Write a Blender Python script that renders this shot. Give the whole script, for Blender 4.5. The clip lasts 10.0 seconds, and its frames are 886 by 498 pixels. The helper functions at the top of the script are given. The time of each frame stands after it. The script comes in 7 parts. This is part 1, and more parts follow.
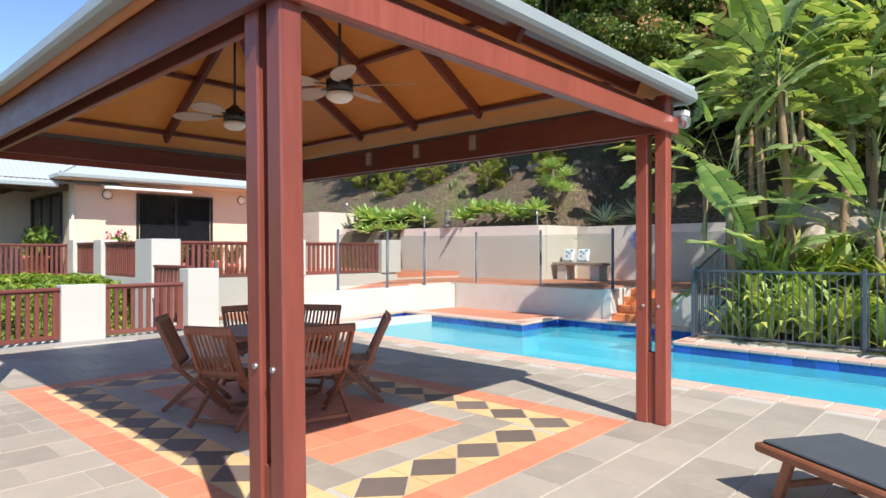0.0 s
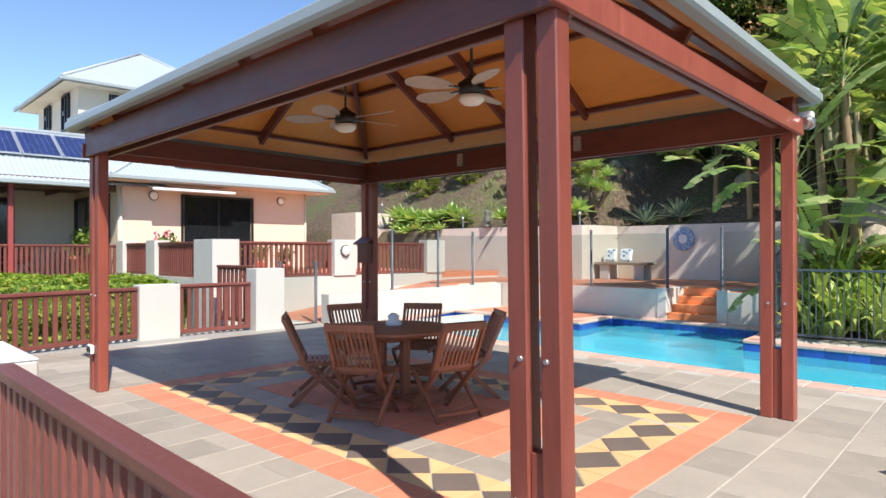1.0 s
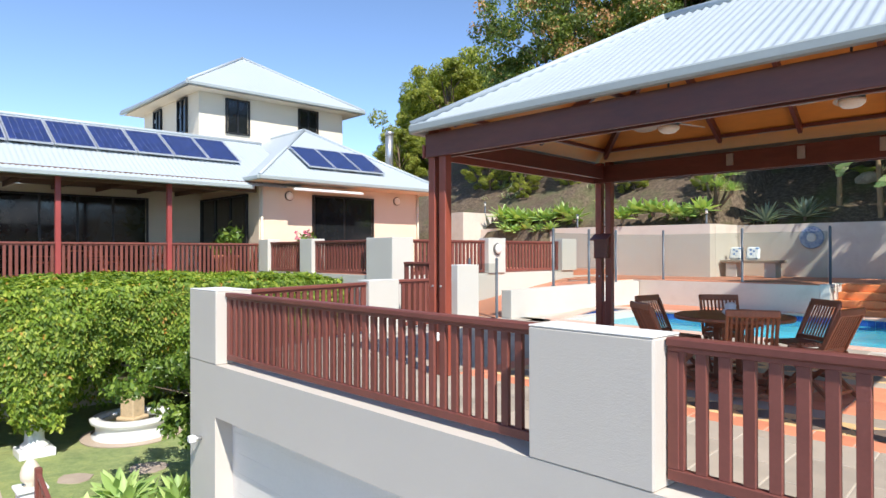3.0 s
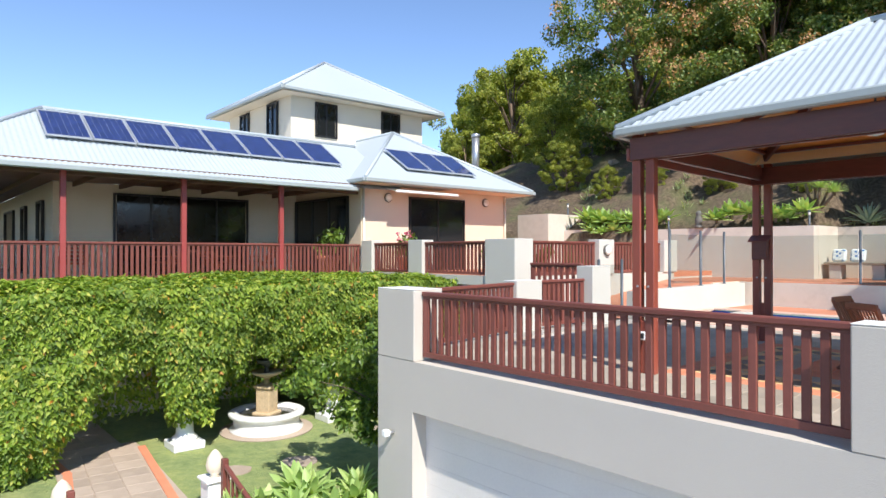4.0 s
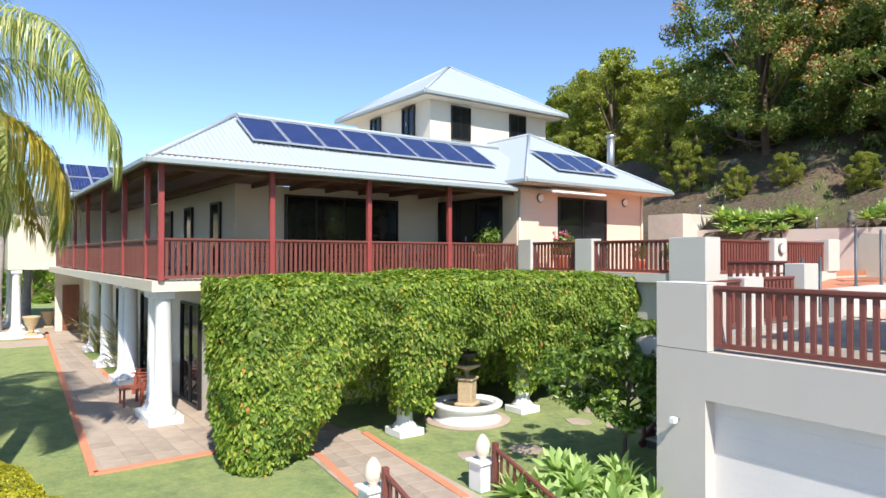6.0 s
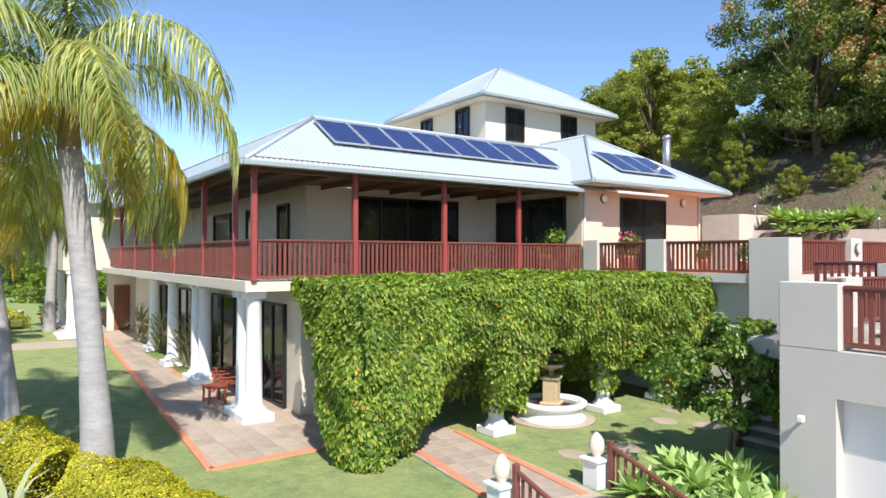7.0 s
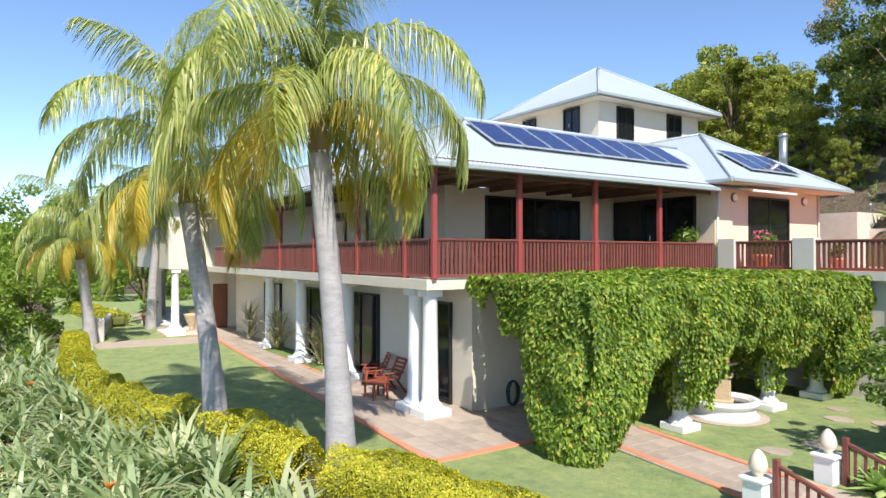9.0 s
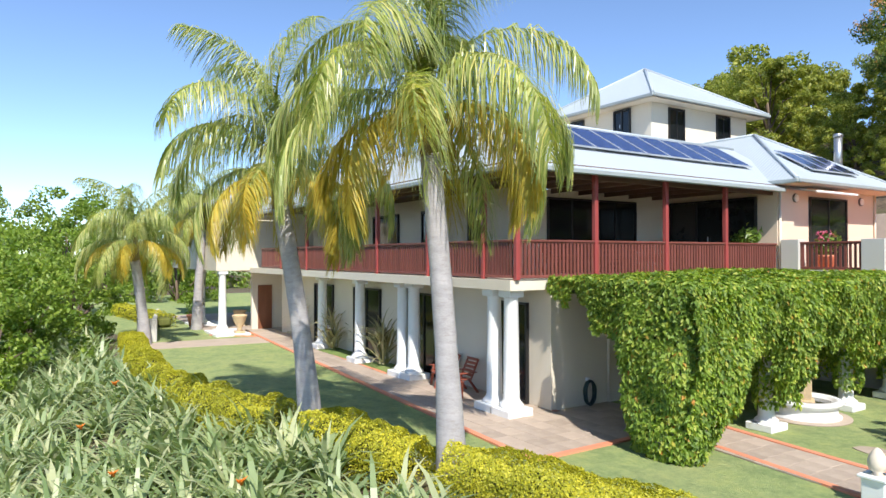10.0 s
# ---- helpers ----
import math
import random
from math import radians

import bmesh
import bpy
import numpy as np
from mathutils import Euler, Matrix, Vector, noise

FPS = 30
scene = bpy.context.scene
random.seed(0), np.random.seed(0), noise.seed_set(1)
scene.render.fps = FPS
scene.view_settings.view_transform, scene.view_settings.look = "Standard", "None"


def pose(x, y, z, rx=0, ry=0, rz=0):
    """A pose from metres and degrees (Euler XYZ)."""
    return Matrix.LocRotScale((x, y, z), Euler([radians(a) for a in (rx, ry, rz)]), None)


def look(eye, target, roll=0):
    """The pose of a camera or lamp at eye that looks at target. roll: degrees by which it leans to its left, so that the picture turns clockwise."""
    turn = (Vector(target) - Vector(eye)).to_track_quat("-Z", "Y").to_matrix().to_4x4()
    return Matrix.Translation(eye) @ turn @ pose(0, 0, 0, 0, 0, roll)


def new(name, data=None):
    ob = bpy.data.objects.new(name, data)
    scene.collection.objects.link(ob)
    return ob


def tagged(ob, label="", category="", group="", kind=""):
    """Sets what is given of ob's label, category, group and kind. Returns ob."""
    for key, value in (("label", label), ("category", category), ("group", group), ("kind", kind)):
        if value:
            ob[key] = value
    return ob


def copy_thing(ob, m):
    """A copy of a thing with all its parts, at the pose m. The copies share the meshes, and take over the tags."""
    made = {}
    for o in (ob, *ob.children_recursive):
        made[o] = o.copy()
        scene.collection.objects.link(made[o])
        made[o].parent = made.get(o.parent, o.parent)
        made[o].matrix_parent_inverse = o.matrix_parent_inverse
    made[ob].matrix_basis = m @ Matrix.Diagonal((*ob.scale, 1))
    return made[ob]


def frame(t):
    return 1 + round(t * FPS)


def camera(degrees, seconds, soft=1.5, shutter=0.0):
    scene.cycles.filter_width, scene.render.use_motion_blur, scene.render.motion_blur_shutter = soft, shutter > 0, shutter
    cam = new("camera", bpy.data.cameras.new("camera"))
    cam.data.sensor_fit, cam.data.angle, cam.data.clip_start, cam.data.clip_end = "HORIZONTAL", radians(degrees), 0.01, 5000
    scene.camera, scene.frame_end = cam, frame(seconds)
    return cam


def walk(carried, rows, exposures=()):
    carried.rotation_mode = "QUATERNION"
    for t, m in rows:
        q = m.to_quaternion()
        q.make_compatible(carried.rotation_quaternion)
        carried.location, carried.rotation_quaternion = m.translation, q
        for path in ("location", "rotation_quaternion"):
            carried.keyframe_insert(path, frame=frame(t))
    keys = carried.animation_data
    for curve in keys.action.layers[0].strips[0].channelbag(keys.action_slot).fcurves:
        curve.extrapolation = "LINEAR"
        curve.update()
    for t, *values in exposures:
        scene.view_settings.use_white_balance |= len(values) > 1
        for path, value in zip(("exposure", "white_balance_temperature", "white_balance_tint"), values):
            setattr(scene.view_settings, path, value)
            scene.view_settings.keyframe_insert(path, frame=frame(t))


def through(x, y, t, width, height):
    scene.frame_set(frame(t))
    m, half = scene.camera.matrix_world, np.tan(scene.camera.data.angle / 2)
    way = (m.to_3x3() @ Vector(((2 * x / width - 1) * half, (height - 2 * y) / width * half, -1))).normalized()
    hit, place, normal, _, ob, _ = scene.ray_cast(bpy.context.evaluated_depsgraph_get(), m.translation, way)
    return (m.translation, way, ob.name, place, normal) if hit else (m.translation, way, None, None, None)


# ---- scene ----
cam = camera(68.6, 10.0)
PATH = [
    (0, (0.233, -0.044, 1.52), (-1.194, 1.357, 1.523), -0.0),
    (0.5, (-0.099, -0.439, 1.511), (-1.531, 0.958, 1.515), -0.1),
    (1, (-0.449, -0.931, 1.51), (-1.887, 0.458, 1.514), -0.1),
    (1.5, (-0.906, -1.515, 1.505), (-2.349, -0.129, 1.511), -0.1),
    (2, (-1.427, -2.231, 1.503), (-2.873, -0.85, 1.509), -0.1),
    (3.5, (-3.203, -4.726, 1.405), (-4.685, -3.383, 1.416), -0.1),
    (4, (-3.818, -5.57, 1.423), (-5.337, -4.269, 1.436), -0.0),
    (4.5, (-4.275, -6.372, 1.407), (-5.825, -5.108, 1.421), -0.0),
    (5, (-4.716, -7.129, 1.391), (-6.286, -5.89, 1.405), 0.0),
    (5.5, (-5.07, -7.782, 1.37), (-6.66, -6.57, 1.385), -0.0),
    (6, (-5.503, -8.523, 1.333), (-7.11, -7.332, 1.351), 0.1),
    (7.5, (-6.798, -10.73, 1.329), (-8.435, -9.581, 1.347), 0.0),
    (8, (-7.289, -11.53, 1.326), (-8.935, -10.394, 1.342), 0.0),
    (8.5, (-7.693, -12.226, 1.318), (-9.35, -11.106, 1.336), 0.0),
    (9, (-8.075, -12.942, 1.322), (-9.744, -11.84, 1.339), 0.0),
    (9.5, (-8.437, -13.658, 1.343), (-10.114, -12.568, 1.358), 0.0),
    (10, (-8.828, -14.42, 1.319), (-10.514, -13.344, 1.34), -0.1),
]
walk(cam, [(t, look(eye, target, roll)) for t, eye, target, roll in PATH])

# ---- light ----
SUN = Vector((0.66, -0.22, 0.74)).normalized()
world = bpy.data.worlds.new("sky_world")
scene.world = world
world.use_nodes = True
wn = world.node_tree
sky = wn.nodes.new("ShaderNodeTexSky")
sky.sky_type, sky.sun_disc = "NISHITA", False
sky.sun_elevation = math.asin(SUN.z)
sky.sun_rotation = math.atan2(SUN.x, SUN.y)
sky.altitude, sky.air_density, sky.dust_density, sky.ozone_density = 900, 0.72, 0.0, 3.0
wn.links.new(sky.outputs[0], wn.nodes["Background"].inputs[0])
wn.nodes["Background"].inputs[1].default_value = 0.15
sun = new("sun", bpy.data.lights.new("sun", "SUN"))
sun.data.energy, sun.data.angle, sun.data.color = 3.9, radians(0.6), (1.0, 0.95, 0.88)
sun.matrix_world = SUN.to_track_quat("Z", "Y").to_matrix().to_4x4()
scene.view_settings.exposure = 0.79

# ---- materials ----
def nodes_of(name):
    m = bpy.data.materials.new(name)
    m.use_nodes = True
    nt = m.node_tree
    return m, nt, nt.nodes["Principled BSDF"]


def noise_node(nt, scale, detail=4.0, vector=None, rough=0.55):
    n = nt.nodes.new("ShaderNodeTexNoise")
    n.inputs["Scale"].default_value, n.inputs["Detail"].default_value = scale, detail
    n.inputs["Roughness"].default_value = rough
    if vector:
        nt.links.new(vector, n.inputs["Vector"])
    return n


def ramp_node(nt, fac, stops):
    r = nt.nodes.new("ShaderNodeValToRGB")
    while len(r.color_ramp.elements) < len(stops):
        r.color_ramp.elements.new(0.5)
    for e, (p, c) in zip(r.color_ramp.elements, stops):
        e.position, e.color = p, (*c, 1)
    nt.links.new(fac, r.inputs[0])
    return r


def mix_node(nt, fac, a, b, kind="MIX"):
    m = nt.nodes.new("ShaderNodeMix")
    m.data_type, m.blend_type = "RGBA", kind
    for sock, v in ((m.inputs[0], fac), (m.inputs[6], a), (m.inputs[7], b)):
        if isinstance(v, (int, float)):
            sock.default_value = v
        elif isinstance(v, tuple):
            sock.default_value = (*v, 1)
        else:
            nt.links.new(v, sock)
    return m.outputs[2]


def shade(c, f):
    return tuple(min(1.0, v * f) for v in c)


def surface(name, col, rough=0.6, metal=0.0, var=0.12, scale=1.5, fine=40.0, bump=0.15, stretch=None, random_by=None, rand=0.12, stain=None, stain_amt=0.35, coat=0.0):
    """A plain surface with broad mottling, fine grain, relief and, if asked, a random tone for each piece."""
    m, nt, b = nodes_of(name)
    tc = nt.nodes.new("ShaderNodeTexCoord")
    vec = tc.outputs["Object"]
    if stretch:
        mp = nt.nodes.new("ShaderNodeMapping")
        mp.inputs["Scale"].default_value = stretch
        nt.links.new(vec, mp.inputs[0])
        vec = mp.outputs[0]
    big = noise_node(nt, scale, 5, vec)
    small = noise_node(nt, fine, 6, vec, 0.65)
    c = ramp_node(nt, big.outputs[0], [(0.3, shade(col, 1 - var)), (0.7, shade(col, 1 + var))]).outputs[0]
    c = mix_node(nt, 0.35, c, ramp_node(nt, small.outputs[0], [(0.3, shade(col, 1 - var * 1.6)), (0.7, shade(col, 1 + var * 1.6))]).outputs[0])
    if random_by:
        if random_by == "object":
            r = nt.nodes.new("ShaderNodeObjectInfo").outputs["Random"]
        else:
            r = nt.nodes.new("ShaderNodeNewGeometry").outputs["Random Per Island"]
        t = ramp_node(nt, r, [(0.0, (1 - rand,) * 3), (1.0, (1 + rand,) * 3)]).outputs[0]
        c = mix_node(nt, 1.0, c, t, "MULTIPLY")
    if stain:
        s = noise_node(nt, scale * 2.7, 8, vec, 0.7)
        f = ramp_node(nt, s.outputs[0], [(0.5, (0, 0, 0)), (0.72, (stain_amt,) * 3)]).outputs[0]
        c = mix_node(nt, f, c, stain)
    nt.links.new(c, b.inputs["Base Color"])
    rr = ramp_node(nt, small.outputs[0], [(0.2, (max(rough - 0.12, 0.02),) * 3), (0.8, (min(rough + 0.12, 1),) * 3)])
    nt.links.new(rr.outputs[0], b.inputs["Roughness"])
    b.inputs["Metallic"].default_value = metal
    b.inputs["Coat Weight"].default_value = coat
    if bump:
        bn = nt.nodes.new("ShaderNodeBump")
        bn.inputs["Strength"].default_value, bn.inputs["Distance"].default_value = bump, 0.01
        nt.links.new(small.outputs[0], bn.inputs["Height"])
        nt.links.new(bn.outputs[0], b.inputs["Normal"])
    return m


def leaf_material(name, stops, rough=0.5, through=0.25, by_object=False):
    """Leaves: a tone for each leaf, and some light let through."""
    m, nt, b = nodes_of(name)
    r = nt.nodes.new("ShaderNodeObjectInfo").outputs["Random"] if by_object else nt.nodes.new("ShaderNodeNewGeometry").outputs["Random Per Island"]
    c = ramp_node(nt, r, stops).outputs[0]
    tc = nt.nodes.new("ShaderNodeTexCoord")
    n = noise_node(nt, 0.8, 3, tc.outputs["Object"])
    c = mix_node(nt, 1.0, c, ramp_node(nt, n.outputs[0], [(0.3, (0.78, 0.8, 0.75)), (0.7, (1.2, 1.15, 1.1))]).outputs[0], "MULTIPLY")
    nt.links.new(c, b.inputs["Base Color"])
    b.inputs["Roughness"].default_value = rough
    tr = nt.nodes.new("ShaderNodeBsdfTranslucent")
    nt.links.new(mix_node(nt, 1.0, c, (1.25, 1.3, 0.5), "MULTIPLY"), tr.inputs[0])
    mx = nt.nodes.new("ShaderNodeMixShader")
    mx.inputs[0].default_value = through
    nt.links.new(b.outputs[0], mx.inputs[1])
    nt.links.new(tr.outputs[0], mx.inputs[2])
    nt.links.new(mx.outputs[0], nt.nodes["Material Output"].inputs[0])
    return m


def clear_glass(name, tint=(0.92, 0.96, 0.95), share=0.12):
    m, nt, b = nodes_of(name)
    b.inputs["Base Color"].default_value = (0.02, 0.025, 0.025, 1)
    b.inputs["Roughness"].default_value = 0.03
    t = nt.nodes.new("ShaderNodeBsdfTransparent")
    t.inputs[0].default_value = (*tint, 1)
    mx = nt.nodes.new("ShaderNodeMixShader")
    mx.inputs[0].default_value = share
    nt.links.new(t.outputs[0], mx.inputs[1])
    nt.links.new(b.outputs[0], mx.inputs[2])
    nt.links.new(mx.outputs[0], nt.nodes["Material Output"].inputs[0])
    return m


M = {}
M["render_white"] = surface("white_render", (0.58, 0.555, 0.50), 0.85, var=0.04, scale=0.6, fine=90, bump=0.25, stain=(0.52, 0.48, 0.41), stain_amt=0.16)
M["render_grey"] = surface("grey_render", (0.55, 0.505, 0.445), 0.85, var=0.04, scale=0.6, fine=90, bump=0.25, stain=(0.5, 0.47, 0.43), stain_amt=0.2)
M["cap_white"] = surface("white_cap", (0.72, 0.71, 0.68), 0.7, var=0.05, scale=2, fine=60, stain=(0.5, 0.49, 0.46), stain_amt=0.25)
M["house_cream"] = surface("cream_render", (0.70, 0.63, 0.51), 0.85, var=0.04, scale=0.5, fine=90, bump=0.25, stain=(0.6, 0.52, 0.42), stain_amt=0.15)
M["house_peach"] = surface("peach_render", (0.73, 0.59, 0.45), 0.85, var=0.04, scale=0.5, fine=90, bump=0.2)
M["hill_wall"] = surface("hill_wall_render", (0.62, 0.56, 0.48), 0.88, var=0.07, scale=0.6, fine=70, bump=0.3, stain=(0.4, 0.33, 0.26), stain_amt=0.35)
M["white_paint"] = surface("white_paint", (0.82, 0.82, 0.80), 0.55, var=0.04, scale=1.5, fine=50, bump=0.1, stain=(0.55, 0.53, 0.48), stain_amt=0.15)
M["red_timber"] = surface("oiled_red_timber", (0.27, 0.066, 0.042), 0.42, var=0.25, scale=1.2, fine=22, bump=0.2, stretch=(1, 1, 0.12), random_by="object", rand=0.15)
M["red_rail"] = surface("painted_red_brown_rail", (0.19, 0.058, 0.044), 0.5, var=0.18, scale=2, fine=30, bump=0.15, random_by="object", rand=0.15)
M["beam_timber"] = surface("stained_beam_timber", (0.14, 0.042, 0.032), 0.4, var=0.3, scale=1.0, fine=16, bump=0.2, stretch=(0.25, 0.25, 1.0), random_by="object", rand=0.15, stain=(0.22, 0.08, 0.045), stain_amt=0.4)
M["ply"] = surface("orange_ply_lining", (0.66, 0.27, 0.06), 0.5, var=0.12, scale=1.0, fine=14, bump=0.06, stretch=(0.35, 1, 1))
M["blossom"] = leaf_material("rusty_blossom", [(0, (0.40, 0.20, 0.08)), (1, (0.62, 0.38, 0.20))], 0.6, 0.25)
M["post_red"] = surface("bright_red_painted_post", (0.33, 0.06, 0.055), 0.45, var=0.12, scale=2, fine=30, bump=0.08)
M["teak"] = surface("reddish_teak", (0.26, 0.095, 0.045), 0.45, var=0.25, scale=3, fine=40, bump=0.15, stretch=(1, 1, 0.2), random_by="object", rand=0.2)
M["dark_mesh"] = surface("dark_sling_fabric", (0.075, 0.085, 0.095), 0.7, var=0.15, scale=4, fine=150, bump=0.3)
M["roof_metal"] = surface("pale_corrugated_steel", (0.42, 0.47, 0.50), 0.38, var=0.04, scale=0.4, fine=8, bump=0.0)
M["gutter"] = surface("grey_green_gutter", (0.33, 0.37, 0.37), 0.35, var=0.06, scale=1, fine=20, bump=0.0)
M["galv"] = surface("galvanised_steel", (0.50, 0.51, 0.52), 0.35, metal=0.8, var=0.15, scale=8, fine=60, bump=0.05)
M["dark_metal"] = surface("dark_grey_powder_coat", (0.07, 0.085, 0.10), 0.4, var=0.1, scale=5, fine=60, bump=0.03)
M["black_metal"] = surface("black_frame", (0.015, 0.015, 0.016), 0.35, var=0.2, scale=5, fine=60, bump=0.03)
M["window_glass"] = surface("dark_window_glass", (0.012, 0.014, 0.016), 0.04, var=0.3, scale=0.6, fine=3, bump=0.0)
M["glass"] = clear_glass("pool_fence_glass")
M["cell"] = surface("solar_cell", (0.022, 0.035, 0.13), 0.18, var=0.35, scale=6, fine=30, bump=0.0, random_by="island", rand=0.2, coat=0.6)
M["alu"] = surface("aluminium_frame", (0.62, 0.64, 0.66), 0.35, metal=0.6, var=0.05, scale=5, fine=50, bump=0.0)
M["slate"] = surface("grey_slate_paver", (0.41, 0.355, 0.29), 0.55, var=0.13, scale=1.6, fine=22, bump=0.35, random_by="object", rand=0.16, stain=(0.50, 0.42, 0.33), stain_amt=0.45)
M["slate_rest"] = surface("grey_slate_paving", (0.41, 0.355, 0.29), 0.55, var=0.13, scale=1.6, fine=22, bump=0.35, random_by="island", rand=0.16, stain=(0.50, 0.42, 0.33), stain_amt=0.45)
M["terracotta"] = surface("terracotta_tile", (0.68, 0.255, 0.145), 0.6, var=0.10, scale=3, fine=40, bump=0.2, random_by="object", rand=0.1, stain=(0.66, 0.30, 0.18), stain_amt=0.35)
M["yellow_tile"] = surface("ochre_tile", (0.76, 0.50, 0.24), 0.6, var=0.10, scale=3, fine=40, bump=0.2, random_by="object", rand=0.1)
M["dark_tile"] = surface("dark_brown_grey_tile", (0.19, 0.145, 0.12), 0.55, var=0.12, scale=3, fine=40, bump=0.2, random_by="object", rand=0.14)
M["grout"] = surface("pale_grout", (0.52, 0.475, 0.41), 0.9, var=0.12, scale=3, fine=60, bump=0.2)
M["coping"] = surface("pink_terracotta_coping", (0.66, 0.42, 0.33), 0.7, var=0.1, scale=2, fine=40, bump=0.2, random_by="object", rand=0.08)
# brighter terracotta: sunlight on the terrace steps is put into this base colour
M["terra_step_sunlit"] = surface("sunlit_orange_step_tile", (0.80, 0.26, 0.085), 0.5, var=0.10, scale=3, fine=40, bump=0.2, stain=(0.70, 0.30, 0.15), stain_amt=0.3)
M["terra_path"] = surface("terracotta_terrace", (0.56, 0.22, 0.125), 0.7, var=0.12, scale=1.2, fine=30, bump=0.2, stain=(0.60, 0.36, 0.25), stain_amt=0.4)
M["brown_path"] = surface("brown_stone_path", (0.42, 0.335, 0.265), 0.7, var=0.14, scale=1.3, fine=25, bump=0.3, random_by="object", rand=0.14, stain=(0.50, 0.41, 0.33), stain_amt=0.5)
M["blue_tile"] = surface("cobalt_pool_tile", (0.025, 0.07, 0.30), 0.15, var=0.3, scale=4, fine=30, bump=0.05, random_by="object", rand=0.3, coat=0.5)
M["pool_floor"] = surface("aqua_pool_plaster", (0.22, 0.74, 0.84), 0.6, var=0.08, scale=1.0, fine=12, bump=0.1)
M["grass"] = surface("mown_lawn", (0.16, 0.23, 0.055), 0.9, var=0.25, scale=0.7, fine=60, bump=0.9, stain=(0.30, 0.27, 0.11), stain_amt=0.5)
M["mulch"] = surface("leaf_litter_hillside", (0.17, 0.12, 0.08), 0.95, var=0.45, scale=0.5, fine=14, bump=0.9, stain=(0.34, 0.24, 0.15), stain_amt=0.6)
M["rock"] = surface("grey_brown_rock", (0.38, 0.32, 0.25), 0.9, var=0.3, scale=2.2, fine=18, bump=0.8, random_by="object", rand=0.25, stain=(0.16, 0.14, 0.10), stain_amt=0.4)
M["sandstone"] = surface("honey_sandstone", (0.56, 0.42, 0.25), 0.85, var=0.15, scale=6, fine=50, bump=0.4, stain=(0.22, 0.18, 0.12), stain_amt=0.5)
M["dark_stone"] = surface("weathered_dark_stone", (0.14, 0.135, 0.12), 0.9, var=0.3, scale=6, fine=40, bump=0.5)
M["palm_trunk"] = surface("pale_grey_palm_bark", (0.40, 0.375, 0.37), 0.9, var=0.22, scale=2.5, fine=24, bump=0.7, stretch=(1, 1, 3.0), stain=(0.26, 0.22, 0.19), stain_amt=0.6)
M["sheath"] = surface("brown_leaf_sheath_stem", (0.30, 0.20, 0.11), 0.9, var=0.35, scale=4, fine=20, bump=0.8, stretch=(1, 1, 0.25))
M["bark"] = surface("brown_bark", (0.17, 0.12, 0.085), 0.95, var=0.35, scale=3, fine=24, bump=0.8, stretch=(1, 1, 0.3))
M["cream_plastic"] = surface("white_plastic", (0.78, 0.78, 0.76), 0.35, var=0.03, scale=5, fine=50, bump=0.0)
M["black_plastic"] = surface("black_plastic", (0.02, 0.02, 0.022), 0.45, var=0.2, scale=5, fine=50, bump=0.05)
M["fan_blade"] = surface("pale_woven_fan_blade", (0.46, 0.36, 0.29), 0.6, var=0.15, scale=8, fine=80, bump=0.2)
M["fan_glass"] = surface("frosted_lamp_glass", (0.86, 0.84, 0.78), 0.3, var=0.02, scale=5, fine=50, bump=0.0)
M["garage_door"] = surface("pale_grey_garage_door", (0.74, 0.70, 0.65), 0.5, var=0.05, scale=1, fine=30, bump=0.05)
M["concrete"] = surface("driveway_concrete", (0.36, 0.34, 0.31), 0.9, var=0.12, scale=0.8, fine=40, bump=0.3)
M["ceiling_dark"] = surface("stained_ceiling_and_shaded_beam", (0.13, 0.07, 0.045), 0.5, var=0.2, scale=1, fine=20, bump=0.1, stretch=(1, 0.1, 1))
M["vine"] = leaf_material("vine_leaf", [(0, (0.085, 0.160, 0.020)), (0.45, (0.190, 0.300, 0.036)), (0.8, (0.330, 0.440, 0.065)), (0.975, (0.50, 0.53, 0.10)), (1, (0.60, 0.24, 0.05))], 0.55, 0.4)
M["yellow_hedge"] = leaf_material("golden_hedge_leaf", [(0, (0.30, 0.32, 0.03)), (0.4, (0.48, 0.47, 0.04)), (1, (0.70, 0.64, 0.06))], 0.5, 0.35)
M["strap"] = leaf_material("strap_leaf", [(0, (0.20, 0.29, 0.13)), (0.6, (0.36, 0.44, 0.23)), (1, (0.56, 0.58, 0.36))], 0.4, 0.35)
M["dry_strap"] = leaf_material("dry_strap_leaf", [(0, (0.25, 0.24, 0.12)), (1, (0.48, 0.44, 0.28))], 0.6, 0.2)
M["agave"] = leaf_material("agave_leaf", [(0, (0.286, 0.440, 0.138)), (0.6, (0.418, 0.572, 0.196)), (1, (0.550, 0.660, 0.276))], 0.5, 0.25, True)
M["blue_agave"] = leaf_material("blue_grey_agave_leaf", [(0, (0.14, 0.21, 0.18)), (1, (0.30, 0.38, 0.34))], 0.55, 0.15, True)
M["palm_leaf"] = leaf_material("palm_leaflet", [(0, (0.20, 0.27, 0.07)), (0.5, (0.36, 0.42, 0.14)), (0.85, (0.55, 0.56, 0.27)), (1, (0.66, 0.58, 0.20))], 0.3, 0.42)
M["palm_dry"] = leaf_material("yellowing_palm_leaflet", [(0, (0.44, 0.33, 0.05)), (0.5, (0.62, 0.47, 0.07)), (1, (0.52, 0.48, 0.12))], 0.4, 0.4)
M["banana"] = leaf_material("broad_paddle_leaf", [(0, (0.21, 0.31, 0.11)), (0.6, (0.33, 0.44, 0.19)), (0.92, (0.50, 0.54, 0.26)), (1, (0.70, 0.57, 0.18))], 0.35, 0.4)
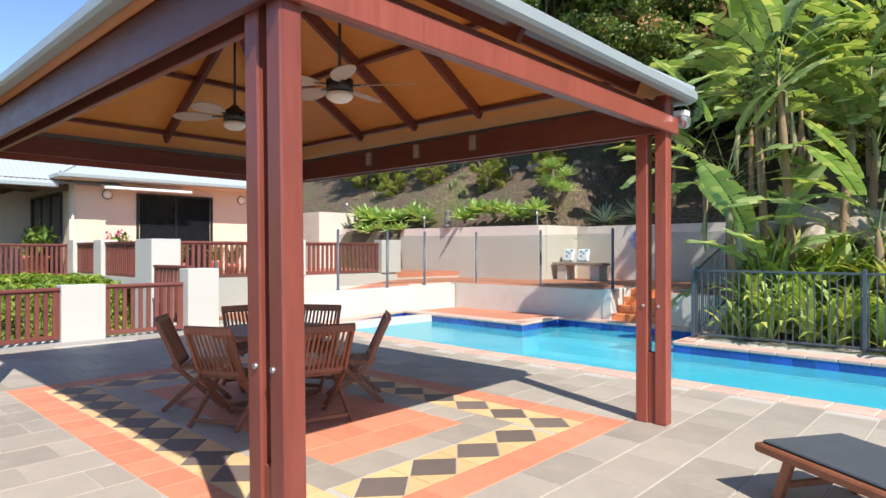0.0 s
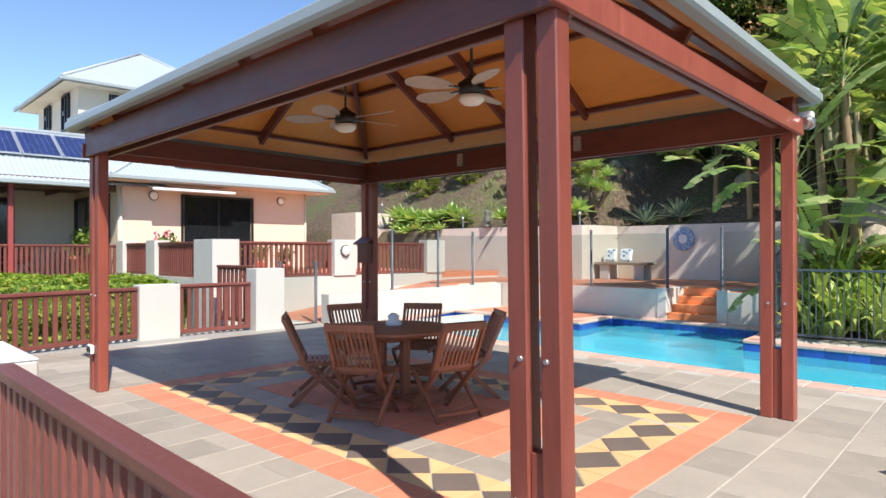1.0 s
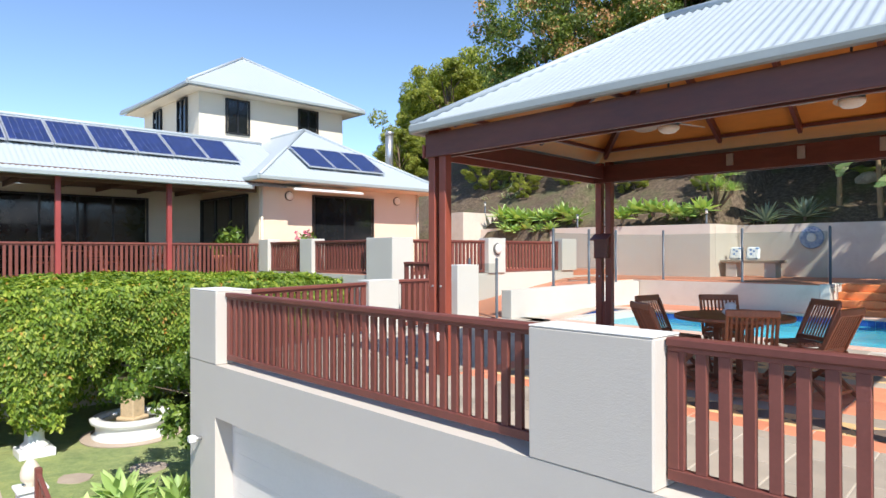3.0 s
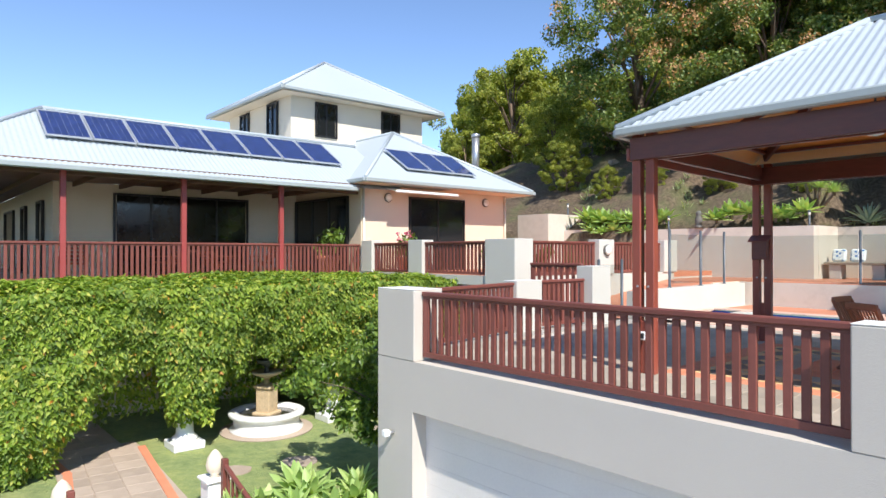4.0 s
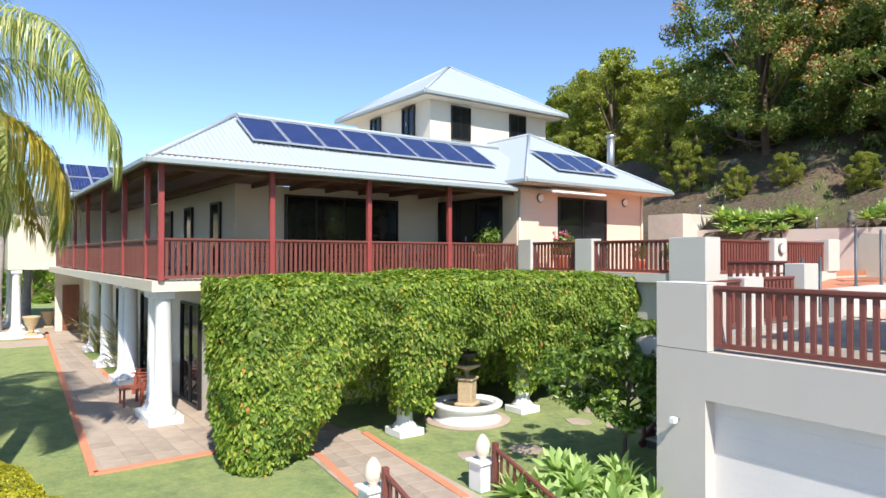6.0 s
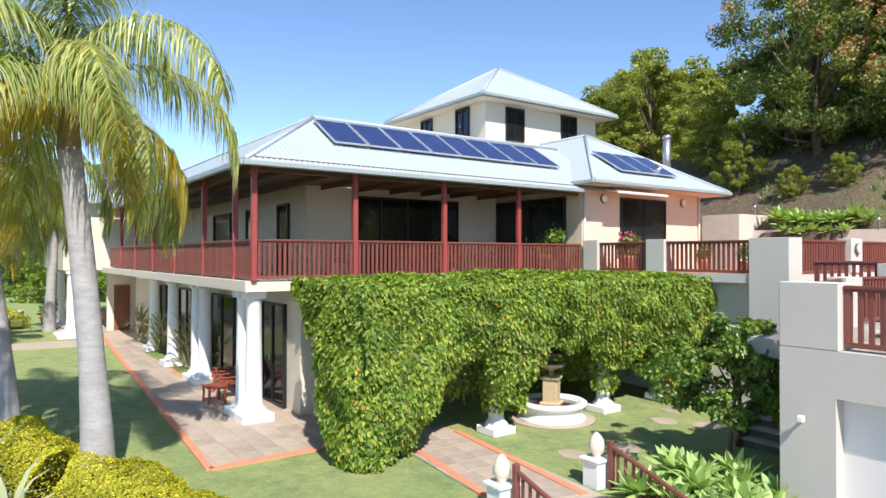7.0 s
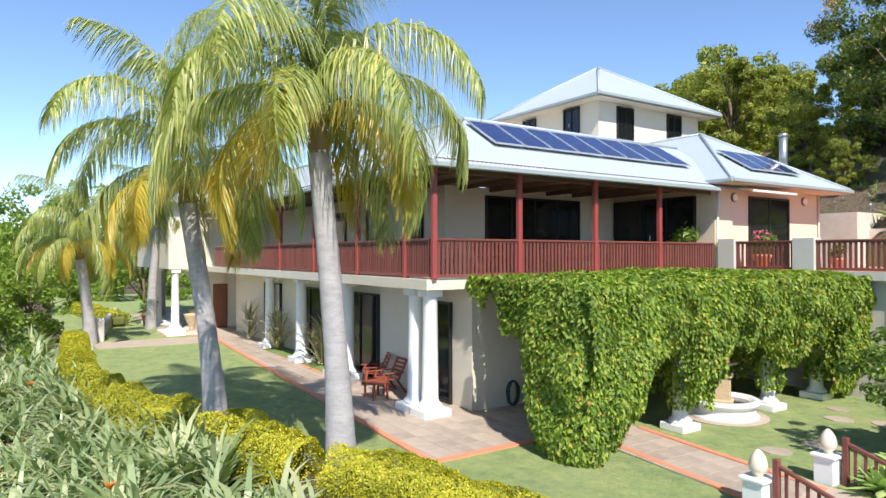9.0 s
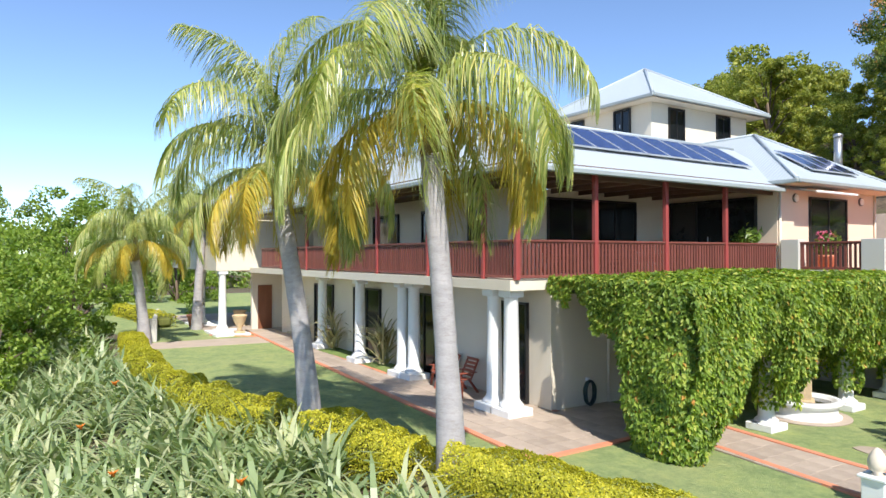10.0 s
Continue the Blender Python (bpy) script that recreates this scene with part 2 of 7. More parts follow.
M["tree_dark"] = leaf_material("dark_tree_leaf", [(0, (0.070, 0.118, 0.028)), (0.5, (0.145, 0.215, 0.048)), (0.9, (0.26, 0.32, 0.085)), (0.955, (0.32, 0.36, 0.095)), (1, (0.850, 0.494, 0.216))], 0.45, 0.4)
M["tree_mid"] = leaf_material("olive_tree_leaf", [(0, (0.155, 0.211, 0.030)), (0.6, (0.310, 0.349, 0.058)), (1, (0.497, 0.476, 0.097))], 0.5, 0.4)
M["valley_leaf"] = leaf_material("valley_tree_leaf", [(0, (0.121, 0.208, 0.027)), (0.6, (0.230, 0.338, 0.047)), (1, (0.365, 0.455, 0.088))], 0.45, 0.4)
M["garden_leaf"] = leaf_material("mixed_garden_leaf", [(0, (0.20, 0.31, 0.07)), (0.6, (0.38, 0.49, 0.13)), (0.9, (0.58, 0.60, 0.20)), (1, (0.75, 0.66, 0.14))], 0.45, 0.35)
M["citrus"] = leaf_material("citrus_leaf", [(0, (0.07, 0.13, 0.022)), (0.7, (0.15, 0.245, 0.04)), (1, (0.27, 0.36, 0.06))], 0.35, 0.3)


def water_material():
    m, nt, b = nodes_of("pool_water")
    b.inputs["Base Color"].default_value = (0.10, 0.66, 0.80, 1)
    b.inputs["Roughness"].default_value = 0.5
    b.inputs["Specular IOR Level"].default_value = 0.0
    t = nt.nodes.new("ShaderNodeBsdfTransparent")
    t.inputs[0].default_value = (0.55, 0.93, 0.97, 1)
    body = nt.nodes.new("ShaderNodeMixShader")
    body.inputs[0].default_value = 0.45
    nt.links.new(t.outputs[0], body.inputs[1])
    nt.links.new(b.outputs[0], body.inputs[2])
    gl = nt.nodes.new("ShaderNodeBsdfGlossy")
    gl.inputs["Roughness"].default_value = 0.03
    fr = nt.nodes.new("ShaderNodeFresnel")
    fr.inputs[0].default_value = 1.14
    tc = nt.nodes.new("ShaderNodeTexCoord")
    n = noise_node(nt, 2.2, 4, tc.outputs["Object"])
    bn = nt.nodes.new("ShaderNodeBump")
    bn.inputs["Strength"].default_value, bn.inputs["Distance"].default_value = 0.4, 0.06
    nt.links.new(n.outputs[0], bn.inputs["Height"])
    nt.links.new(bn.outputs[0], gl.inputs["Normal"])
    mx = nt.nodes.new("ShaderNodeMixShader")
    nt.links.new(fr.outputs[0], mx.inputs[0])
    nt.links.new(body.outputs[0], mx.inputs[1])
    nt.links.new(gl.outputs[0], mx.inputs[2])
    nt.links.new(mx.outputs[0], nt.nodes["Material Output"].inputs[0])
    return m


M["water"] = water_material()

# ---- mesh helpers ----
def box(bm, x0, x1, y0, y1, z0, z1, b=0.0, turn=0.0):
    """A block between two corners, with bevelled edges if b, turned about its own upright axis by turn degrees."""
    c = Vector(((x0 + x1) / 2, (y0 + y1) / 2, (z0 + z1) / 2))
    m = Matrix.Translation(c) @ Matrix.Rotation(radians(turn), 4, "Z") @ Matrix.Diagonal((x1 - x0, y1 - y0, z1 - z0, 1))
    r = bmesh.ops.create_cube(bm, size=1.0, matrix=m)
    if b > 0:
        edges = list({e for v in r["verts"] for e in v.link_edges})
        bmesh.ops.bevel(bm, geom=edges, offset=b, segments=1, affect="EDGES", clamp_overlap=True)
    return bm


def bar(bm, p, q, w, h, b=0.0):
    """A straight bar of section w by h from p to q."""
    p, q = Vector(p), Vector(q)
    d = q - p
    side = d.cross(Vector((0, 0, 1)))
    side = Vector((1, 0, 0)) if side.length < 1e-5 else side.normalized()
    up = side.cross(d).normalized()
    m = Matrix.Translation((p + q) / 2) @ Matrix((side, d.normalized(), up)).transposed().to_4x4() @ Matrix.Diagonal((w, d.length, h, 1))
    r = bmesh.ops.create_cube(bm, size=1.0, matrix=m)
    if b > 0:
        bmesh.ops.bevel(bm, geom=list({e for v in r["verts"] for e in v.link_edges}), offset=b, segments=1, affect="EDGES", clamp_overlap=True)
    return bm


def lathe(bm, profile, n=20, at=(0, 0, 0), squash=1.0):
    """A turned form: profile is radius, height pairs from bottom to top."""
    rings = []
    for r, z in profile:
        rings.append([bm.verts.new((at[0] + r * math.cos(2 * math.pi * i / n), at[1] + squash * r * math.sin(2 * math.pi * i / n), at[2] + z)) for i in range(n)])
    for a, b2 in zip(rings, rings[1:]):
        for i in range(n):
            f = bm.faces.new((a[i], a[(i + 1) % n], b2[(i + 1) % n], b2[i]))
            f.smooth = True
    bm.faces.new(list(reversed(rings[0])))
    bm.faces.new(rings[-1])
    return bm


def tube(bm, pts, radii, n=10):
    """A round tube through points."""
    pts = [Vector(p) for p in pts]
    rings = []
    for i, p in enumerate(pts):
        d = (pts[min(i + 1, len(pts) - 1)] - pts[max(i - 1, 0)]).normalized()
        s = d.cross(Vector((0.3, 0.2, 1))).normalized() if abs(d.z) < 0.95 else d.cross(Vector((1, 0, 0))).normalized()
        u = s.cross(d)
        rings.append([bm.verts.new(p + radii[i] * (s * math.cos(2 * math.pi * k / n) + u * math.sin(2 * math.pi * k / n))) for k in range(n)])
    for a, b2 in zip(rings, rings[1:]):
        for k in range(n):
            bm.faces.new((a[k], a[(k + 1) % n], b2[(k + 1) % n], b2[k])).smooth = True
    bm.faces.new(rings[0])
    bm.faces.new(list(reversed(rings[-1])))
    return bm


def prism(bm, poly, z0, z1):
    """An upright prism over a plan."""
    lo = [bm.verts.new((x, y, z0)) for x, y in poly]
    hi = [bm.verts.new((x, y, z1)) for x, y in poly]
    bm.faces.new(list(reversed(lo)))
    bm.faces.new(hi)
    for i in range(len(poly)):
        j = (i + 1) % len(poly)
        bm.faces.new((lo[i], lo[j], hi[j], hi[i]))
    return bm


def slab(bm, corners, thick):
    """A plate: corners of its top, given its thickness downwards."""
    hi = [bm.verts.new(c) for c in corners]
    lo = [bm.verts.new((c[0], c[1], c[2] - thick)) for c in corners]
    bm.faces.new(hi)
    bm.faces.new(list(reversed(lo)))
    n = len(corners)
    for i in range(n):
        bm.faces.new((lo[i], lo[(i + 1) % n], hi[(i + 1) % n], hi[i]))
    return bm


def mesh_of(name, bm, material):
    me = bpy.data.meshes.new(name)
    bmesh.ops.recalc_face_normals(bm, faces=bm.faces)
    bm.to_mesh(me)
    bm.free()
    me.materials.append(material)
    return me


def part(name, bm, material, parent, label="", m=None):
    ob = new(name, bm if isinstance(bm, bpy.types.Mesh) else mesh_of(name, bm, material))
    ob.parent = parent
    if m is not None:
        ob.matrix_basis = m
    if label:
        ob["label"] = label
    return ob


def thing(name, m, label, category, group=""):
    ob = new(name)
    ob.empty_display_size = 0.2
    ob.matrix_basis = m
    return tagged(ob, label, category, group)


def structure(name, bm, material, label, category):
    ob = new(name, mesh_of(name, bm, material))
    return tagged(ob, label, category, kind="structure")


def raw_mesh(name, verts, faces, material, smooth=False):
    me = bpy.data.meshes.new(name)
    me.from_pydata([tuple(v) for v in verts], [], faces)
    me.materials.append(material)
    if smooth:
        me.polygons.foreach_set("use_smooth", [True] * len(me.polygons))
    return me


rng = np.random.default_rng(7)


def unit(v):
    return v / np.maximum(np.linalg.norm(v, axis=-1, keepdims=True), 1e-9)


def leaf_mesh(name, pos, nor, size, material, droop=0.3, ratio=0.55, spread=0.6):
    """Many pointed leaves, each folded along its midrib: positions, outward directions, lengths."""
    n = len(pos)
    nor = unit(nor + rng.normal(0, spread, (n, 3)))
    d = rng.normal(0, 1, (n, 3))
    d[:, 2] -= droop * 2
    d = unit(d - nor * (d * nor).sum(1, keepdims=True))
    s = np.cross(nor, d)
    L = (size * rng.uniform(0.65, 1.3, n))[:, None]
    W = L * ratio * 0.5
    a = pos
    tip = pos + d * L - nor * L * 0.12
    l = pos + d * L * 0.42 + s * W + nor * L * 0.10
    r = pos + d * L * 0.42 - s * W + nor * L * 0.10
    verts = np.stack([a, l, tip, r], 1).reshape(-1, 3)
    i = np.arange(n) * 4
    me = bpy.data.meshes.new(name)
    me.vertices.add(len(verts))
    me.vertices.foreach_set("co", verts.ravel())
    tri = np.stack([i, i + 1, i + 2, i, i + 2, i + 3], 1).reshape(-1, 3)
    me.loops.add(tri.size)
    me.loops.foreach_set("vertex_index", tri.ravel())
    me.polygons.add(len(tri))
    me.polygons.foreach_set("loop_start", np.arange(len(tri)) * 3)
    me.update(calc_edges=True)
    me.validate()
    me.materials.append(material)
    return me


def blob_points(n, centres, radii, squash=0.8, shell=0.55):
    """Points in the outer part of lumpy clumps, with outward directions."""
    k = rng.integers(0, len(centres), n)
    d = unit(rng.normal(0, 1, (n, 3)))
    r = radii[k] * (shell + (1 - shell) * rng.random(n) ** 0.5)
    off = d * r[:, None]
    off[:, 2] *= squash
    return centres[k] + off, d

# ---- ground ----
LAWN = -2.4


def smooth(a, b, v):
    t = min(max((v - a) / (b - a), 0.0), 1.0)
    return t * t * (3 - 2 * t)


def ground_height(x, y):
    z = LAWN
    if x > -11.4:
        z = -3.1
    # planted bank that falls away past the golden hedge
    edge = -8.3 - 2.3 * smooth(-18, -34, x)
    if y < edge and x < -4:
        z = LAWN - 0.16 * (edge - y) - 0.012 * (edge - y) ** 2 if edge - y < 20 else LAWN - 8.0
    elif y < -7 and x >= -4:
        z = -3.1 - 0.1 * (-7 - y)
    # hillside
    lip = (17.3 if x > -11.4 else 15.3) if x < -4.6 else 11.2
    if x < -16.4:
        lip = 14.2
    if y > lip:
        rise = 0.72 if x < -4.6 else 0.62
        start = 2.1 if x < -4.6 else 0.0
        far = smooth(-46, -13, x)
        d = y - lip
        top = 19.0 * far + 1.0
        z = start + top * (1 - math.exp(-rise * d / max(top, 1.0))) if far > 0.02 else LAWN
    z = max(z, -12.0)
    far_off = max(abs(x + 15), abs(y))
    if far_off > 60 and y < 20:
        z -= min((far_off - 60) * 0.03, 14)
    return z + (0.12 * noise.noise(Vector((x * 0.6, y * 0.6, 0))) if (y > lip or y < edge) else 0.0)


def axis_steps(lo, hi, fine_lo, fine_hi, fine):
    v = [fine_lo + i * fine for i in range(int((fine_hi - fine_lo) / fine) + 1)]
    s, p = fine, fine_lo
    while p > lo:
        s *= 1.25
        p -= s
        v.insert(0, p)
    s, p = fine, v[-1]
    while p < hi:
        s *= 1.25
        p += s
        v.append(p)
    return v


gx, gy = axis_steps(-1500, 1500, -50, 12, 0.45), axis_steps(-1500, 1500, -24, 44, 0.45)
gv = [(x, y, ground_height(x, y)) for y in gy for x in gx]
nx = len(gx)
gf = [(j * nx + i, j * nx + i + 1, (j + 1) * nx + i + 1, (j + 1) * nx + i) for j in range(len(gy) - 1) for i in range(nx - 1)]


def ground_material():
    """Lawn on the level, leaf litter on the hillside and bank."""
    m, nt, b = nodes_of("lawn_and_hillside")
    geo = nt.nodes.new("ShaderNodeNewGeometry")
    sep = nt.nodes.new("ShaderNodeSeparateXYZ")
    nt.links.new(geo.outputs["Position"], sep.inputs[0])
    n1 = noise_node(nt, 0.45, 6, geo.outputs["Position"])
    n2 = noise_node(nt, 9, 8, geo.outputs["Position"], 0.7)
    n3 = noise_node(nt, 38, 6, geo.outputs["Position"], 0.75)
    grass = ramp_node(nt, n2.outputs[0], [(0.3, (0.17, 0.26, 0.085)), (0.55, (0.29, 0.37, 0.14)), (0.75, (0.46, 0.46, 0.21))]).outputs[0]
    grass = mix_node(nt, ramp_node(nt, n1.outputs[0], [(0.5, (0, 0, 0)), (0.75, (0.6, 0.6, 0.6))]).outputs[0], grass, (0.42, 0.39, 0.19))
    grass = mix_node(nt, 0.5, grass, ramp_node(nt, n3.outputs[0], [(0.25, (0.12, 0.19, 0.045)), (0.75, (0.45, 0.48, 0.20))]).outputs[0])
    n4 = noise_node(nt, 2.3, 7, geo.outputs["Position"], 0.7)
    grass = mix_node(nt, 1.0, grass, ramp_node(nt, n4.outputs[0], [(0.28, (0.62, 0.72, 0.70)), (0.5, (1.0, 1.0, 1.0)), (0.72, (1.30, 1.16, 1.05))]).outputs[0], "MULTIPLY")
    litter = ramp_node(nt, n2.outputs[0], [(0.3, (0.045, 0.03, 0.018)), (0.5, (0.12, 0.085, 0.055)), (0.72, (0.27, 0.20, 0.135))]).outputs[0]
    litter = mix_node(nt, ramp_node(nt, n1.outputs[0], [(0.5, (0, 0, 0)), (0.65, (0.7, 0.7, 0.7))]).outputs[0], litter, (0.10, 0.13, 0.04))
    k = nt.nodes.new("ShaderNodeMath")
    k.operation = "COMPARE"
    k.inputs[1].default_value, k.inputs[2].default_value = LAWN, 0.06
    nt.links.new(sep.outputs[2], k.inputs[0])
    nt.links.new(mix_node(nt, k.outputs[0], litter, grass), b.inputs["Base Color"])
    b.inputs["Roughness"].default_value = 0.95
    bn = nt.nodes.new("ShaderNodeBump")
    bn.inputs["Strength"].default_value, bn.inputs["Distance"].default_value = 0.8, 0.04
    nt.links.new(n3.outputs[0], bn.inputs["Height"])
    nt.links.new(bn.outputs[0], b.inputs["Normal"])
    return m


tagged(new("ground", raw_mesh("ground", gv, gf, ground_material(), True)), "mown green lawn rising to a leaf-littered hillside", "ground", kind="structure")

# ---- deck, garage and pool ----
DX0, WALL_Y = -11.26, -0.38
POOL = [(-10.9, 7.25), (4.0, 7.2), (4.0, 10.2), (-4.75, 10.2), (-4.95, 12.0), (-8.42, 12.1), (-8.2, 10.55), (-12.0, 10.6)]
bm = bmesh.new()
box(bm, DX0, 8, WALL_Y + 0.02, 7.17, -0.30, -0.007)
box(bm, -12.2, DX0, 0.4, 7.2, -0.30, -0.007)
box(bm, -13.2, -10.9, 5.75, 7.2, -0.30, -0.007)
prism(bm, [(-13.2, 7.2), (-10.9, 7.2), (-12.0, 10.6), (-13.2, 10.6)], -0.30, -0.007)
prism(bm, [(-13.2, 10.6), (-12.0, 10.6), (-8.2, 10.55), (-8.45, 12.1), (-8.45, 12.8), (-13.2, 12.8)], -0.30, -0.0075)
box(bm, -8.40, -4.71, 12.13, 12.8, -0.30, -0.007)
box(bm, -4.7, 8, 10.23, 12.8, -0.30, -0.007)
structure("floor", bm, M["grout"], "pale grouted bed of the pool deck paving", "deck")
bm = bmesh.new()
n = len(POOL)
lo = [bm.verts.new((x, y, -1.35)) for x, y in POOL]
hi = [bm.verts.new((x, y, -0.02)) for x, y in POOL]
bm.faces.new(lo)
for i in range(n):
    bm.faces.new((lo[i], lo[(i + 1) % n], hi[(i + 1) % n], hi[i]))
structure("pool_shell", bm, M["pool_floor"], "pale aqua plastered swimming pool shell", "pool")
bm = bmesh.new()
bm.faces.new([bm.verts.new((x, y, -0.17)) for x, y in POOL])
structure("water", bm, M["water"], "clear turquoise pool water with light ripples", "water")
bm = bmesh.new()
box(bm, -8.4, -4.97, 11.2, 12.05, -1.3, -0.42, 0.02)
box(bm, -8.4, -4.97, 10.7, 11.2, -1.3, -0.62, 0.02)
structure("pool_ledge", bm, M["pool_floor"], "submerged pale pool seat steps", "pool step")

bm = bmesh.new()
for a, b2, c in ((DX0, -10.49, -3.1), (-4.6, 8.0, -3.1)):
    box(bm, a, b2, WALL_Y, -0.08, c, 0.015)
box(bm, -10.49, -4.6, WALL_Y, -0.08, -0.64, 0.015)
box(bm, DX0, DX0 + 0.3, -0.08, 12.6, -3.1, -0.02)
structure("wall_garage", bm, M["render_grey"], "smooth grey rendered garage wall below the deck", "wall")
g = thing("garage_door", pose(-7.5, -0.12, -3.1), "pale grey sectional garage door in the rendered wall", "garage door")
for i in range(10):
    bm = box(bmesh.new(), -3.05, 3.1, -0.03, 0.03, i * 0.25 + 0.0002, i * 0.25 + 0.2498, 0.0015)
    part("panel", bm, M["garage_door"], g)
bm = bmesh.new()
box(bm, -11.26, 30, -8, -0.1, -3.3, -3.07)
structure("road", bm, M["concrete"], "worn concrete driveway below the garage", "driveway")


def pillar(x0, x1, y0, y1, z0, z1, name="pillar", label="white rendered balustrade pillar with a flat cap", mat="render_white"):
    cx, cy = (x0 + x1) / 2, (y0 + y1) / 2
    t = thing(name, pose(cx, cy, z0), label, "pillar", "balustrade pillars")
    h = z1 - z0
    shaft = part("shaft", box(bmesh.new(), x0 - cx, x1 - cx, y0 - cy, y1 - cy, 0, h - 0.012, 0.012), M[mat], t)
    part("cap", box(bmesh.new(), x0 - cx, x1 - cx, y0 - cy, y1 - cy, h - 0.012, h, 0.005), M["cap_white"], shaft, "pale flat cap")
    return t


pillar(DX0 - 0.005, -10.45, WALL_Y - 0.005, 0.1, 0.015, 0.95, mat="render_grey")
pillar(-5.44, -4.50, WALL_Y - 0.005, -0.06, 0.015, 0.93, mat="render_grey")
pillar(2.4, 3.3, WALL_Y - 0.005, -0.06, 0.015, 0.93, mat="render_grey")
pillar(-12.08, -11.74, 2.95, 3.63, -0.03, 0.93)
pillar(-12.02, -11.62, 5.0, 5.6, -0.03, 1.17)


def rail_run(p, q, z0, z1, label, gap=0.135, mat="red_rail", ends=True, bw=0.066, bt=0.02):
    """A timber balustrade from p to q: handrail, bottom rail, end stiles and balusters."""
    p, q = Vector((*p, 0)), Vector((*q, 0))
    L, ang = (q - p).length, math.degrees(math.atan2(q.y - p.y, q.x - p.x))
    t = thing("balustrade", pose(p.x, p.y, z0, 0, 0, ang), label, "balustrade", "timber balustrades")
    h = z1 - z0
    part("handrail", box(bmesh.new(), 0, L, -0.05, 0.05, h - 0.055, h, 0.01), M[mat], t)
    part("upper_rail", box(bmesh.new(), 0, L, -0.024, 0.024, h - 0.085, h - 0.056, 0.004), M[mat], t)
    part("bottom_rail", box(bmesh.new(), 0, L, -0.03, 0.03, 0.0, 0.07, 0.006), M[mat], t)
    n = max(int(round(L / gap)), 2)
    me = mesh_of("baluster", box(bmesh.new(), -bw / 2, bw / 2, -bt, bt, 0, h - 0.155, 0.003), M[mat])
    for i in range(n):
        part("baluster", me, None, t, "", pose((i + 0.5) * L / n, 0, 0.07))
    if ends:
        me2 = mesh_of("stile", box(bmesh.new(), -0.035, 0.035, -0.028, 0.028, 0, h - 0.155, 0.004), M[mat])
        part("stile", me2, None, t, "", pose(0.036, 0, 0.07))
        part("stile", me2, None, t, "", pose(L - 0.036, 0, 0.07))
    return t


RB = "red-brown painted timber balustrade with flat balusters"
rail_run((-10.44, -0.22), (-5.45, -0.22), 0.07, 0.92, RB)
rail_run((-4.49, -0.22), (2.39, -0.22), 0.07, 0.92, RB)
rail_run((-11.2, 0.12), (-11.85, 2.94), 0.05, 0.90, RB)
rail_run((-11.9, 3.64), (-11.85, 4.99), 0.05, 0.92, RB)
rail_run((-13.25, 5.02), (-12.03, 5.2), 0.1, 1.22, RB)
bm = bmesh.new()
prism(bm, [(DX0, 0.1), (DX0 + 0.3, 0.1), (-11.7, 2.95), (-12.08, 2.95)], -3.1, -0.02)
prism(bm, [(-12.08, 2.95), (-11.6, 2.95), (-11.6, 5.7), (-12.05, 5.7)], -3.1, -0.032)
structure("wall_stairwell", bm, M["render_grey"], "grey rendered deck edge wall over the garden stair", "wall")

# ---- upper terrace, ramp and retaining walls ----
TER = 0.66
bm = bmesh.new()
prism(bm, [(-13.3, 11.0), (-12.2, 11.0), (-12.2, 12.45), (-7.35, 12.45), (-7.35, 17.0), (-16.6, 17.0), (-16.6, 12.0), (-14.3, 12.0)], -0.3, TER - 0.02)
box(bm, -6.15, -4.7, 12.45, 17.0, -0.3, TER - 0.02)
box(bm, -7.4, -6.1, 13.5, 17.0, -0.3, TER - 0.021)
structure("wall_terrace", bm, M["hill_wall"], "rendered retaining wall of the upper terrace", "wall")
bm = bmesh.new()
prism(bm, [(-13.3, 11.0), (-12.25, 11.0), (-12.25, 12.5), (-7.35, 12.5), (-7.35, 16.99), (-16.6, 16.99), (-16.6, 12.0), (-14.3, 12.0)], TER - 0.02, TER)
box(bm, -6.15, -4.7, 12.5, 16.99, TER - 0.02, TER)
box(bm, -7.35, -6.15, 13.55, 16.99, TER - 0.021, TER - 0.001)
structure("terrace", bm, M["terra_path"], "terracotta tiled upper terrace floor", "terrace")
bm = bmesh.new()
slab(bm, [(-14.1, 6.6, 0.0), (-11.95, 6.6, 0.0), (-12.25, 11.0, TER - 0.004), (-14.1, 11.6, TER - 0.004)], 0.3)
structure("ramp", bm, M["terra_path"], "terracotta tiled ramp up to the terrace", "ramp")
bm = bmesh.new()
prism(bm, [(-11.95, 6.65), (-11.68, 6.65), (-12.0, 10.2), (-12.27, 10.2)], -0.3, 0.60)
prism(bm, [(-12.27, 10.2), (-12.0, 10.2), (-12.0, 12.4), (-12.2, 12.45)], -0.3, 0.61)
structure("wall_ramp", bm, M["render_white"], "low white rendered wall beside the ramp", "wall")
bm = bmesh.new()
box(bm, -8.4, -7.3, 12.3, 12.46, -0.05, 0.0)
structure("trim", bm, M["coping"], "pink coping strip at the pool steps", "trim")
bm = bmesh.new()
prism(bm, [(-11.85, 10.92), (-8.78, 10.88), (-8.72, 12.42), (-11.85, 12.42)], -0.02, 0.006)
structure("pool_terrace", bm, M["terra_path"], "orange terracotta paving behind the pool", "paving")
st = thing("terrace_steps", pose(-6.72, 12.45, -0.03), "orange terracotta steps between rendered cheeks", "steps")
for i in range(4):
    part("tread", box(bmesh.new(), -0.55, 0.55, i * 0.27, 1.1, i * 0.172, (i + 1) * 0.172, 0.012), M["terra_step_sunlit"], st)
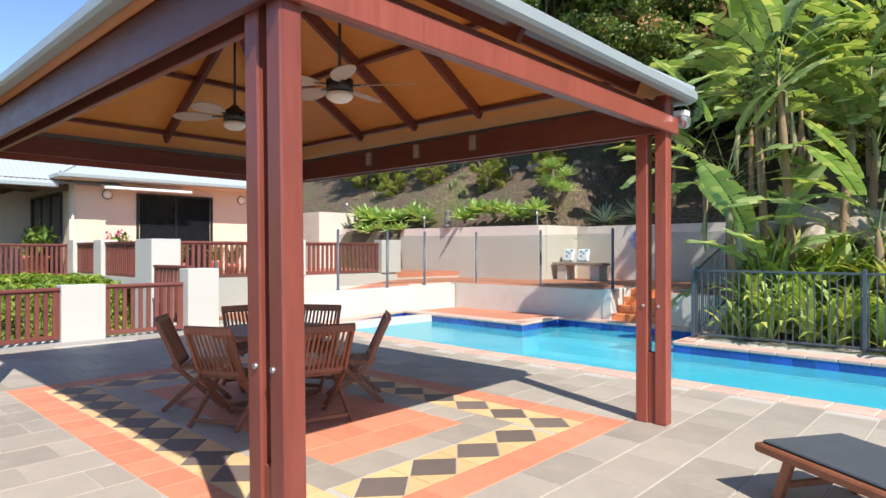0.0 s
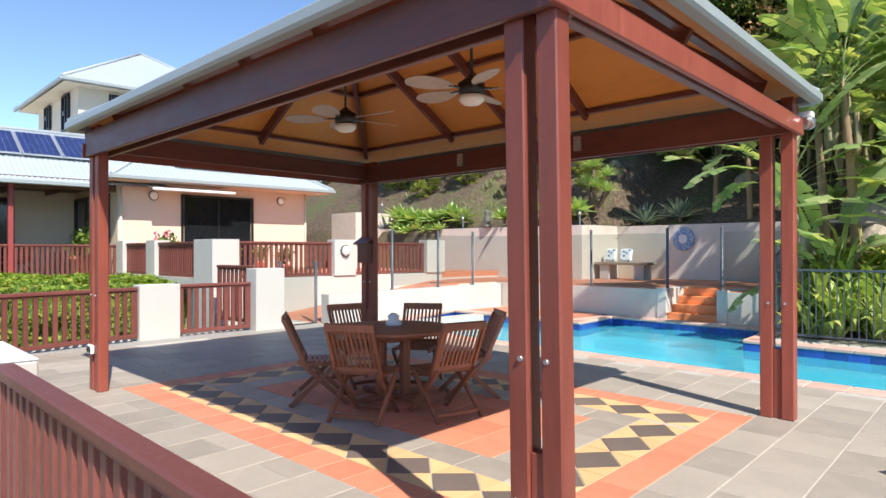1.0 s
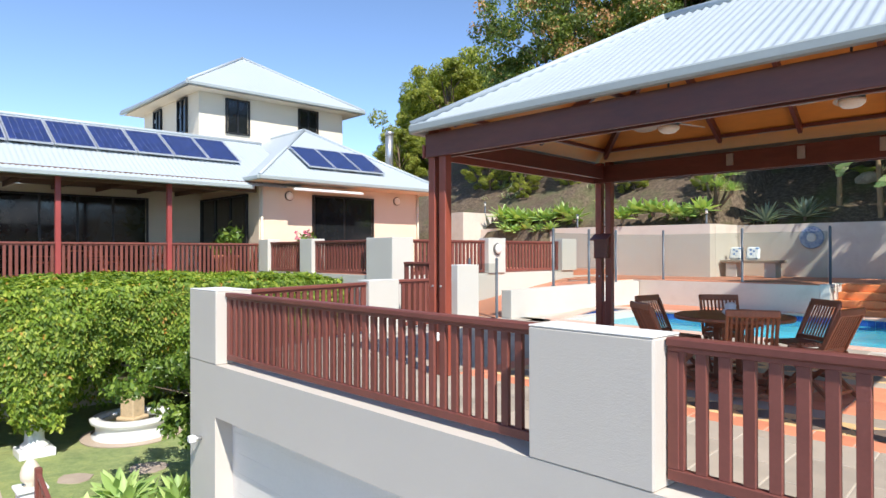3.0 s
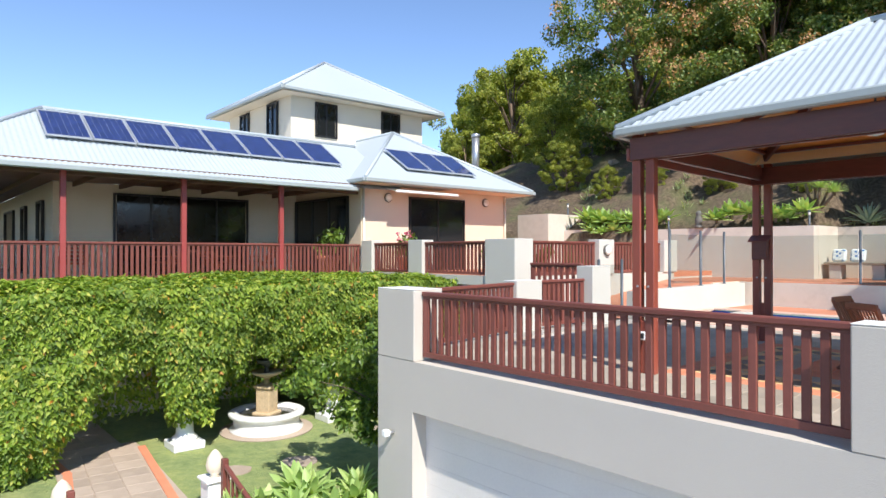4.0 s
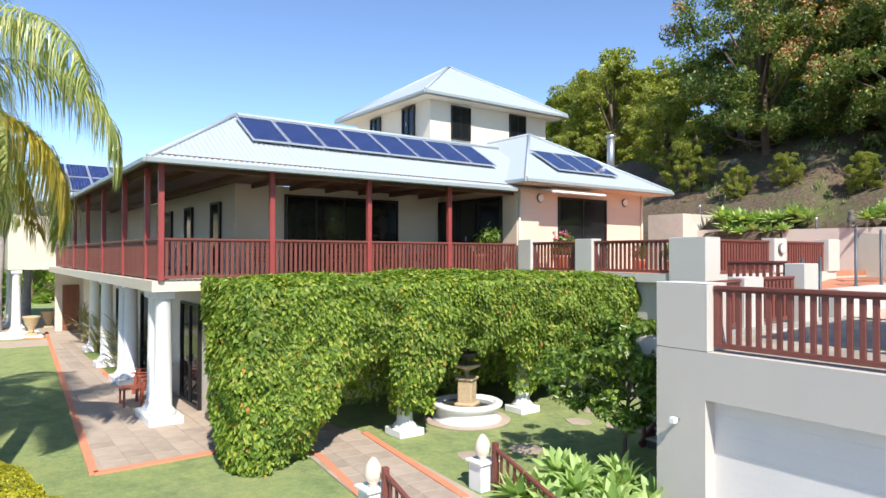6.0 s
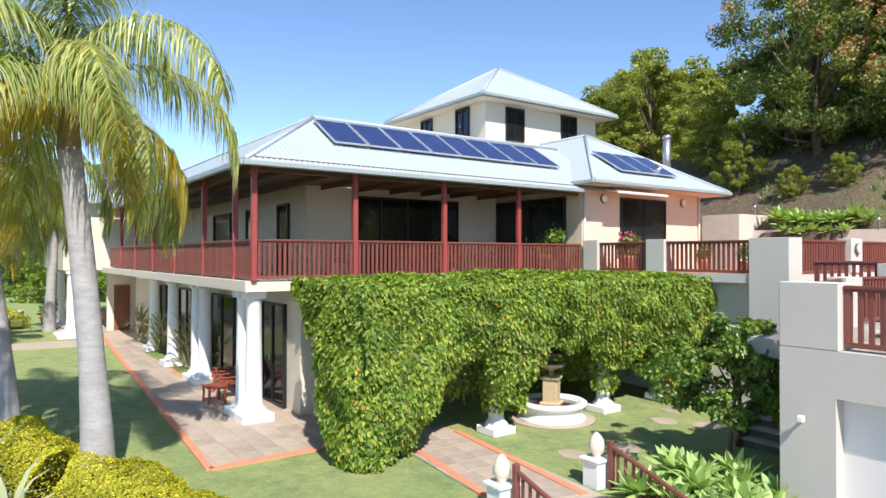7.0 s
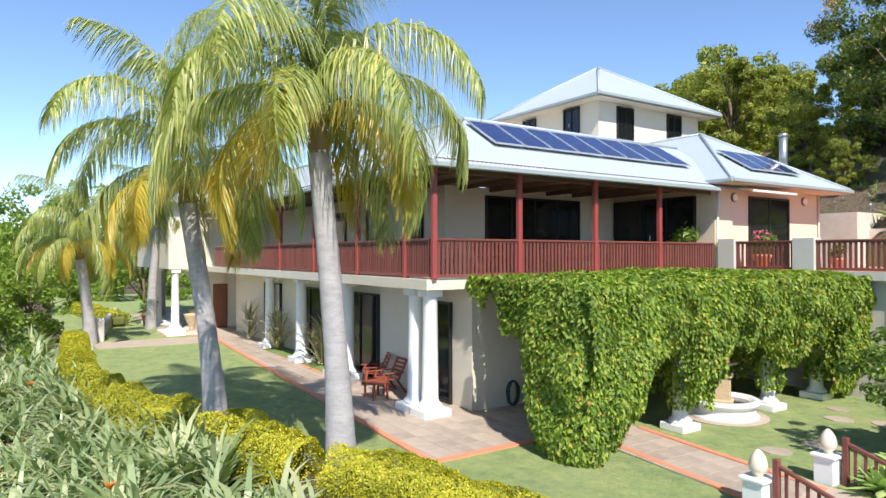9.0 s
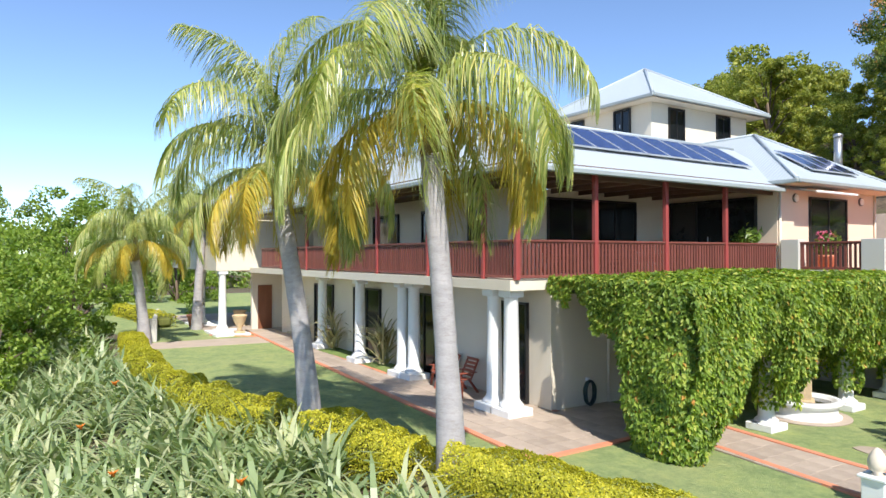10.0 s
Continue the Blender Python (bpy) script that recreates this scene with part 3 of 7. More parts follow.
for s in (-1, 1):
    part("cheek_wall", box(bmesh.new(), s * 0.66 - 0.11, s * 0.66 + 0.11, -0.02, 1.1, 0, 0.70, 0.012), M["render_white"], st)
bm = bmesh.new()
prism(bm, [(-17.2, 14.45), (-11.2, 15.05), (-11.2, 15.4), (-17.2, 14.8)], -0.3, 2.24)
box(bm, -11.5, -11.203, 15.42, 17.3, -0.3, 2.25)
box(bm, -11.2, -4.3, 17.0, 17.3, -0.3, 2.24)
box(bm, -4.95, -4.65, 12.82, 17.0, -0.3, 2.1)
structure("wall_hill", bm, M["hill_wall"], "pinkish grey rendered hillside retaining wall", "wall")
bm = bmesh.new()
box(bm, -21.3, -20.0, 13.28, 13.6, -2.4, 2.91)
box(bm, -20.0, -19.76, 13.28, 15.4, -2.4, 2.91)
prism(bm, [(-19.755, 14.22), (-17.21, 14.45), (-17.21, 14.8), (-19.755, 14.6)], -2.4, 2.3)
structure("wall_garden", bm, M["hill_wall"], "tall rendered garden wall by the house", "wall")

# house terrace with its edge walls
HT = 0.86
bm = bmesh.new()
box(bm, -20.3, -14.15, 5.45, 15.0, -2.6, HT - 0.15)
structure("wall_house_terrace", bm, M["render_grey"], "rendered base wall of the house terrace", "wall")
bm = bmesh.new()
box(bm, -20.3, -14.15, 5.3, 15.0, HT - 0.15, HT)
structure("terrace_floor", bm, M["terra_path"], "terracotta tiled terrace in front of the house", "terrace")
bm = bmesh.new()
box(bm, -20.3, -14.0, 5.22, 5.44, HT - 0.2, HT + 0.02)
box(bm, -14.14, -13.9, 5.45, 12.0, -0.4, HT + 0.02)
structure("wall_terrace_edge", bm, M["render_white"], "white rendered terrace edge upstand", "wall")
pillar(-20.15, -19.6, 5.2, 5.6, HT + 0.02, 1.80)
pillar(-17.85, -17.25, 5.2, 5.6, HT + 0.02, 1.78)
pillar(-14.85, -13.88, 5.18, 5.8, -0.6, 1.76)
pillar(-14.2, -13.85, 8.3, 8.95, HT + 0.02, 1.78)
pillar(-14.2, -13.85, 11.4, 12.1, HT + 0.02, 1.80)
rail_run((-19.6, 5.33), (-17.85, 5.33), HT + 0.04, 1.72, RB)
rail_run((-17.25, 5.33), (-14.85, 5.33), HT + 0.04, 1.72, RB)
rail_run((-14.02, 5.8), (-14.02, 8.3), HT + 0.04, 1.72, RB)
rail_run((-14.02, 8.95), (-14.02, 11.4), HT + 0.04, 1.72, RB)

# ---- house ----
VF = 0.76


def window(name, m, w, h, panes=2, label="dark-framed sliding glass window", category="window"):
    """A framed glazed opening; local x along the wall, z up, y out of the wall."""
    t = thing(name, m, label, category)
    f = bmesh.new()
    box(f, 0, w, -0.03, 0.06, 0, 0.06)
    box(f, 0, w, -0.03, 0.06, h - 0.06, h)
    box(f, 0, 0.06, -0.03, 0.06, 0.06, h - 0.06)
    box(f, w - 0.06, w, -0.03, 0.06, 0.06, h - 0.06)
    for i in range(1, panes):
        x = 0.06 + (w - 0.12) * i / panes
        box(f, x - 0.03, x + 0.03, -0.02, 0.05, 0.06, h - 0.06)
    wf = part("window_frame", f, M["black_metal"], t)
    part("handle", box(bmesh.new(), w / 2 + 0.045, w / 2 + 0.07, 0.06, 0.10, h * 0.42, h * 0.42 + 0.16, 0.006), M["galv"], wf)
    for i in range(panes):
        x0, x1 = 0.06 + (w - 0.12) * i / panes + 0.031, 0.06 + (w - 0.12) * (i + 1) / panes - 0.031
        part("pane", box(bmesh.new(), x0, x1, 0.0, 0.012, 0.061, h - 0.061), M["window_glass"], t)
    return t


house = thing("house", pose(-24, 2, LAWN), "large cream rendered two-storey house with pale steel roofs", "house")


def hp(name, bm, mat, label=""):
    """A part of the house, given in world places."""
    for v in bm.verts:
        v.co -= Vector((-24, 2, LAWN))
    return part(name, bm, M[mat] if isinstance(mat, str) else mat, house, label)


hp("lower_wall", box(bmesh.new(), -40, -20.5, -3.92, 13, LAWN, 0.5), "house_cream")
bm = bmesh.new()
prism(bm, [(-44, -5.25), (-20.38, -5.25), (-20.38, 5.45), (-25, 5.45), (-25, -1.5), (-44, -1.5)], 0.52, VF)
hp("verandah_slab", bm, "house_cream")
hp("core_wall", box(bmesh.new(), -40.5, -24.4, -2.1, 12.0, VF, 3.42), "house_cream")
hp("wing_wall", box(bmesh.new(), -24.4, -20.3, 5.29, 11.52, -2.4, 3.6), "house_peach", "peach rendered wing wall")
hp("tower_wall", box(bmesh.new(), -31.0, -25.42, 5.62, 11.75, 3.4, 7.25), "house_cream")
bm = bmesh.new()
prism(bm, [(-40.5, -5.3), (-20.05, -5.3), (-20.05, 5.28), (-24.39, 5.28), (-24.39, -2.11), (-40.5, -2.11)], 3.43, 3.47)
hp("verandah_ceiling", bm, "ceiling_dark", "dark stained verandah ceiling")


def hip_sheet(bm, a, b2, c, d, pitch=0.13, depth=0.011):
    """A corrugated roof plane: eave a to b2, top c (over b2) to d (over a); ribs run up the slope."""
    a, b2, c, d = (Vector(v) for v in (a, b2, c, d))
    along = (b2 - a)
    L = along.length
    e = along.normalized()
    nrm = (b2 - a).cross(d - a).normalized()
    if nrm.z < 0:
        nrm = -nrm
    k0, k1 = (d - a).dot(e), (c - a).dot(e)
    up = (d - a) - e * k0
    steps = max(int(L / (pitch / 4)), 4)
    prev = None
    for i in range(steps + 1):
        s = L * i / steps
        top = 1.0
        if s < k0:
            top = s / k0
        elif s > k1:
            top = (L - s) / (L - k1)
        w = nrm * (depth * math.cos(2 * math.pi * s / pitch))
        p0, p1 = a + e * s + w, a + e * s + up * top + w
        cur = (bm.verts.new(p0), bm.verts.new(p1))
        if prev:
            bm.faces.new((prev[0], cur[0], cur[1], prev[1])).smooth = True
        prev = cur
    return bm


def ridge_cap(bm, p, q, r=0.055):
    tube(bm, [p, q], [r, r], 8)


E0, EV, KV = 3.34, -19.88, 0.61
D = 2.8
RX, RY, RZ = EV - D, -5.45 + D, E0 + KV * D
bm = bmesh.new()
hip_sheet(bm, (EV, -5.45, E0), (EV, 6.6, E0), (RX, 6.6, RZ), (RX, RY, RZ))
hip_sheet(bm, (-40, -5.45, E0), (EV, -5.45, E0), (RX, RY, RZ), (-40, RY, RZ))
hip_sheet(bm, (RX - D, 6.6, E0), (RX - D, RY + D, E0), (RX, RY, RZ), (RX, 6.6, RZ))
hip_sheet(bm, (RX - D, RY + D, E0), (-40, RY + D, E0), (-40, RY, RZ), (RX, RY, RZ))
hp("roof", bm, "roof_metal", "pale corrugated steel roof")
bm = bmesh.new()
ridge_cap(bm, (EV, -5.45, E0 + 0.02), (RX, RY, RZ + 0.02))
ridge_cap(bm, (RX, RY, RZ + 0.02), (RX, 6.6, RZ + 0.02))
ridge_cap(bm, (RX, RY, RZ + 0.02), (-40, RY, RZ + 0.02))
hp("ridge_capping", bm, "roof_metal")
# wing roof
WY0, WY1, WE = 4.85, 12.06, 3.60
wd = (WY1 - WY0) / 2
WXA = -19.42
bm = bmesh.new()
AP = (WXA - wd, (WY0 + WY1) / 2, WE + KV * wd)
hip_sheet(bm, (WXA, WY0, WE), (WXA, WY1, WE), AP, AP)
hip_sheet(bm, (WXA, WY1, WE), (-32, WY1, WE), (-32, AP[1], AP[2]), AP)
hip_sheet(bm, (-32, WY0, WE), (WXA, WY0, WE), AP, (-32, AP[1], AP[2]))
hp("roof", bm, "roof_metal", "pale corrugated steel wing roof")
bm = bmesh.new()
ridge_cap(bm, (WXA, WY0, WE + 0.02), (AP[0], AP[1], AP[2] + 0.02))
ridge_cap(bm, (WXA, WY1, WE + 0.02), (AP[0], AP[1], AP[2] + 0.02))
ridge_cap(bm, (AP[0], AP[1], AP[2] + 0.02), (-32, AP[1], AP[2] + 0.02))
hp("ridge_capping", bm, "roof_metal")
# tower roof
TX0, TX1, TY0, TY1, TE, TP = -31.85, -24.78, 4.95, 12.42, 7.34, 9.60
pk = ((TX0 + TX1) / 2, (TY0 + TY1) / 2, TP)
bm = bmesh.new()
for a, b2 in (((TX1, TY0), (TX1, TY1)), ((TX1, TY1), (TX0, TY1)), ((TX0, TY1), (TX0, TY0)), ((TX0, TY0), (TX1, TY0))):
    hip_sheet(bm, (*a, TE), (*b2, TE), pk, pk)
hp("roof", bm, "roof_metal", "pale corrugated steel tower roof")
bm = bmesh.new()
for c in ((TX1, TY0), (TX1, TY1), (TX0, TY0), (TX0, TY1)):
    ridge_cap(bm, (*c, TE + 0.02), (pk[0], pk[1], pk[2] + 0.02))
hp("ridge_capping", bm, "roof_metal")
hp("eave_soffit", box(bmesh.new(), TX0 + 0.1, TX1 - 0.1, TY0 + 0.1, TY1 - 0.1, TE - 0.13, TE - 0.1), "house_cream")


def gutter_run(pts, z, name="gutter"):
    bm = bmesh.new()
    for p, q in zip(pts, pts[1:]):
        bar(bm, (*p, z), (*q, z), 0.12, 0.12, 0.02)
    hp(name, bm, "gutter", "grey-green steel gutter")


gutter_run([(EV + 0.04, 4.9), (EV + 0.04, -5.5), (-40, -5.5)], E0 - 0.05)
gutter_run([(-20.6, WY0 - 0.03), (WXA + 0.05, WY0 - 0.03), (WXA + 0.05, WY1 + 0.03), (-26, WY1 + 0.03)], WE - 0.05)
gutter_run([(TX0, TY0), (TX1 + 0.03, TY0), (TX1 + 0.03, TY1), (TX0, TY1)], TE - 0.06)
hp("wing_soffit", box(bmesh.new(), -24, WXA, WY0, WY1, WE - 0.12, WE - 0.08), "house_peach")
# beams in the dark ceiling colour stand in for the shadow under the gutter
hp("verandah_beam", box(bmesh.new(), -20.53, -20.42, -5.15, 5.28, 3.20, 3.42, 0.01), "ceiling_dark")
hp("verandah_beam", box(bmesh.new(), -40, -20.54, -5.02, -4.92, 3.20, 3.42, 0.01), "ceiling_dark")
for i in range(8):
    y = -4.0 + i * 1.2
    hp("verandah_rafter", box(bmesh.new(), -24.38 if y > -2.2 else -40, -20.54, y - 0.03, y + 0.03, 3.29, 3.425, 0.004), "ceiling_dark")
for y in (-5.08, -2.59, 0.06, 2.70):
    hp("verandah_post", box(bmesh.new(), -20.41, -20.29, y - 0.06, y + 0.06, VF, 3.34, 0.01), "post_red", "red timber verandah post")
for x in (-21.6, -24.2, -27.3, -30.4, -33.5, -36.6):
    hp("verandah_post", box(bmesh.new(), x - 0.06, x + 0.06, -5.15, -5.03, VF, 3.34, 0.01), "post_red", "red timber verandah post")
RV = "red-brown timber verandah balustrade with flat balusters"
for y0, y1 in ((-5.02, -2.65), (-2.53, 0.0), (0.12, 2.64), (2.76, 5.28)):
    rail_run((-20.35, y0), (-20.35, y1), VF + 0.04, 1.69, RV, 0.12, ends=False)
xs = [-20.42, -21.6, -24.2, -27.3, -30.4, -33.5, -36.6, -39.5]
for x0, x1 in zip(xs, xs[1:]):
    rail_run((x1 + 0.07, -5.09), (x0 - 0.07, -5.09), VF + 0.04, 1.69, RV, 0.12, ends=False)
window("window_verandah", pose(-24.36, -0.58, VF, 0, 0, 90), 4.1, 2.42, 4)
window("window_return", pose(-24.3, 5.25, VF + 0.02, 0, 0, 180) @ pose(-3.35, 0, 0), 3.35, 2.42, 3)
window("window_wing_door", pose(-20.26, 7.10, HT, 0, 0, 90), 2.38, 2.37, 2, "dark aluminium sliding glass doors to the terrace", "sliding door")
window("window_tower", pose(-25.38, 6.60, 5.80, 0, 0, 90), 0.95, 1.30, 2)
window("window_tower", pose(-25.38, 9.62, 6.15, 0, 0, 90), 0.92, 1.0, 2)
window("window_tower", pose(-27.25, 5.58, 5.85, 0, 0, 180) @ pose(-0.85, 0, 0), 0.85, 1.3, 2)
window("window_tower", pose(-29.75, 5.58, 6.2, 0, 0, 180) @ pose(-0.8, 0, 0), 0.8, 0.92, 2)
for x, w in ((-26.5, 0.9), (-29.5, 0.9), (-33.5, 2.2)):
    window("window_side", pose(x, -2.14, VF, 0, 0, 180) @ pose(-w, 0, 0), w, 2.2, 1)
for x, w in ((-22.9, 1.6), (-27.5, 2.4), (-31.5, 2.2), (-35.5, 2.0)):
    window("window_lower", pose(x, -3.96, LAWN + 0.05, 0, 0, 180) @ pose(-w, 0, 0), w, 2.5, 2)


def solar_panel(m):
    t = thing("solar_panel", m, "dark blue solar panel with a pale aluminium frame", "solar panel", "roof solar panels")
    f = bmesh.new()
    W, H = 0.965, 1.52
    box(f, 0, W, 0, 0.03, 0, 0.04)
    box(f, 0, W, H - 0.03, H, 0, 0.04)
    box(f, 0, 0.03, 0.03, H - 0.03, 0, 0.04)
    box(f, W - 0.03, W, 0.03, H - 0.03, 0, 0.04)
    for y in (0.35, 1.2):
        box(f, 0.1, W - 0.1, y, y + 0.04, -0.09, 0.0)
    part("frame", f, M["alu"], t)
    bk = part("backing", box(bmesh.new(), 0.03, W - 0.03, 0.03, H - 0.03, 0.015, 0.03), M["alu"], t)
    c = bmesh.new()
    for i in range(6):
        for j in range(10):
            x0, y0 = 0.036 + i * 0.149, 0.04 + j * 0.144
            box(c, x0, x0 + 0.144, y0, y0 + 0.139, 0.03, 0.034)
    tagged(part("cell_grid", c, M["cell"], bk, "grid of dark blue silicon cells"), "grid of dark blue silicon cells", kind="stuff")
    return t


ang = math.degrees(math.atan(KV))
first = None
for i in range(8):
    y = -2.82 + i * 0.988
    m = pose(-21.0, y, E0 + KV * 1.12 + 0.10, 0, 0, 90) @ pose(0, 0, 0, ang, 0, 0)
    if first is None:
        first = solar_panel(m)
    else:
        copy_thing(first, m)
for i in range(3):
    copy_thing(first, pose(WXA - 0.58, 6.83 + i * 0.99, WE + KV * 0.58 + 0.10, 0, 0, 90) @ pose(0, 0, 0, ang, 0, 0))

# far wing over the entry porch
far = thing("house_wing", pose(-46, -3, LAWN), "far cream house wing raised on white columns", "house")


def fp(name, bm, mat, label=""):
    for v in bm.verts:
        v.co -= Vector((-46, -3, LAWN))
    return part(name, bm, M[mat], far, label)


fp("wall", box(bmesh.new(), -52, -40.85, -6.85, 2, 0.62, 3.8), "house_cream")
bm = bmesh.new()
hip_sheet(bm, (-40.4, -7.3, 3.82), (-40.4, 4, 3.82), (-44.0, 4, 5.92), (-44.0, -3.7, 5.92))
hip_sheet(bm, (-53, -7.3, 3.82), (-40.4, -7.3, 3.82), (-44.0, -3.7, 5.92), (-49.4, -3.7, 5.92))
fp("roof", bm, "roof_metal", "pale corrugated steel roof")
bm = bmesh.new()
bar(bm, (-40.35, -7.35, 3.78), (-40.35, 4, 3.78), 0.12, 0.12, 0.02)
bar(bm, (-53, -7.35, 3.78), (-40.35, -7.35, 3.78), 0.12, 0.12, 0.02)
fp("gutter", bm, "gutter")
for j in range(2):
    for i in range(5):
        copy_thing(first, pose(-41.2 - j * 1.36, -5.3 + i * 1.0, 3.82 + 0.583 * (0.8 + j * 1.36) + 0.11, 0, 0, 90) @ pose(0, 0, 0, 30.2, 0, 0))
fp("porch_floor", box(bmesh.new(), -52, -40.6, -7.0, -2, -2.5, -2.36), "brown_path")
for dx, dy in ((-40.9, -6.4), (-45.6, -6.4)):
    fp("plinth_slab", box(bmesh.new(), dx - 1.1, dx + 1.35, dy - 0.75, dy + 0.85, -2.45, -2.30, 0.02), "white_paint", "white painted column base slab")
fp("porch_door", box(bmesh.new(), -41.7, -41.6, -4.6, -3.9, -2.36, -0.15, 0.01), "teak", "brown timber entry door")
fp("porch_wall", box(bmesh.new(), -41.9, -41.7, -4.9, -3.0, -2.4, 0.61), "house_cream")


def column(x, y, h=2.92, base=LAWN, r=0.19):
    t = thing("column", pose(x, y, base), "round white painted column on a square plinth", "column", "white verandah columns")
    part("plinth", box(bmesh.new(), -0.36, 0.36, -0.36, 0.36, 0, 0.2, 0.015), M["white_paint"], t)
    part("shaft", lathe(bmesh.new(), [(r * 1.5, 0.2), (r * 1.5, 0.27), (r * 1.15, 0.34), (r * 1.02, 0.4), (r, 0.8), (r * 0.88, h - 0.2), (r * 0.95, h - 0.17)], 24), M["white_paint"], t)
    part("capital", box(bmesh.new(), -r * 1.15, r * 1.15, -r * 1.15, r * 1.15, h - 0.17, h, 0.02), M["white_paint"], t)
    return t


for x, y in ((-20.75, -4.93), (-21.4, -4.93), (-25.85, -4.6), (-26.45, -4.65), (-29.6, -4.62), (-33.6, -4.4)):
    column(x, y)
column(-41.1, -6.5, 3.01)
column(-45.6, -6.5, 3.01)

# ---- paths ----
bm = bmesh.new()
prism(bm, [(-17.87, -6.7), (-17.9, -2.0), (-20.5, -2.0), (-20.5, -3.9), (-41.6, -3.9), (-41.6, -5.26)], LAWN - 0.1, LAWN + 0.02)
prism(bm, [(-36.4, -5.6), (-36.9, -10.2), (-39.0, -10.2), (-38.7, -5.46)], LAWN - 0.1, LAWN + 0.016)
prism(bm, [(-11.4, -3.75), (-11.4, -2.2), (-17.4, -1.75), (-17.9, -1.75), (-17.9, -3.3), (-16.5, -3.2)], LAWN - 0.1, LAWN + 0.018)
structure("pavement", bm, M["brown_path"], "brown stone garden path", "path")
bm = bmesh.new()
for p, q in (((-17.88, -6.7), (-17.9, -4.0)), ((-17.88, -6.7), (-41.6, -5.26)), ((-38.7, -5.4), (-40.5, -7.2)), ((-13.3, -3.72), (-16.5, -3.2)), ((-13.3, -2.3), (-17.4, -1.75)), ((-16.5, -3.2), (-17.9, -3.3)), ((-20.4, -3.85), (-26.9, -3.85)), ((-27.0, -3.9), (-27.0, -4.95)), ((-27.0, -4.95), (-29.1, -4.85)), ((-30.1, -4.85), (-33.0, -4.7))):
    bar(bm, (*p, LAWN), (*q, LAWN), 0.14, 0.08)
structure("edging", bm, M["terracotta"], "orange terracotta path edging", "edging")
bm = bmesh.new()
prism(bm, [(-11.6, 0.2), (-11.28, 0.2), (-11.42, 6.6), (-11.95, 6.6)], -0.05, 0.004)
structure("trim_deck_edge", bm, M["concrete"], "pale concrete strip along the deck edge", "trim")

for x0, x1 in ((-29.1, -27.05), (-33.1, -30.1)):
    bm = bmesh.new()
    box(bm, x0, x1, -4.85, -3.93, LAWN, LAWN + 0.045, 0.01)
    structure("garden_bed", bm, M["grass"], "grassy planting strip between the columns", "garden bed")

# ---- pavilion ----
PC, PTURN, SKEW = (-5.34, 3.29), 0.75, 0.069
pav = thing("pavilion", pose(*PC, 0, 0, 0, PTURN), "open red timber pavilion with a pale hipped steel roof", "pavilion")
PX0, PX1, PY0, PY1 = PC[0] - 2.945, PC[0] + 2.945, PC[1] - 1.97, PC[1] + 1.97


def pp(name, bm, mat, label=""):
    """A part of the pavilion, whose plan is slightly out of square."""
    for v in bm.verts:
        v.co -= Vector((*PC, 0))
        v.co.x -= SKEW * v.co.y
    return part(name, bm, M[mat], pav, label)


def at_pavilion(u, v, z):
    return pose(*PC, 0, 0, 0, PTURN) @ pose(u - SKEW * v, v, z)


def settle(bm, x, y):
    """The post by the drive stands a little out of plumb."""
    if x == PX1 and y == PY0:
        for v in bm.verts:
            v.co.x += 0.03 * (1 - v.co.z / 2.8)
            v.co.y += 0.02 * (1 - v.co.z / 2.8)
    return bm


BT, BB = 2.80, 2.53
for x in (PX0, PX1):
    for y in (PY0, PY1):
        for k in (-1, 1):
            pp("post", settle(box(bmesh.new(), x + k * 0.09 - 0.055, x + k * 0.09 + 0.055, y - 0.055, y + 0.055, 0, 2.86, 0.008), x, y), "red_timber", "red oiled timber post member")
        pp("spacer", settle(box(bmesh.new(), x - 0.034, x + 0.034, y - 0.04, y + 0.04, 0, 0.62, 0.004), x, y), "red_timber")
        for z in (1.03, 2.62):
            for k in (-1, 1):
                bm = bmesh.new()
                tube(bm, [(x + k * 0.07, y - 0.05, z), (x + k * 0.07, y - 0.068, z)], [0.014, 0.012], 8)
                pp("bolt", settle(bm, x, y), "galv", "galvanised bolt head")
for y in (PY0, PY1):
    pp("beam", box(bmesh.new(), PX0 - 0.15, PX1 + 0.15, y - 0.10, y - 0.058, BB, BT, 0.006), "beam_timber", "stained timber roof beam")
    pp("beam", box(bmesh.new(), PX0 - 0.15, PX1 + 0.15, y + 0.058, y + 0.10, BB, BT, 0.006), "beam_timber", "stained timber roof beam")
for x, k in ((PX0, -1), (PX1, 1)):
    pp("beam", box(bmesh.new(), x - 0.033, x + 0.033, PY0 - 0.05, PY1 + 0.05, BB + 0.06, BT - 0.005, 0.006), "beam_timber", "stained timber roof beam")
    pp("fascia_beam", box(bmesh.new(), x + k * 0.168 - 0.018, x + k * 0.168 + 0.018, PY0 - 0.12, PY1 + 0.12, BB, BB + 0.15, 0.006), "red_timber", "red timber fascia beam")
EX0, EX1, EY0, EY1, EZ = PX0 - 0.27, PX1 + 0.27, PY0 - 0.22, PY1 + 0.22, 2.90
half = (EY1 - EY0) / 2
PK = EZ + 0.58 * half
ra, rb = (EX0 + half, (EY0 + EY1) / 2, PK), (EX1 - half, (EY0 + EY1) / 2, PK)
bm = bmesh.new()
hip_sheet(bm, (EX0, EY0, EZ), (EX1, EY0, EZ), rb, ra, 0.1, 0.012)
hip_sheet(bm, (EX1, EY0, EZ), (EX1, EY1, EZ), rb, rb, 0.1, 0.012)
hip_sheet(bm, (EX1, EY1, EZ), (EX0, EY1, EZ), ra, rb, 0.1, 0.012)
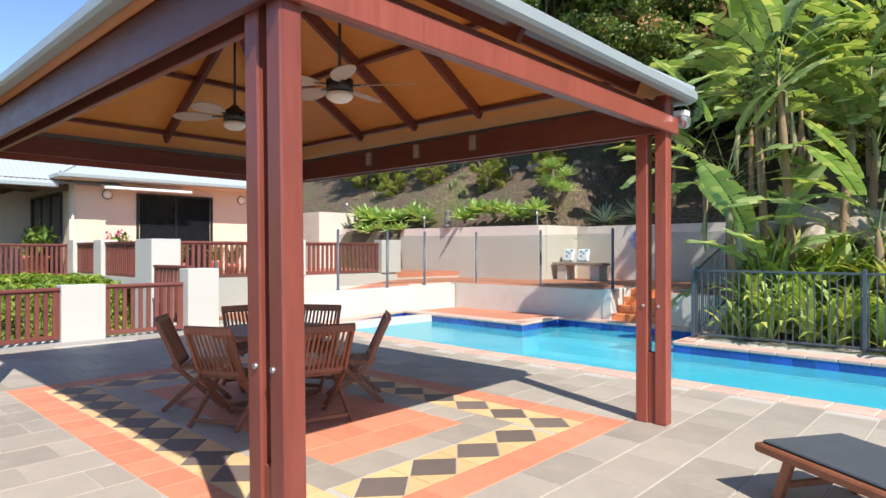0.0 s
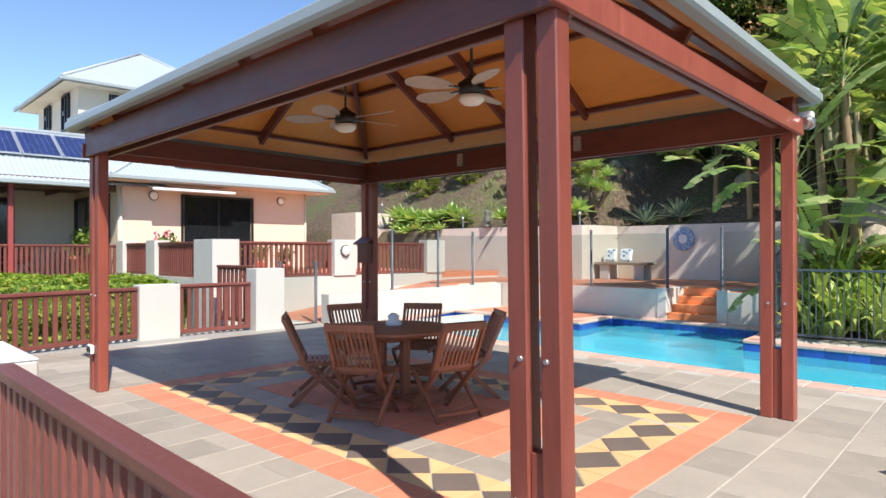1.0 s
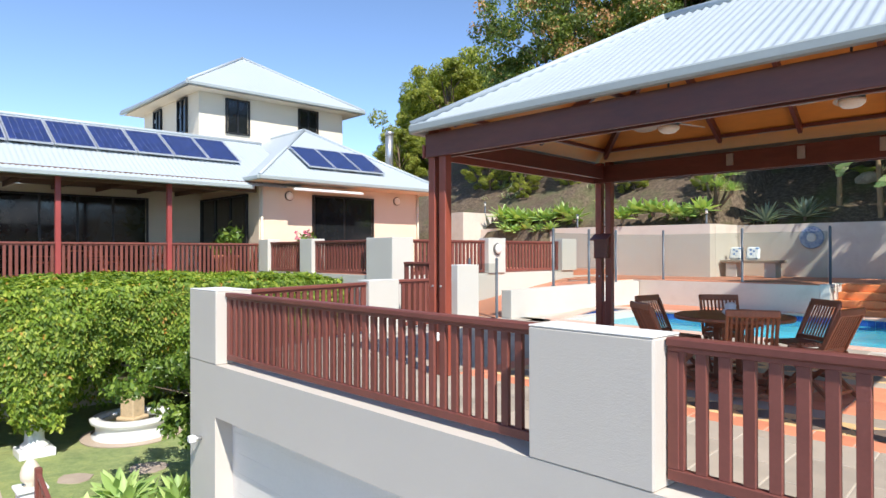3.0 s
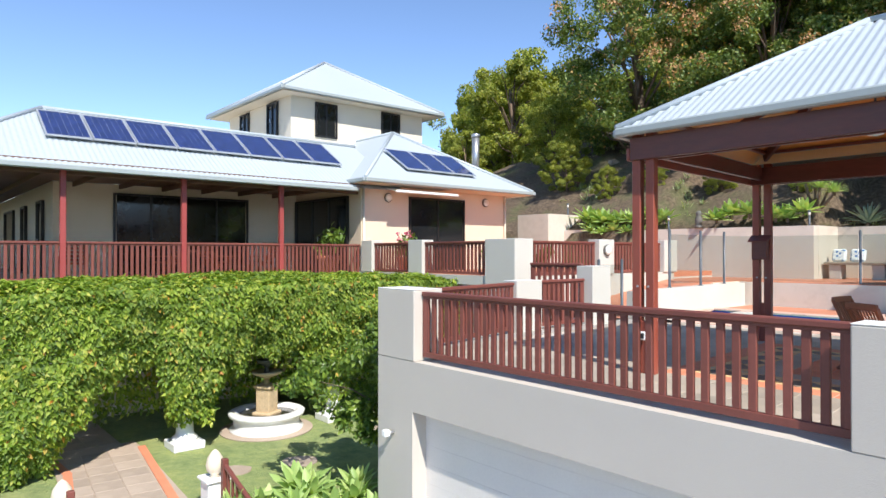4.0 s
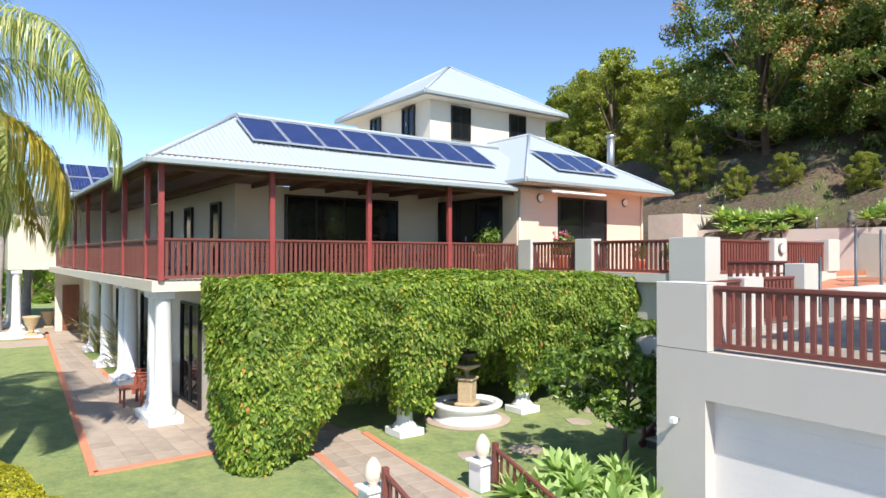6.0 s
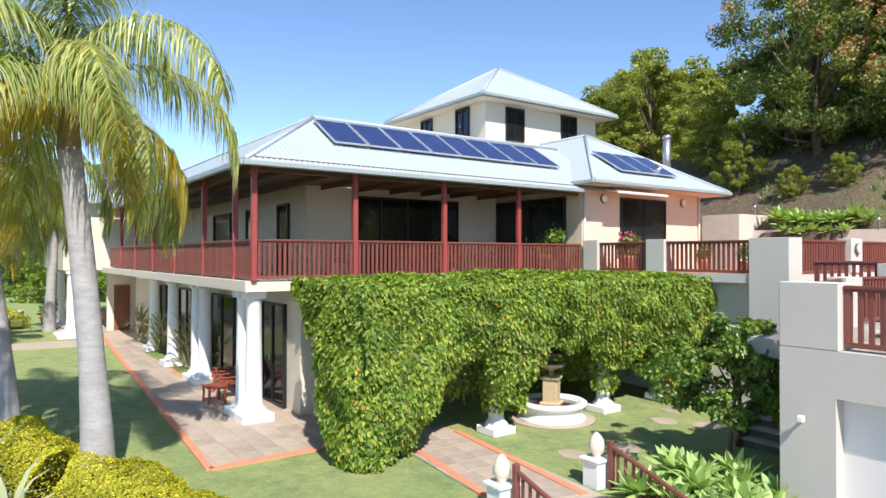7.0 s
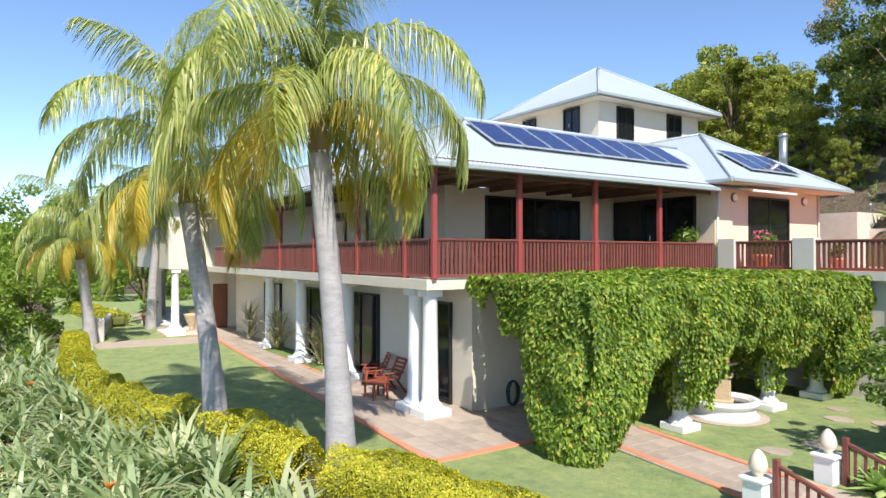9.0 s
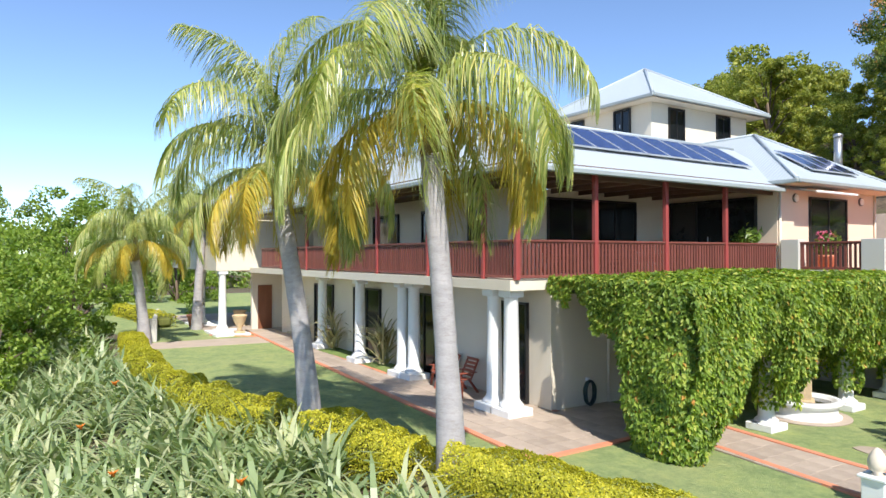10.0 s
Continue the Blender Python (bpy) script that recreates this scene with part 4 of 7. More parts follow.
hip_sheet(bm, (EX0, EY1, EZ), (EX0, EY0, EZ), ra, ra, 0.1, 0.012)
pp("roof", bm, "roof_metal", "pale corrugated steel roof")
bm = bmesh.new()
for a, b2 in (((EX0, EY0, EZ), ra), ((EX0, EY1, EZ), ra), ((EX1, EY0, EZ), rb), ((EX1, EY1, EZ), rb), (ra, rb)):
    ridge_cap(bm, Vector(a) + Vector((0, 0, 0.015)), Vector(b2) + Vector((0, 0, 0.015)), 0.045)
pp("ridge_capping", bm, "roof_metal")
bm = bmesh.new()
dz = Vector((0, 0, -0.05))
corners = [Vector(c) for c in ((EX0 + 0.1, EY0 + 0.1, EZ + 0.03), (EX1 - 0.1, EY0 + 0.1, EZ + 0.03), (EX1 - 0.1, EY1 - 0.1, EZ + 0.03), (EX0 + 0.1, EY1 - 0.1, EZ + 0.03))]
va = [bm.verts.new(c + dz) for c in corners]
vr, vs = bm.verts.new(Vector(ra) + dz), bm.verts.new(Vector(rb) + dz)
bm.faces.new((va[0], va[1], vs, vr))
bm.faces.new((va[1], va[2], vs))
bm.faces.new((va[2], va[3], vr, vs))
bm.faces.new((va[3], va[0], vr))
pp("ceiling_lining", bm, "ply", "orange-brown ply ceiling lining")
for a, b2 in (((EX0, EY0), (EX1, EY0)), ((EX1, EY0), (EX1, EY1)), ((EX1, EY1), (EX0, EY1)), ((EX0, EY1), (EX0, EY0))):
    pp("gutter", bar(bmesh.new(), (*a, EZ - 0.04), (*b2, EZ - 0.04), 0.11, 0.1, 0.02), "gutter", "grey-green steel gutter")
lay = Vector((0, 0, -0.12))
for c, r in ((corners[0], ra), (corners[3], ra), (corners[1], rb), (corners[2], rb)):
    c = Vector(c).lerp(Vector(r), 0.12)
    pp("hip_rafter", bar(bmesh.new(), Vector(c) + lay, Vector(r) + lay, 0.05, 0.16), "beam_timber")
for t in (0.0, 0.5, 1.0):
    x = ra[0] + (rb[0] - ra[0]) * t
    for y in (PY0 + 0.12, PY1 - 0.12):
        pp("rafter", bar(bmesh.new(), Vector((x, y, EZ + 0.58 * 0.38 - 0.01)) + lay, Vector((x, ra[1], PK)) + lay, 0.05, 0.15), "beam_timber")
for x, r in ((PX0 + 0.06, ra), (PX1 - 0.06, rb)):
    pp("rafter", bar(bmesh.new(), Vector((x, ra[1], EZ + 0.58 * 0.32 - 0.01)) + lay, Vector(r) + lay, 0.05, 0.15), "beam_timber")
pp("ridge_beam", bar(bmesh.new(), Vector(ra) + lay, Vector(rb) + lay, 0.05, 0.18), "beam_timber")

for f in (0.13, 0.55):
    ring = [Vector(c).lerp(Vector(r), f) + Vector((0, 0, -0.075)) for c, r in zip(corners, (ra, rb, rb, ra))]
    for i in range(4):
        pp("purlin", bar(bmesh.new(), ring[i], ring[(i + 1) % 4], 0.07, 0.045), "beam_timber")

# ---- pergola with its vine ----
perg = thing("vine_pergola", pose(-17, 0, LAWN), "pergola on white columns buried in a green leafy vine", "pergola")
PA, PB = -18.1, -16.0


def vine_low(y):
    """Height at which the hanging vine ends along the front."""
    pts = [(-4.9, -2.35), (-3.5, -2.35), (-3.2, -1.7), (-2.4, -0.75), (-1.8, -0.6), (-1.55, -1.6), (-0.75, -1.85), (-0.35, -0.9), (0.3, -0.65), (1.3, -0.75), (1.8, -1.2), (2.5, -1.3), (3.0, -1.0), (3.7, -0.8), (4.0, -2.0), (4.6, -2.2), (5.8, -2.3)]
    for (a, za), (b2, zb) in zip(pts, pts[1:]):
        if a <= y <= b2:
            return za + (zb - za) * (y - a) / (b2 - a)
    return -1.2


def vine_leaves():
    P, N = [], []
    Y0, Y1, ZT = -4.75, 5.65, 0.84
    for _ in range(138000):
        f = rng.random()
        y = rng.uniform(Y0, Y1)
        if rng.random() < 0.22:
            # roof of leaves between the pergola and the house, with a short fringe
            x = rng.uniform(-20.25, PA)
            edge = -4.55 + (PB - x) * 0.12
            if rng.random() < 0.12:
                z = ZT - 0.75 * rng.random() ** 1.5 * (0.6 + noise.noise(Vector((x * 2.5, 0, 7))))
                y = edge - 0.12 + 0.15 * noise.noise(Vector((x * 2, z * 2, 5)))
                p, q = (x, y, z), (0, -1, 0.4)
            else:
                y = edge + (Y1 - edge) * rng.random()
                z = ZT + 0.18 * noise.noise(Vector((x * 0.9, y * 0.9, 0.5))) - 0.25 * max(0, (edge + 0.4 - y) / 0.4) ** 2
                p, q = (x, y, z), (0.1, 0, 1)
            P.append(p)
            N.append(q)
            continue
        if f < 0.26:
            x = rng.uniform(PA - 0.1, PB + 0.05)
            z = ZT + 0.20 * noise.noise(Vector((x * 0.9, y * 0.9, 0.5))) + 0.1 * noise.noise(Vector((x * 3, y * 3, 2))) - 0.4 * max(0, (x - (PB - 0.45)) / 0.5) ** 2 - 0.45 * max(0, (Y0 + 0.7 - y) / 0.7) ** 2
            p, q = (x, y, z), (0.1, 0, 1)
        elif f < 0.66:
            # front curtain
            low = vine_low(y) + 0.22 * noise.noise(Vector((y * 3.1, 0, 0)))
            z = low + (ZT - 0.05 - low) * rng.random() ** 0.85
            k = min(1.0, max(0.0, (z - low) / 1.5))
            x = PB - 0.40 + 0.48 * math.sin(k * 1.57) + 0.22 * noise.noise(Vector((y * 0.9, z * 0.6, 3))) + 0.16 * noise.noise(Vector((y * 2.4, z * 2.4, 0)))
            p, q = (x, y, z), (1, 0, 0.35)
        elif f < 0.77:
            # end curtain, with a rounded turn to the front
            a = rng.random()
            low = -2.35 if a > 0.42 else -0.15 - 0.9 * (a / 0.42) ** 3 + 0.25 * noise.noise(Vector((a * 9, 0, 7)))
            z = low + (ZT - low) * rng.random() ** 0.9
            k = min(1.0, max(0.0, (z - low) / 2.2))
            out = 0.12 + 0.15 * math.sin(k * 1.7) - 0.22 * max(0.0, (z + 0.6) / 1.4) + 0.2 * noise.noise(Vector((a * 3, z * 1.2, 4)))
            if a < 0.8:
                x, yy = PA - 0.35 + (PB - 0.1 - PA) * a / 0.8, Y0 + 0.12 - out
                q = (0, -1, 0.3)
            else:
                t = (a - 0.8) / 0.2 * 1.57
                x, yy = PB - 0.45 + (0.35 + out * 0.4) * math.sin(t), Y0 + 0.45 - (0.33 + out) * math.cos(t)
                q = (math.sin(t), -math.cos(t), 0.3)
            p = (x, yy, z)
        elif f < 0.92:
            # back curtain
            low = -1.75 + 0.7 * noise.noise(Vector((y * 1.3, 5, 0)))
            p, q = (PA + 0.1 + 0.2 * noise.noise(Vector((y * 2, f, 1))), rng.uniform(Y0 + 1.2, Y1), low + (ZT - low) * rng.random()), (1, 0, 0.2)
        elif f < 0.97:
            # stems that wrap the columns
            cy = (-1.1, 2.25, 4.5)[rng.integers(0, 3)]
            a, z = rng.uniform(0, 6.28), rng.uniform(-1.85, 0.2)
            r = 0.26 + 0.2 * (z + 1.85) / 2
            p, q = (-16.8 + r * math.cos(a), cy + r * 1.2 * math.sin(a), z), (math.cos(a), math.sin(a), 0.2)
        else:
            # far end
            low = -2.0
            p, q = (rng.uniform(PA, PB - 0.1), Y1 - 0.1 + 0.2 * noise.noise(Vector((y, f * 9, 1))), low + (ZT - low) * rng.random()), (0.3, 1, 0.2)
        P.append(p)
        N.append(q)
    return np.array(P) - np.array([-17, 0, LAWN]), np.array(N)


P, N = vine_leaves()
part("vine", leaf_mesh("vine", P, N, 0.112, M["vine"], 0.9, 0.55, 0.55), None, perg, "dense bright green hanging vine leaves")
# solid dark filler: the shade inside the vine is put into its colour
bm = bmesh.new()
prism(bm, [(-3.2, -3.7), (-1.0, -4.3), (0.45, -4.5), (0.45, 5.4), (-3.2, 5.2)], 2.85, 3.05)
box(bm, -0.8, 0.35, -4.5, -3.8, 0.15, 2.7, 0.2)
part("vine_core", bm, surface("vine_shade_fill", (0.03, 0.045, 0.012), 0.9, var=0.4, scale=3, fine=20, bump=0.8), perg, "solid dark filler standing in for shade inside the vine")
for y in (-4.3, -1.1, 2.25, 4.5):
    for x in (-16.85,):
        c = bmesh.new()
        box(c, x + 17 - 0.3, x + 17 + 0.3, y - 0.3, y + 0.3, 0, 0.16, 0.015)
        part("plinth", c, M["white_paint"], perg)
        part("column", lathe(bmesh.new(), [(0.24, 0.16), (0.24, 0.22), (0.17, 0.28), (0.155, 0.5), (0.14, 2.6)], 20, (x + 17, y, 0)), M["white_paint"], perg, "white turned garden column")

# ---- woods, first pass ----
def tree(name, m, h, crown_r, leaves, leaf, mat, label, lumps=9, trunk=0.16, low=0.35, squash=0.8, group="hillside trees", bloom=0):
    """A tree: tapered trunk and limbs, and a crown of many leaves in uneven clumps."""
    t = thing(name, m, label, "tree", group)
    bm = bmesh.new()
    lean = [rng.normal(0, 0.03 * h), rng.normal(0, 0.03 * h)]
    top = (lean[0], lean[1], h * 0.72)
    tube(bm, [(0, 0, -0.3), (lean[0] * 0.3, lean[1] * 0.3, h * 0.3), top], [trunk, trunk * 0.75, trunk * 0.3], 8)
    cs, rs = [], []
    for i in range(lumps):
        a = i * 2.4 + rng.uniform(-0.4, 0.4)
        f = (i + 0.5) / lumps
        r = crown_r * (0.75 * math.sin(math.pi * (0.15 + 0.8 * f)) + 0.05) * rng.uniform(0.7, 1.1)
        c = (lean[0] * f + r * math.cos(a), lean[1] * f + r * math.sin(a), h * (low + (0.93 - low) * f))
        tube(bm, [(lean[0] * 0.5, lean[1] * 0.5, h * (low * 0.7 + 0.35 * f)), ((c[0] + lean[0]) * 0.55, (c[1] + lean[1]) * 0.55, c[2] - 0.06 * h), c], [trunk * 0.4, trunk * 0.25, trunk * 0.08], 6)
        big = crown_r * rng.uniform(0.28, 0.5)
        for _ in range(7):
            u = unit(rng.normal(0, 1, 3)) * big * rng.uniform(0.5, 1.15)
            cs.append((c[0] + u[0], c[1] + u[1], c[2] + 0.75 * u[2]))
            rs.append(big * rng.uniform(0.22, 0.5))
    part("trunk", bm, M["bark"], t)
    P, N = blob_points(leaves, np.array(cs), np.array(rs), squash, 0.35)
    part("crown", leaf_mesh("crown", P, N, leaf, M[mat], 0.3, 0.6, 0.7), None, t)
    if bloom:
        top = np.array(cs)
        d = top[:, :2] - np.array(lean)
        out = np.argsort(-(np.linalg.norm(d, axis=1) / crown_r + top[:, 2] / h * 0.8))[:bloom]
        k = top[out] + np.concatenate([unit(d[out]) * 0.35, np.full((bloom, 1), 0.25)], 1)
        P, N = blob_points(bloom * 55, k, np.full(bloom, 0.42), 0.9, 0.2)
        part("blossom", leaf_mesh("blossom", P, N, leaf * 0.9, M["blossom"], 0.1, 0.6, 0.8), None, t, "rusty orange flower clusters")
    return t


protos = [
    tree("tree", pose(-31.5, 24, ground_height(-31.5, 24)), 6.4, 3.0, 32000, 0.155, "tree_mid", "leafy olive green hillside tree", 17, 0.16, 0.06),
    tree("tree", pose(-20.0, 20.0, ground_height(-20.0, 20.0) - 0.4), 10.5, 3.9, 62000, 0.155, "tree_dark", "tall dark tree with rusty flower clusters", 30, 0.2, 0.05, 0.8, "hillside trees", 46),
    tree("tree", pose(-34, 27, ground_height(-34, 27)), 6.4, 3.0, 28000, 0.155, "tree_mid", "leafy olive green hillside tree", 15, 0.14, 0.08),
    tree("tree", pose(-13.2, 21.6, ground_height(-13.2, 21.6)), 10, 4.1, 58000, 0.16, "tree_dark", "tall dark tree on the shaded hillside", 30, 0.2, 0.16, 0.8, "hillside trees", 32),
]
# those past x = 2 are unseen, added to help shade the slope
spots = [(2, -24.6, 19.5, 0.55, 10), (0, -26.6, 22.5, 0.5, 80), (2, -22.3, 21.5, 0.42, 140), (0, -25, 31, 0.8, 130), (1, -15.6, 24.2, 0.95, 40), (3, -9.4, 20.3, 0.85, 150), (1, -16.2, 22.6, 0.85, 200), (3, -11.2, 24.6, 1.0, 70), (3, -6.8, 23.5, 1.0, 20), (1, -5.4, 20.8, 0.85, 290), (3, -1.4, 20.5, 0.8, 60), (1, 3.0, 19, 0.8, 10), (3, 7.5, 20, 0.9, 190),
         (1, -16.5, 29, 0.9, 100), (3, -12, 28, 1.1, 250), (0, -5, 27, 1.1, 20), (2, -38, 31, 1.45, 310), (0, -43, 35, 2.0, 220), (0, -36.5, 34, 1.25, 60), (2, -29, 37, 1.0, 77), (3, 2, 26, 1.0, 33), (2, -47, 38, 1.1, 120), (0, -35, 36, 1.3, 301), (2, -52, 44, 1.2, 177), (2, -60, 48, 1.2, 17),
         (0, 7, 25, 1.0, 90), (1, 10, 16, 0.8, 210), (3, 9, 31, 1.2, 280), (2, -41, 45, 1.35, 70), (0, -30, 44, 1.5, 160), (0, -1.5, 16.8, 0.5, 45), (0, 0.8, 17.6, 0.6, 145), (2, 2.2, 16.2, 0.55, 300), (0, -31, 19.5, 0.5, 15), (2, -22.0, 17.2, 0.36, 33), (0, -3.6, 17.9, 0.55, 250), (3, -14.4, 19.6, 0.8, 15), (2, -17.6, 16.9, 0.2, 15), (0, -15.2, 17.6, 0.22, 85), (2, -13.2, 18.3, 0.2, 150), (0, -19.4, 16.4, 0.2, 200), (2, -12.2, 17.2, 0.17, 20), (0, -44, 34, 2.2, 30), (2, -41, 37, 2.1, 170), (2, -37.5, 28.5, 1.25, 75)]
for k, x, y, s, rz in spots:
    c = copy_thing(protos[k], pose(x, y, ground_height(x, y), 0, 0, rz))
    c.scale = (s, s, s)
for x, y, h, s in ((-78, 34, 12, 1.0), (-84, 40, 14, 1.15), (-74, 42, 13, 1.0), (-90, 50, 15, 1.2), (-70, 52, 13, 1.1), (-98, 44, 13, 1.0), (-64, 46, 12, 0.9), (-130, -20, 12, 1.3), (-136, -12, 14, 1.4), (-128, -4, 12, 1.2)):
    t = thing("pine_tree", pose(x, y, ground_height(x, y) if y > 20 else -9), "distant dark hoop pine with tiered branches", "tree", "distant pines")
    part("trunk", tube(bmesh.new(), [(0, 0, -1), (0, 0, h)], [0.25, 0.04], 8), M["bark"], t)
    cs, rs = [], []
    for k in range(16):
        f = 0.3 + 0.7 * k / 16
        a = k * 2.4
        rr = 2.4 * (1.08 - f) * s
        cs += [(rr * math.cos(a), rr * math.sin(a), h * f), (0, 0, h * f)]
        rs += [0.75 * (1.25 - f), 0.6 * (1.3 - f)]
    P, N = blob_points(2600, np.array(cs), np.array(rs), 0.6, 0.3)
    part("crown", leaf_mesh("crown", P, N, 0.4, M["tree_dark"], 0.1, 0.5, 0.8), None, t)
valley = tree("tree", pose(-41, -17.5, -5.8), 6.5, 3.4, 12000, 0.20, "valley_leaf", "broad green garden tree on the lower slope", 16, 0.14, 0.06, 0.85, "valley trees")
for x, y, z, s, rz in ((-35.5, -15.6, -4.9, 0.95, 15), (-41, -14.2, -4.4, 0.95, 115), (-46, -20, -6.2, 1.1, 50), (-36, -19, -6.6, 0.7, 190), (-52, -16, -5.5, 1.15, 100), (-60, -22, -6, 1.4, 20), (-57, -12, -4.5, 1.0, 200), (-70, -18, -6, 1.5, 300), (-78, -8, -5, 1.4, 140), (-85, -30, -7, 1.8, 10), (-32, -22.5, -7.4, 0.75, 260), (-66, -4, -4, 1.2, 60), (-54, -28, -8, 1.4, 75), (-110, -30, -8, 2.7, 95), (-115, -10, -8, 2.7, 35), (-105, 5, -6, 2.4, 230), (-95, 18, -4, 2.2, 120), (-84, 30, -2, 1.6, 310), (-125, 30, -6, 2.2, 110), (-140, -45, -9, 3.4, 50), (-150, 0, -9, 3.4, 80), (-145, -22, -9, 3.3, 180), (-62, 8, -3, 1.0, 20), (-70, 22, -2, 1.2, 150)):
    copy_thing(valley, pose(x, y, z, 0, 0, rz)).scale = (s, s, s)

# ---- palms ----
def strip_mesh(name, strips, material):
    """Many ribbons joined: each strip is a list of (left, right) points."""
    v, f = [], []
    for s in strips:
        b0 = len(v)
        for l, r in s:
            v.append(tuple(l))
            v.append(tuple(r))
        for i in range(len(s) - 1):
            k = b0 + 2 * i
            f.append((k, k + 1, k + 3, k + 2))
    return raw_mesh(name, v, f, material)


def frond_mesh(length, droop, hang, material, seed):
    """A feather palm frond along +x: leaflets hang from an arching midrib."""
    r = random.Random(seed)
    rib = []
    n = 26
    p, a = Vector((0, 0, 0)), radians(droop[0])
    for i in range(n + 1):
        rib.append(p.copy())
        a += radians((droop[1] - droop[0]) / n)
        p = p + Vector((math.cos(a), 0, math.sin(a))) * (length / n)
    strips = []
    for i in range(n):
        w = 0.028 * (1 - i / n) + 0.006
        strips.append([(rib[i] + Vector((0, -w, 0)), rib[i] + Vector((0, w, 0))), (rib[i + 1] + Vector((0, -w * 0.9, 0)), rib[i + 1] + Vector((0, w * 0.9, 0)))])
    for k in range(135):
        f = 0.10 + 0.89 * k / 135
        q = f * n
        i = min(int(q), n - 1)
        base = rib[i].lerp(rib[i + 1], q - i)
        t = (rib[i + 1] - rib[i]).normalized()
        L = length * 0.30 * math.sin(math.pi * (0.12 + 0.80 * f)) ** 0.7 * r.uniform(0.8, 1.1)
        for s in (-1, 1):
            out = (Vector((0, s, 0)) * (0.95 - 0.35 * hang) + t * r.uniform(0.25, 0.8) + Vector((0, 0, r.uniform(-0.35, 0.4)))).normalized()
            pts, q0, d = [], base.copy(), out
            w0 = 0.0115
            for j in range(5):
                side = d.cross(Vector((0, 0, 1)))
                side = side.normalized() if side.length > 1e-3 else Vector((1, 0, 0))
                w = w0 * (1 - (j / 4.2) ** 2)
                pts.append((q0 - side * w, q0 + side * w))
                d = (d + Vector((0, 0, -0.55 - 0.95 * hang)) * (0.25 + j * 0.26) + Vector((r.uniform(-.08, .08), r.uniform(-.08, .08), 0))).normalized()
                q0 = q0 + d * (L / 4)
            strips.append(pts)
    return strip_mesh("frond", strips, material)


FRONDS = [frond_mesh(3.7, (87, -20), 0.75, M["palm_leaf"], 1), frond_mesh(3.6, (62, -92), 1.05, M["palm_leaf"], 2), frond_mesh(3.3, (36, -100), 1.2, M["palm_leaf"], 3), frond_mesh(2.9, (24, -99), 1.2, M["palm_dry"], 4), frond_mesh(3.6, (84, -72), 0.9, M["palm_leaf"], 5)]


def palm(x, y, z, h, lean, scale=1.0, seed=0, r0=0.22):
    r = random.Random(seed)
    t = thing("palm_tree", pose(x, y, z), "tall feather palm with a smooth grey trunk and drooping fronds", "palm", "lawn palms")
    bm = bmesh.new()
    pts, rad = [], []
    for i in range(25):
        f = i / 24
        pts.append((lean[0] * f ** 1.5, lean[1] * f ** 1.5, h * f - 0.05))
        rad.append((r0 * (1.25 - 0.32 * min(1, f * 2.5) - 0.16 * f)) * (1 + 0.02 * (i % 2)))
    tube(bm, pts, rad, 16)
    part("trunk", bm, M["palm_trunk"], t, "ringed pale grey trunk")
    top = Vector(pts[-1])
    bm = bmesh.new()
    tube(bm, [top - Vector((0, 0, 0.05)), top + Vector((0, 0, 0.5)), top + Vector((0, 0, 1.05))], [r0 * 0.78, r0 * 0.66, r0 * 0.3], 12)
    part("crownshaft", bm, surface("fibrous_brown_green_crownshaft", (0.26, 0.19, 0.09), 0.8, var=0.3, scale=3, fine=20, bump=0.5, stretch=(1, 1, 0.2)), t, "fibrous brown crown base")
    for ring, n, zz, kind in ((0, 4, 1.0, 0), (1, 4, 0.9, 4), (2, 5, 0.8, 1), (3, 5, 0.7, 2), (4, 6, 0.6, 3)):
        for i in range(n):
            a = 360 * i / n + ring * 37 + r.uniform(-14, 14)
            tilt = {0: -14, 1: 0, 2: 0, 3: 5, 4: 0}[ring] + r.uniform(-10, 10)
            s = scale * r.uniform(0.88, 1.1)
            part("frond", FRONDS[kind], None, t, "yellowing hanging frond" if kind == 3 else "", Matrix.Translation(top + Vector((0, 0, zz))) @ pose(0, 0, 0, 0, 0, a) @ pose(0, 0, 0, r.uniform(-12, 12), tilt, 0) @ Matrix.Scale(s, 4))
    return t


palm(-18.0, -8.4, LAWN - 0.05, 5.5, (0.05, -0.45), 1.06, 3)
palm(-21.6, -9.5, LAWN - 0.1, 4.9, (-0.45, -0.5), 1.0, 5)
palm(-38.6, -10.3, LAWN - 0.1, 3.7, (0.2, -0.4), 0.95, 9, 0.24)
palm(-43.4, -7.2, LAWN - 0.1, 5.2, (0.3, 0.2), 1.0, 12, 0.24)
palm(-50.5, -5.5, LAWN - 0.1, 4.6, (0.3, 0.2), 1.0, 14, 0.24)

# ---- golden hedge and bank planting ----
HEDGE = [(-12.4, -7.4), (-14.4, -7.75), (-16.4, -8.25), (-18.2, -8.85), (-20.3, -9.45), (-22.4, -10.25), (-24.2, -10.8), (-27.8, -11.3), (-32.6, -11.3), (-38, -10.9)]
PALMS = ((-18.0, -8.4), (-21.6, -9.5))


def near_palm(x, y, r=0.30):
    return any(abs((x - u) * 0.95 + (y - v) * 0.3) < r and abs(y - v) < 1.2 for u, v in PALMS)


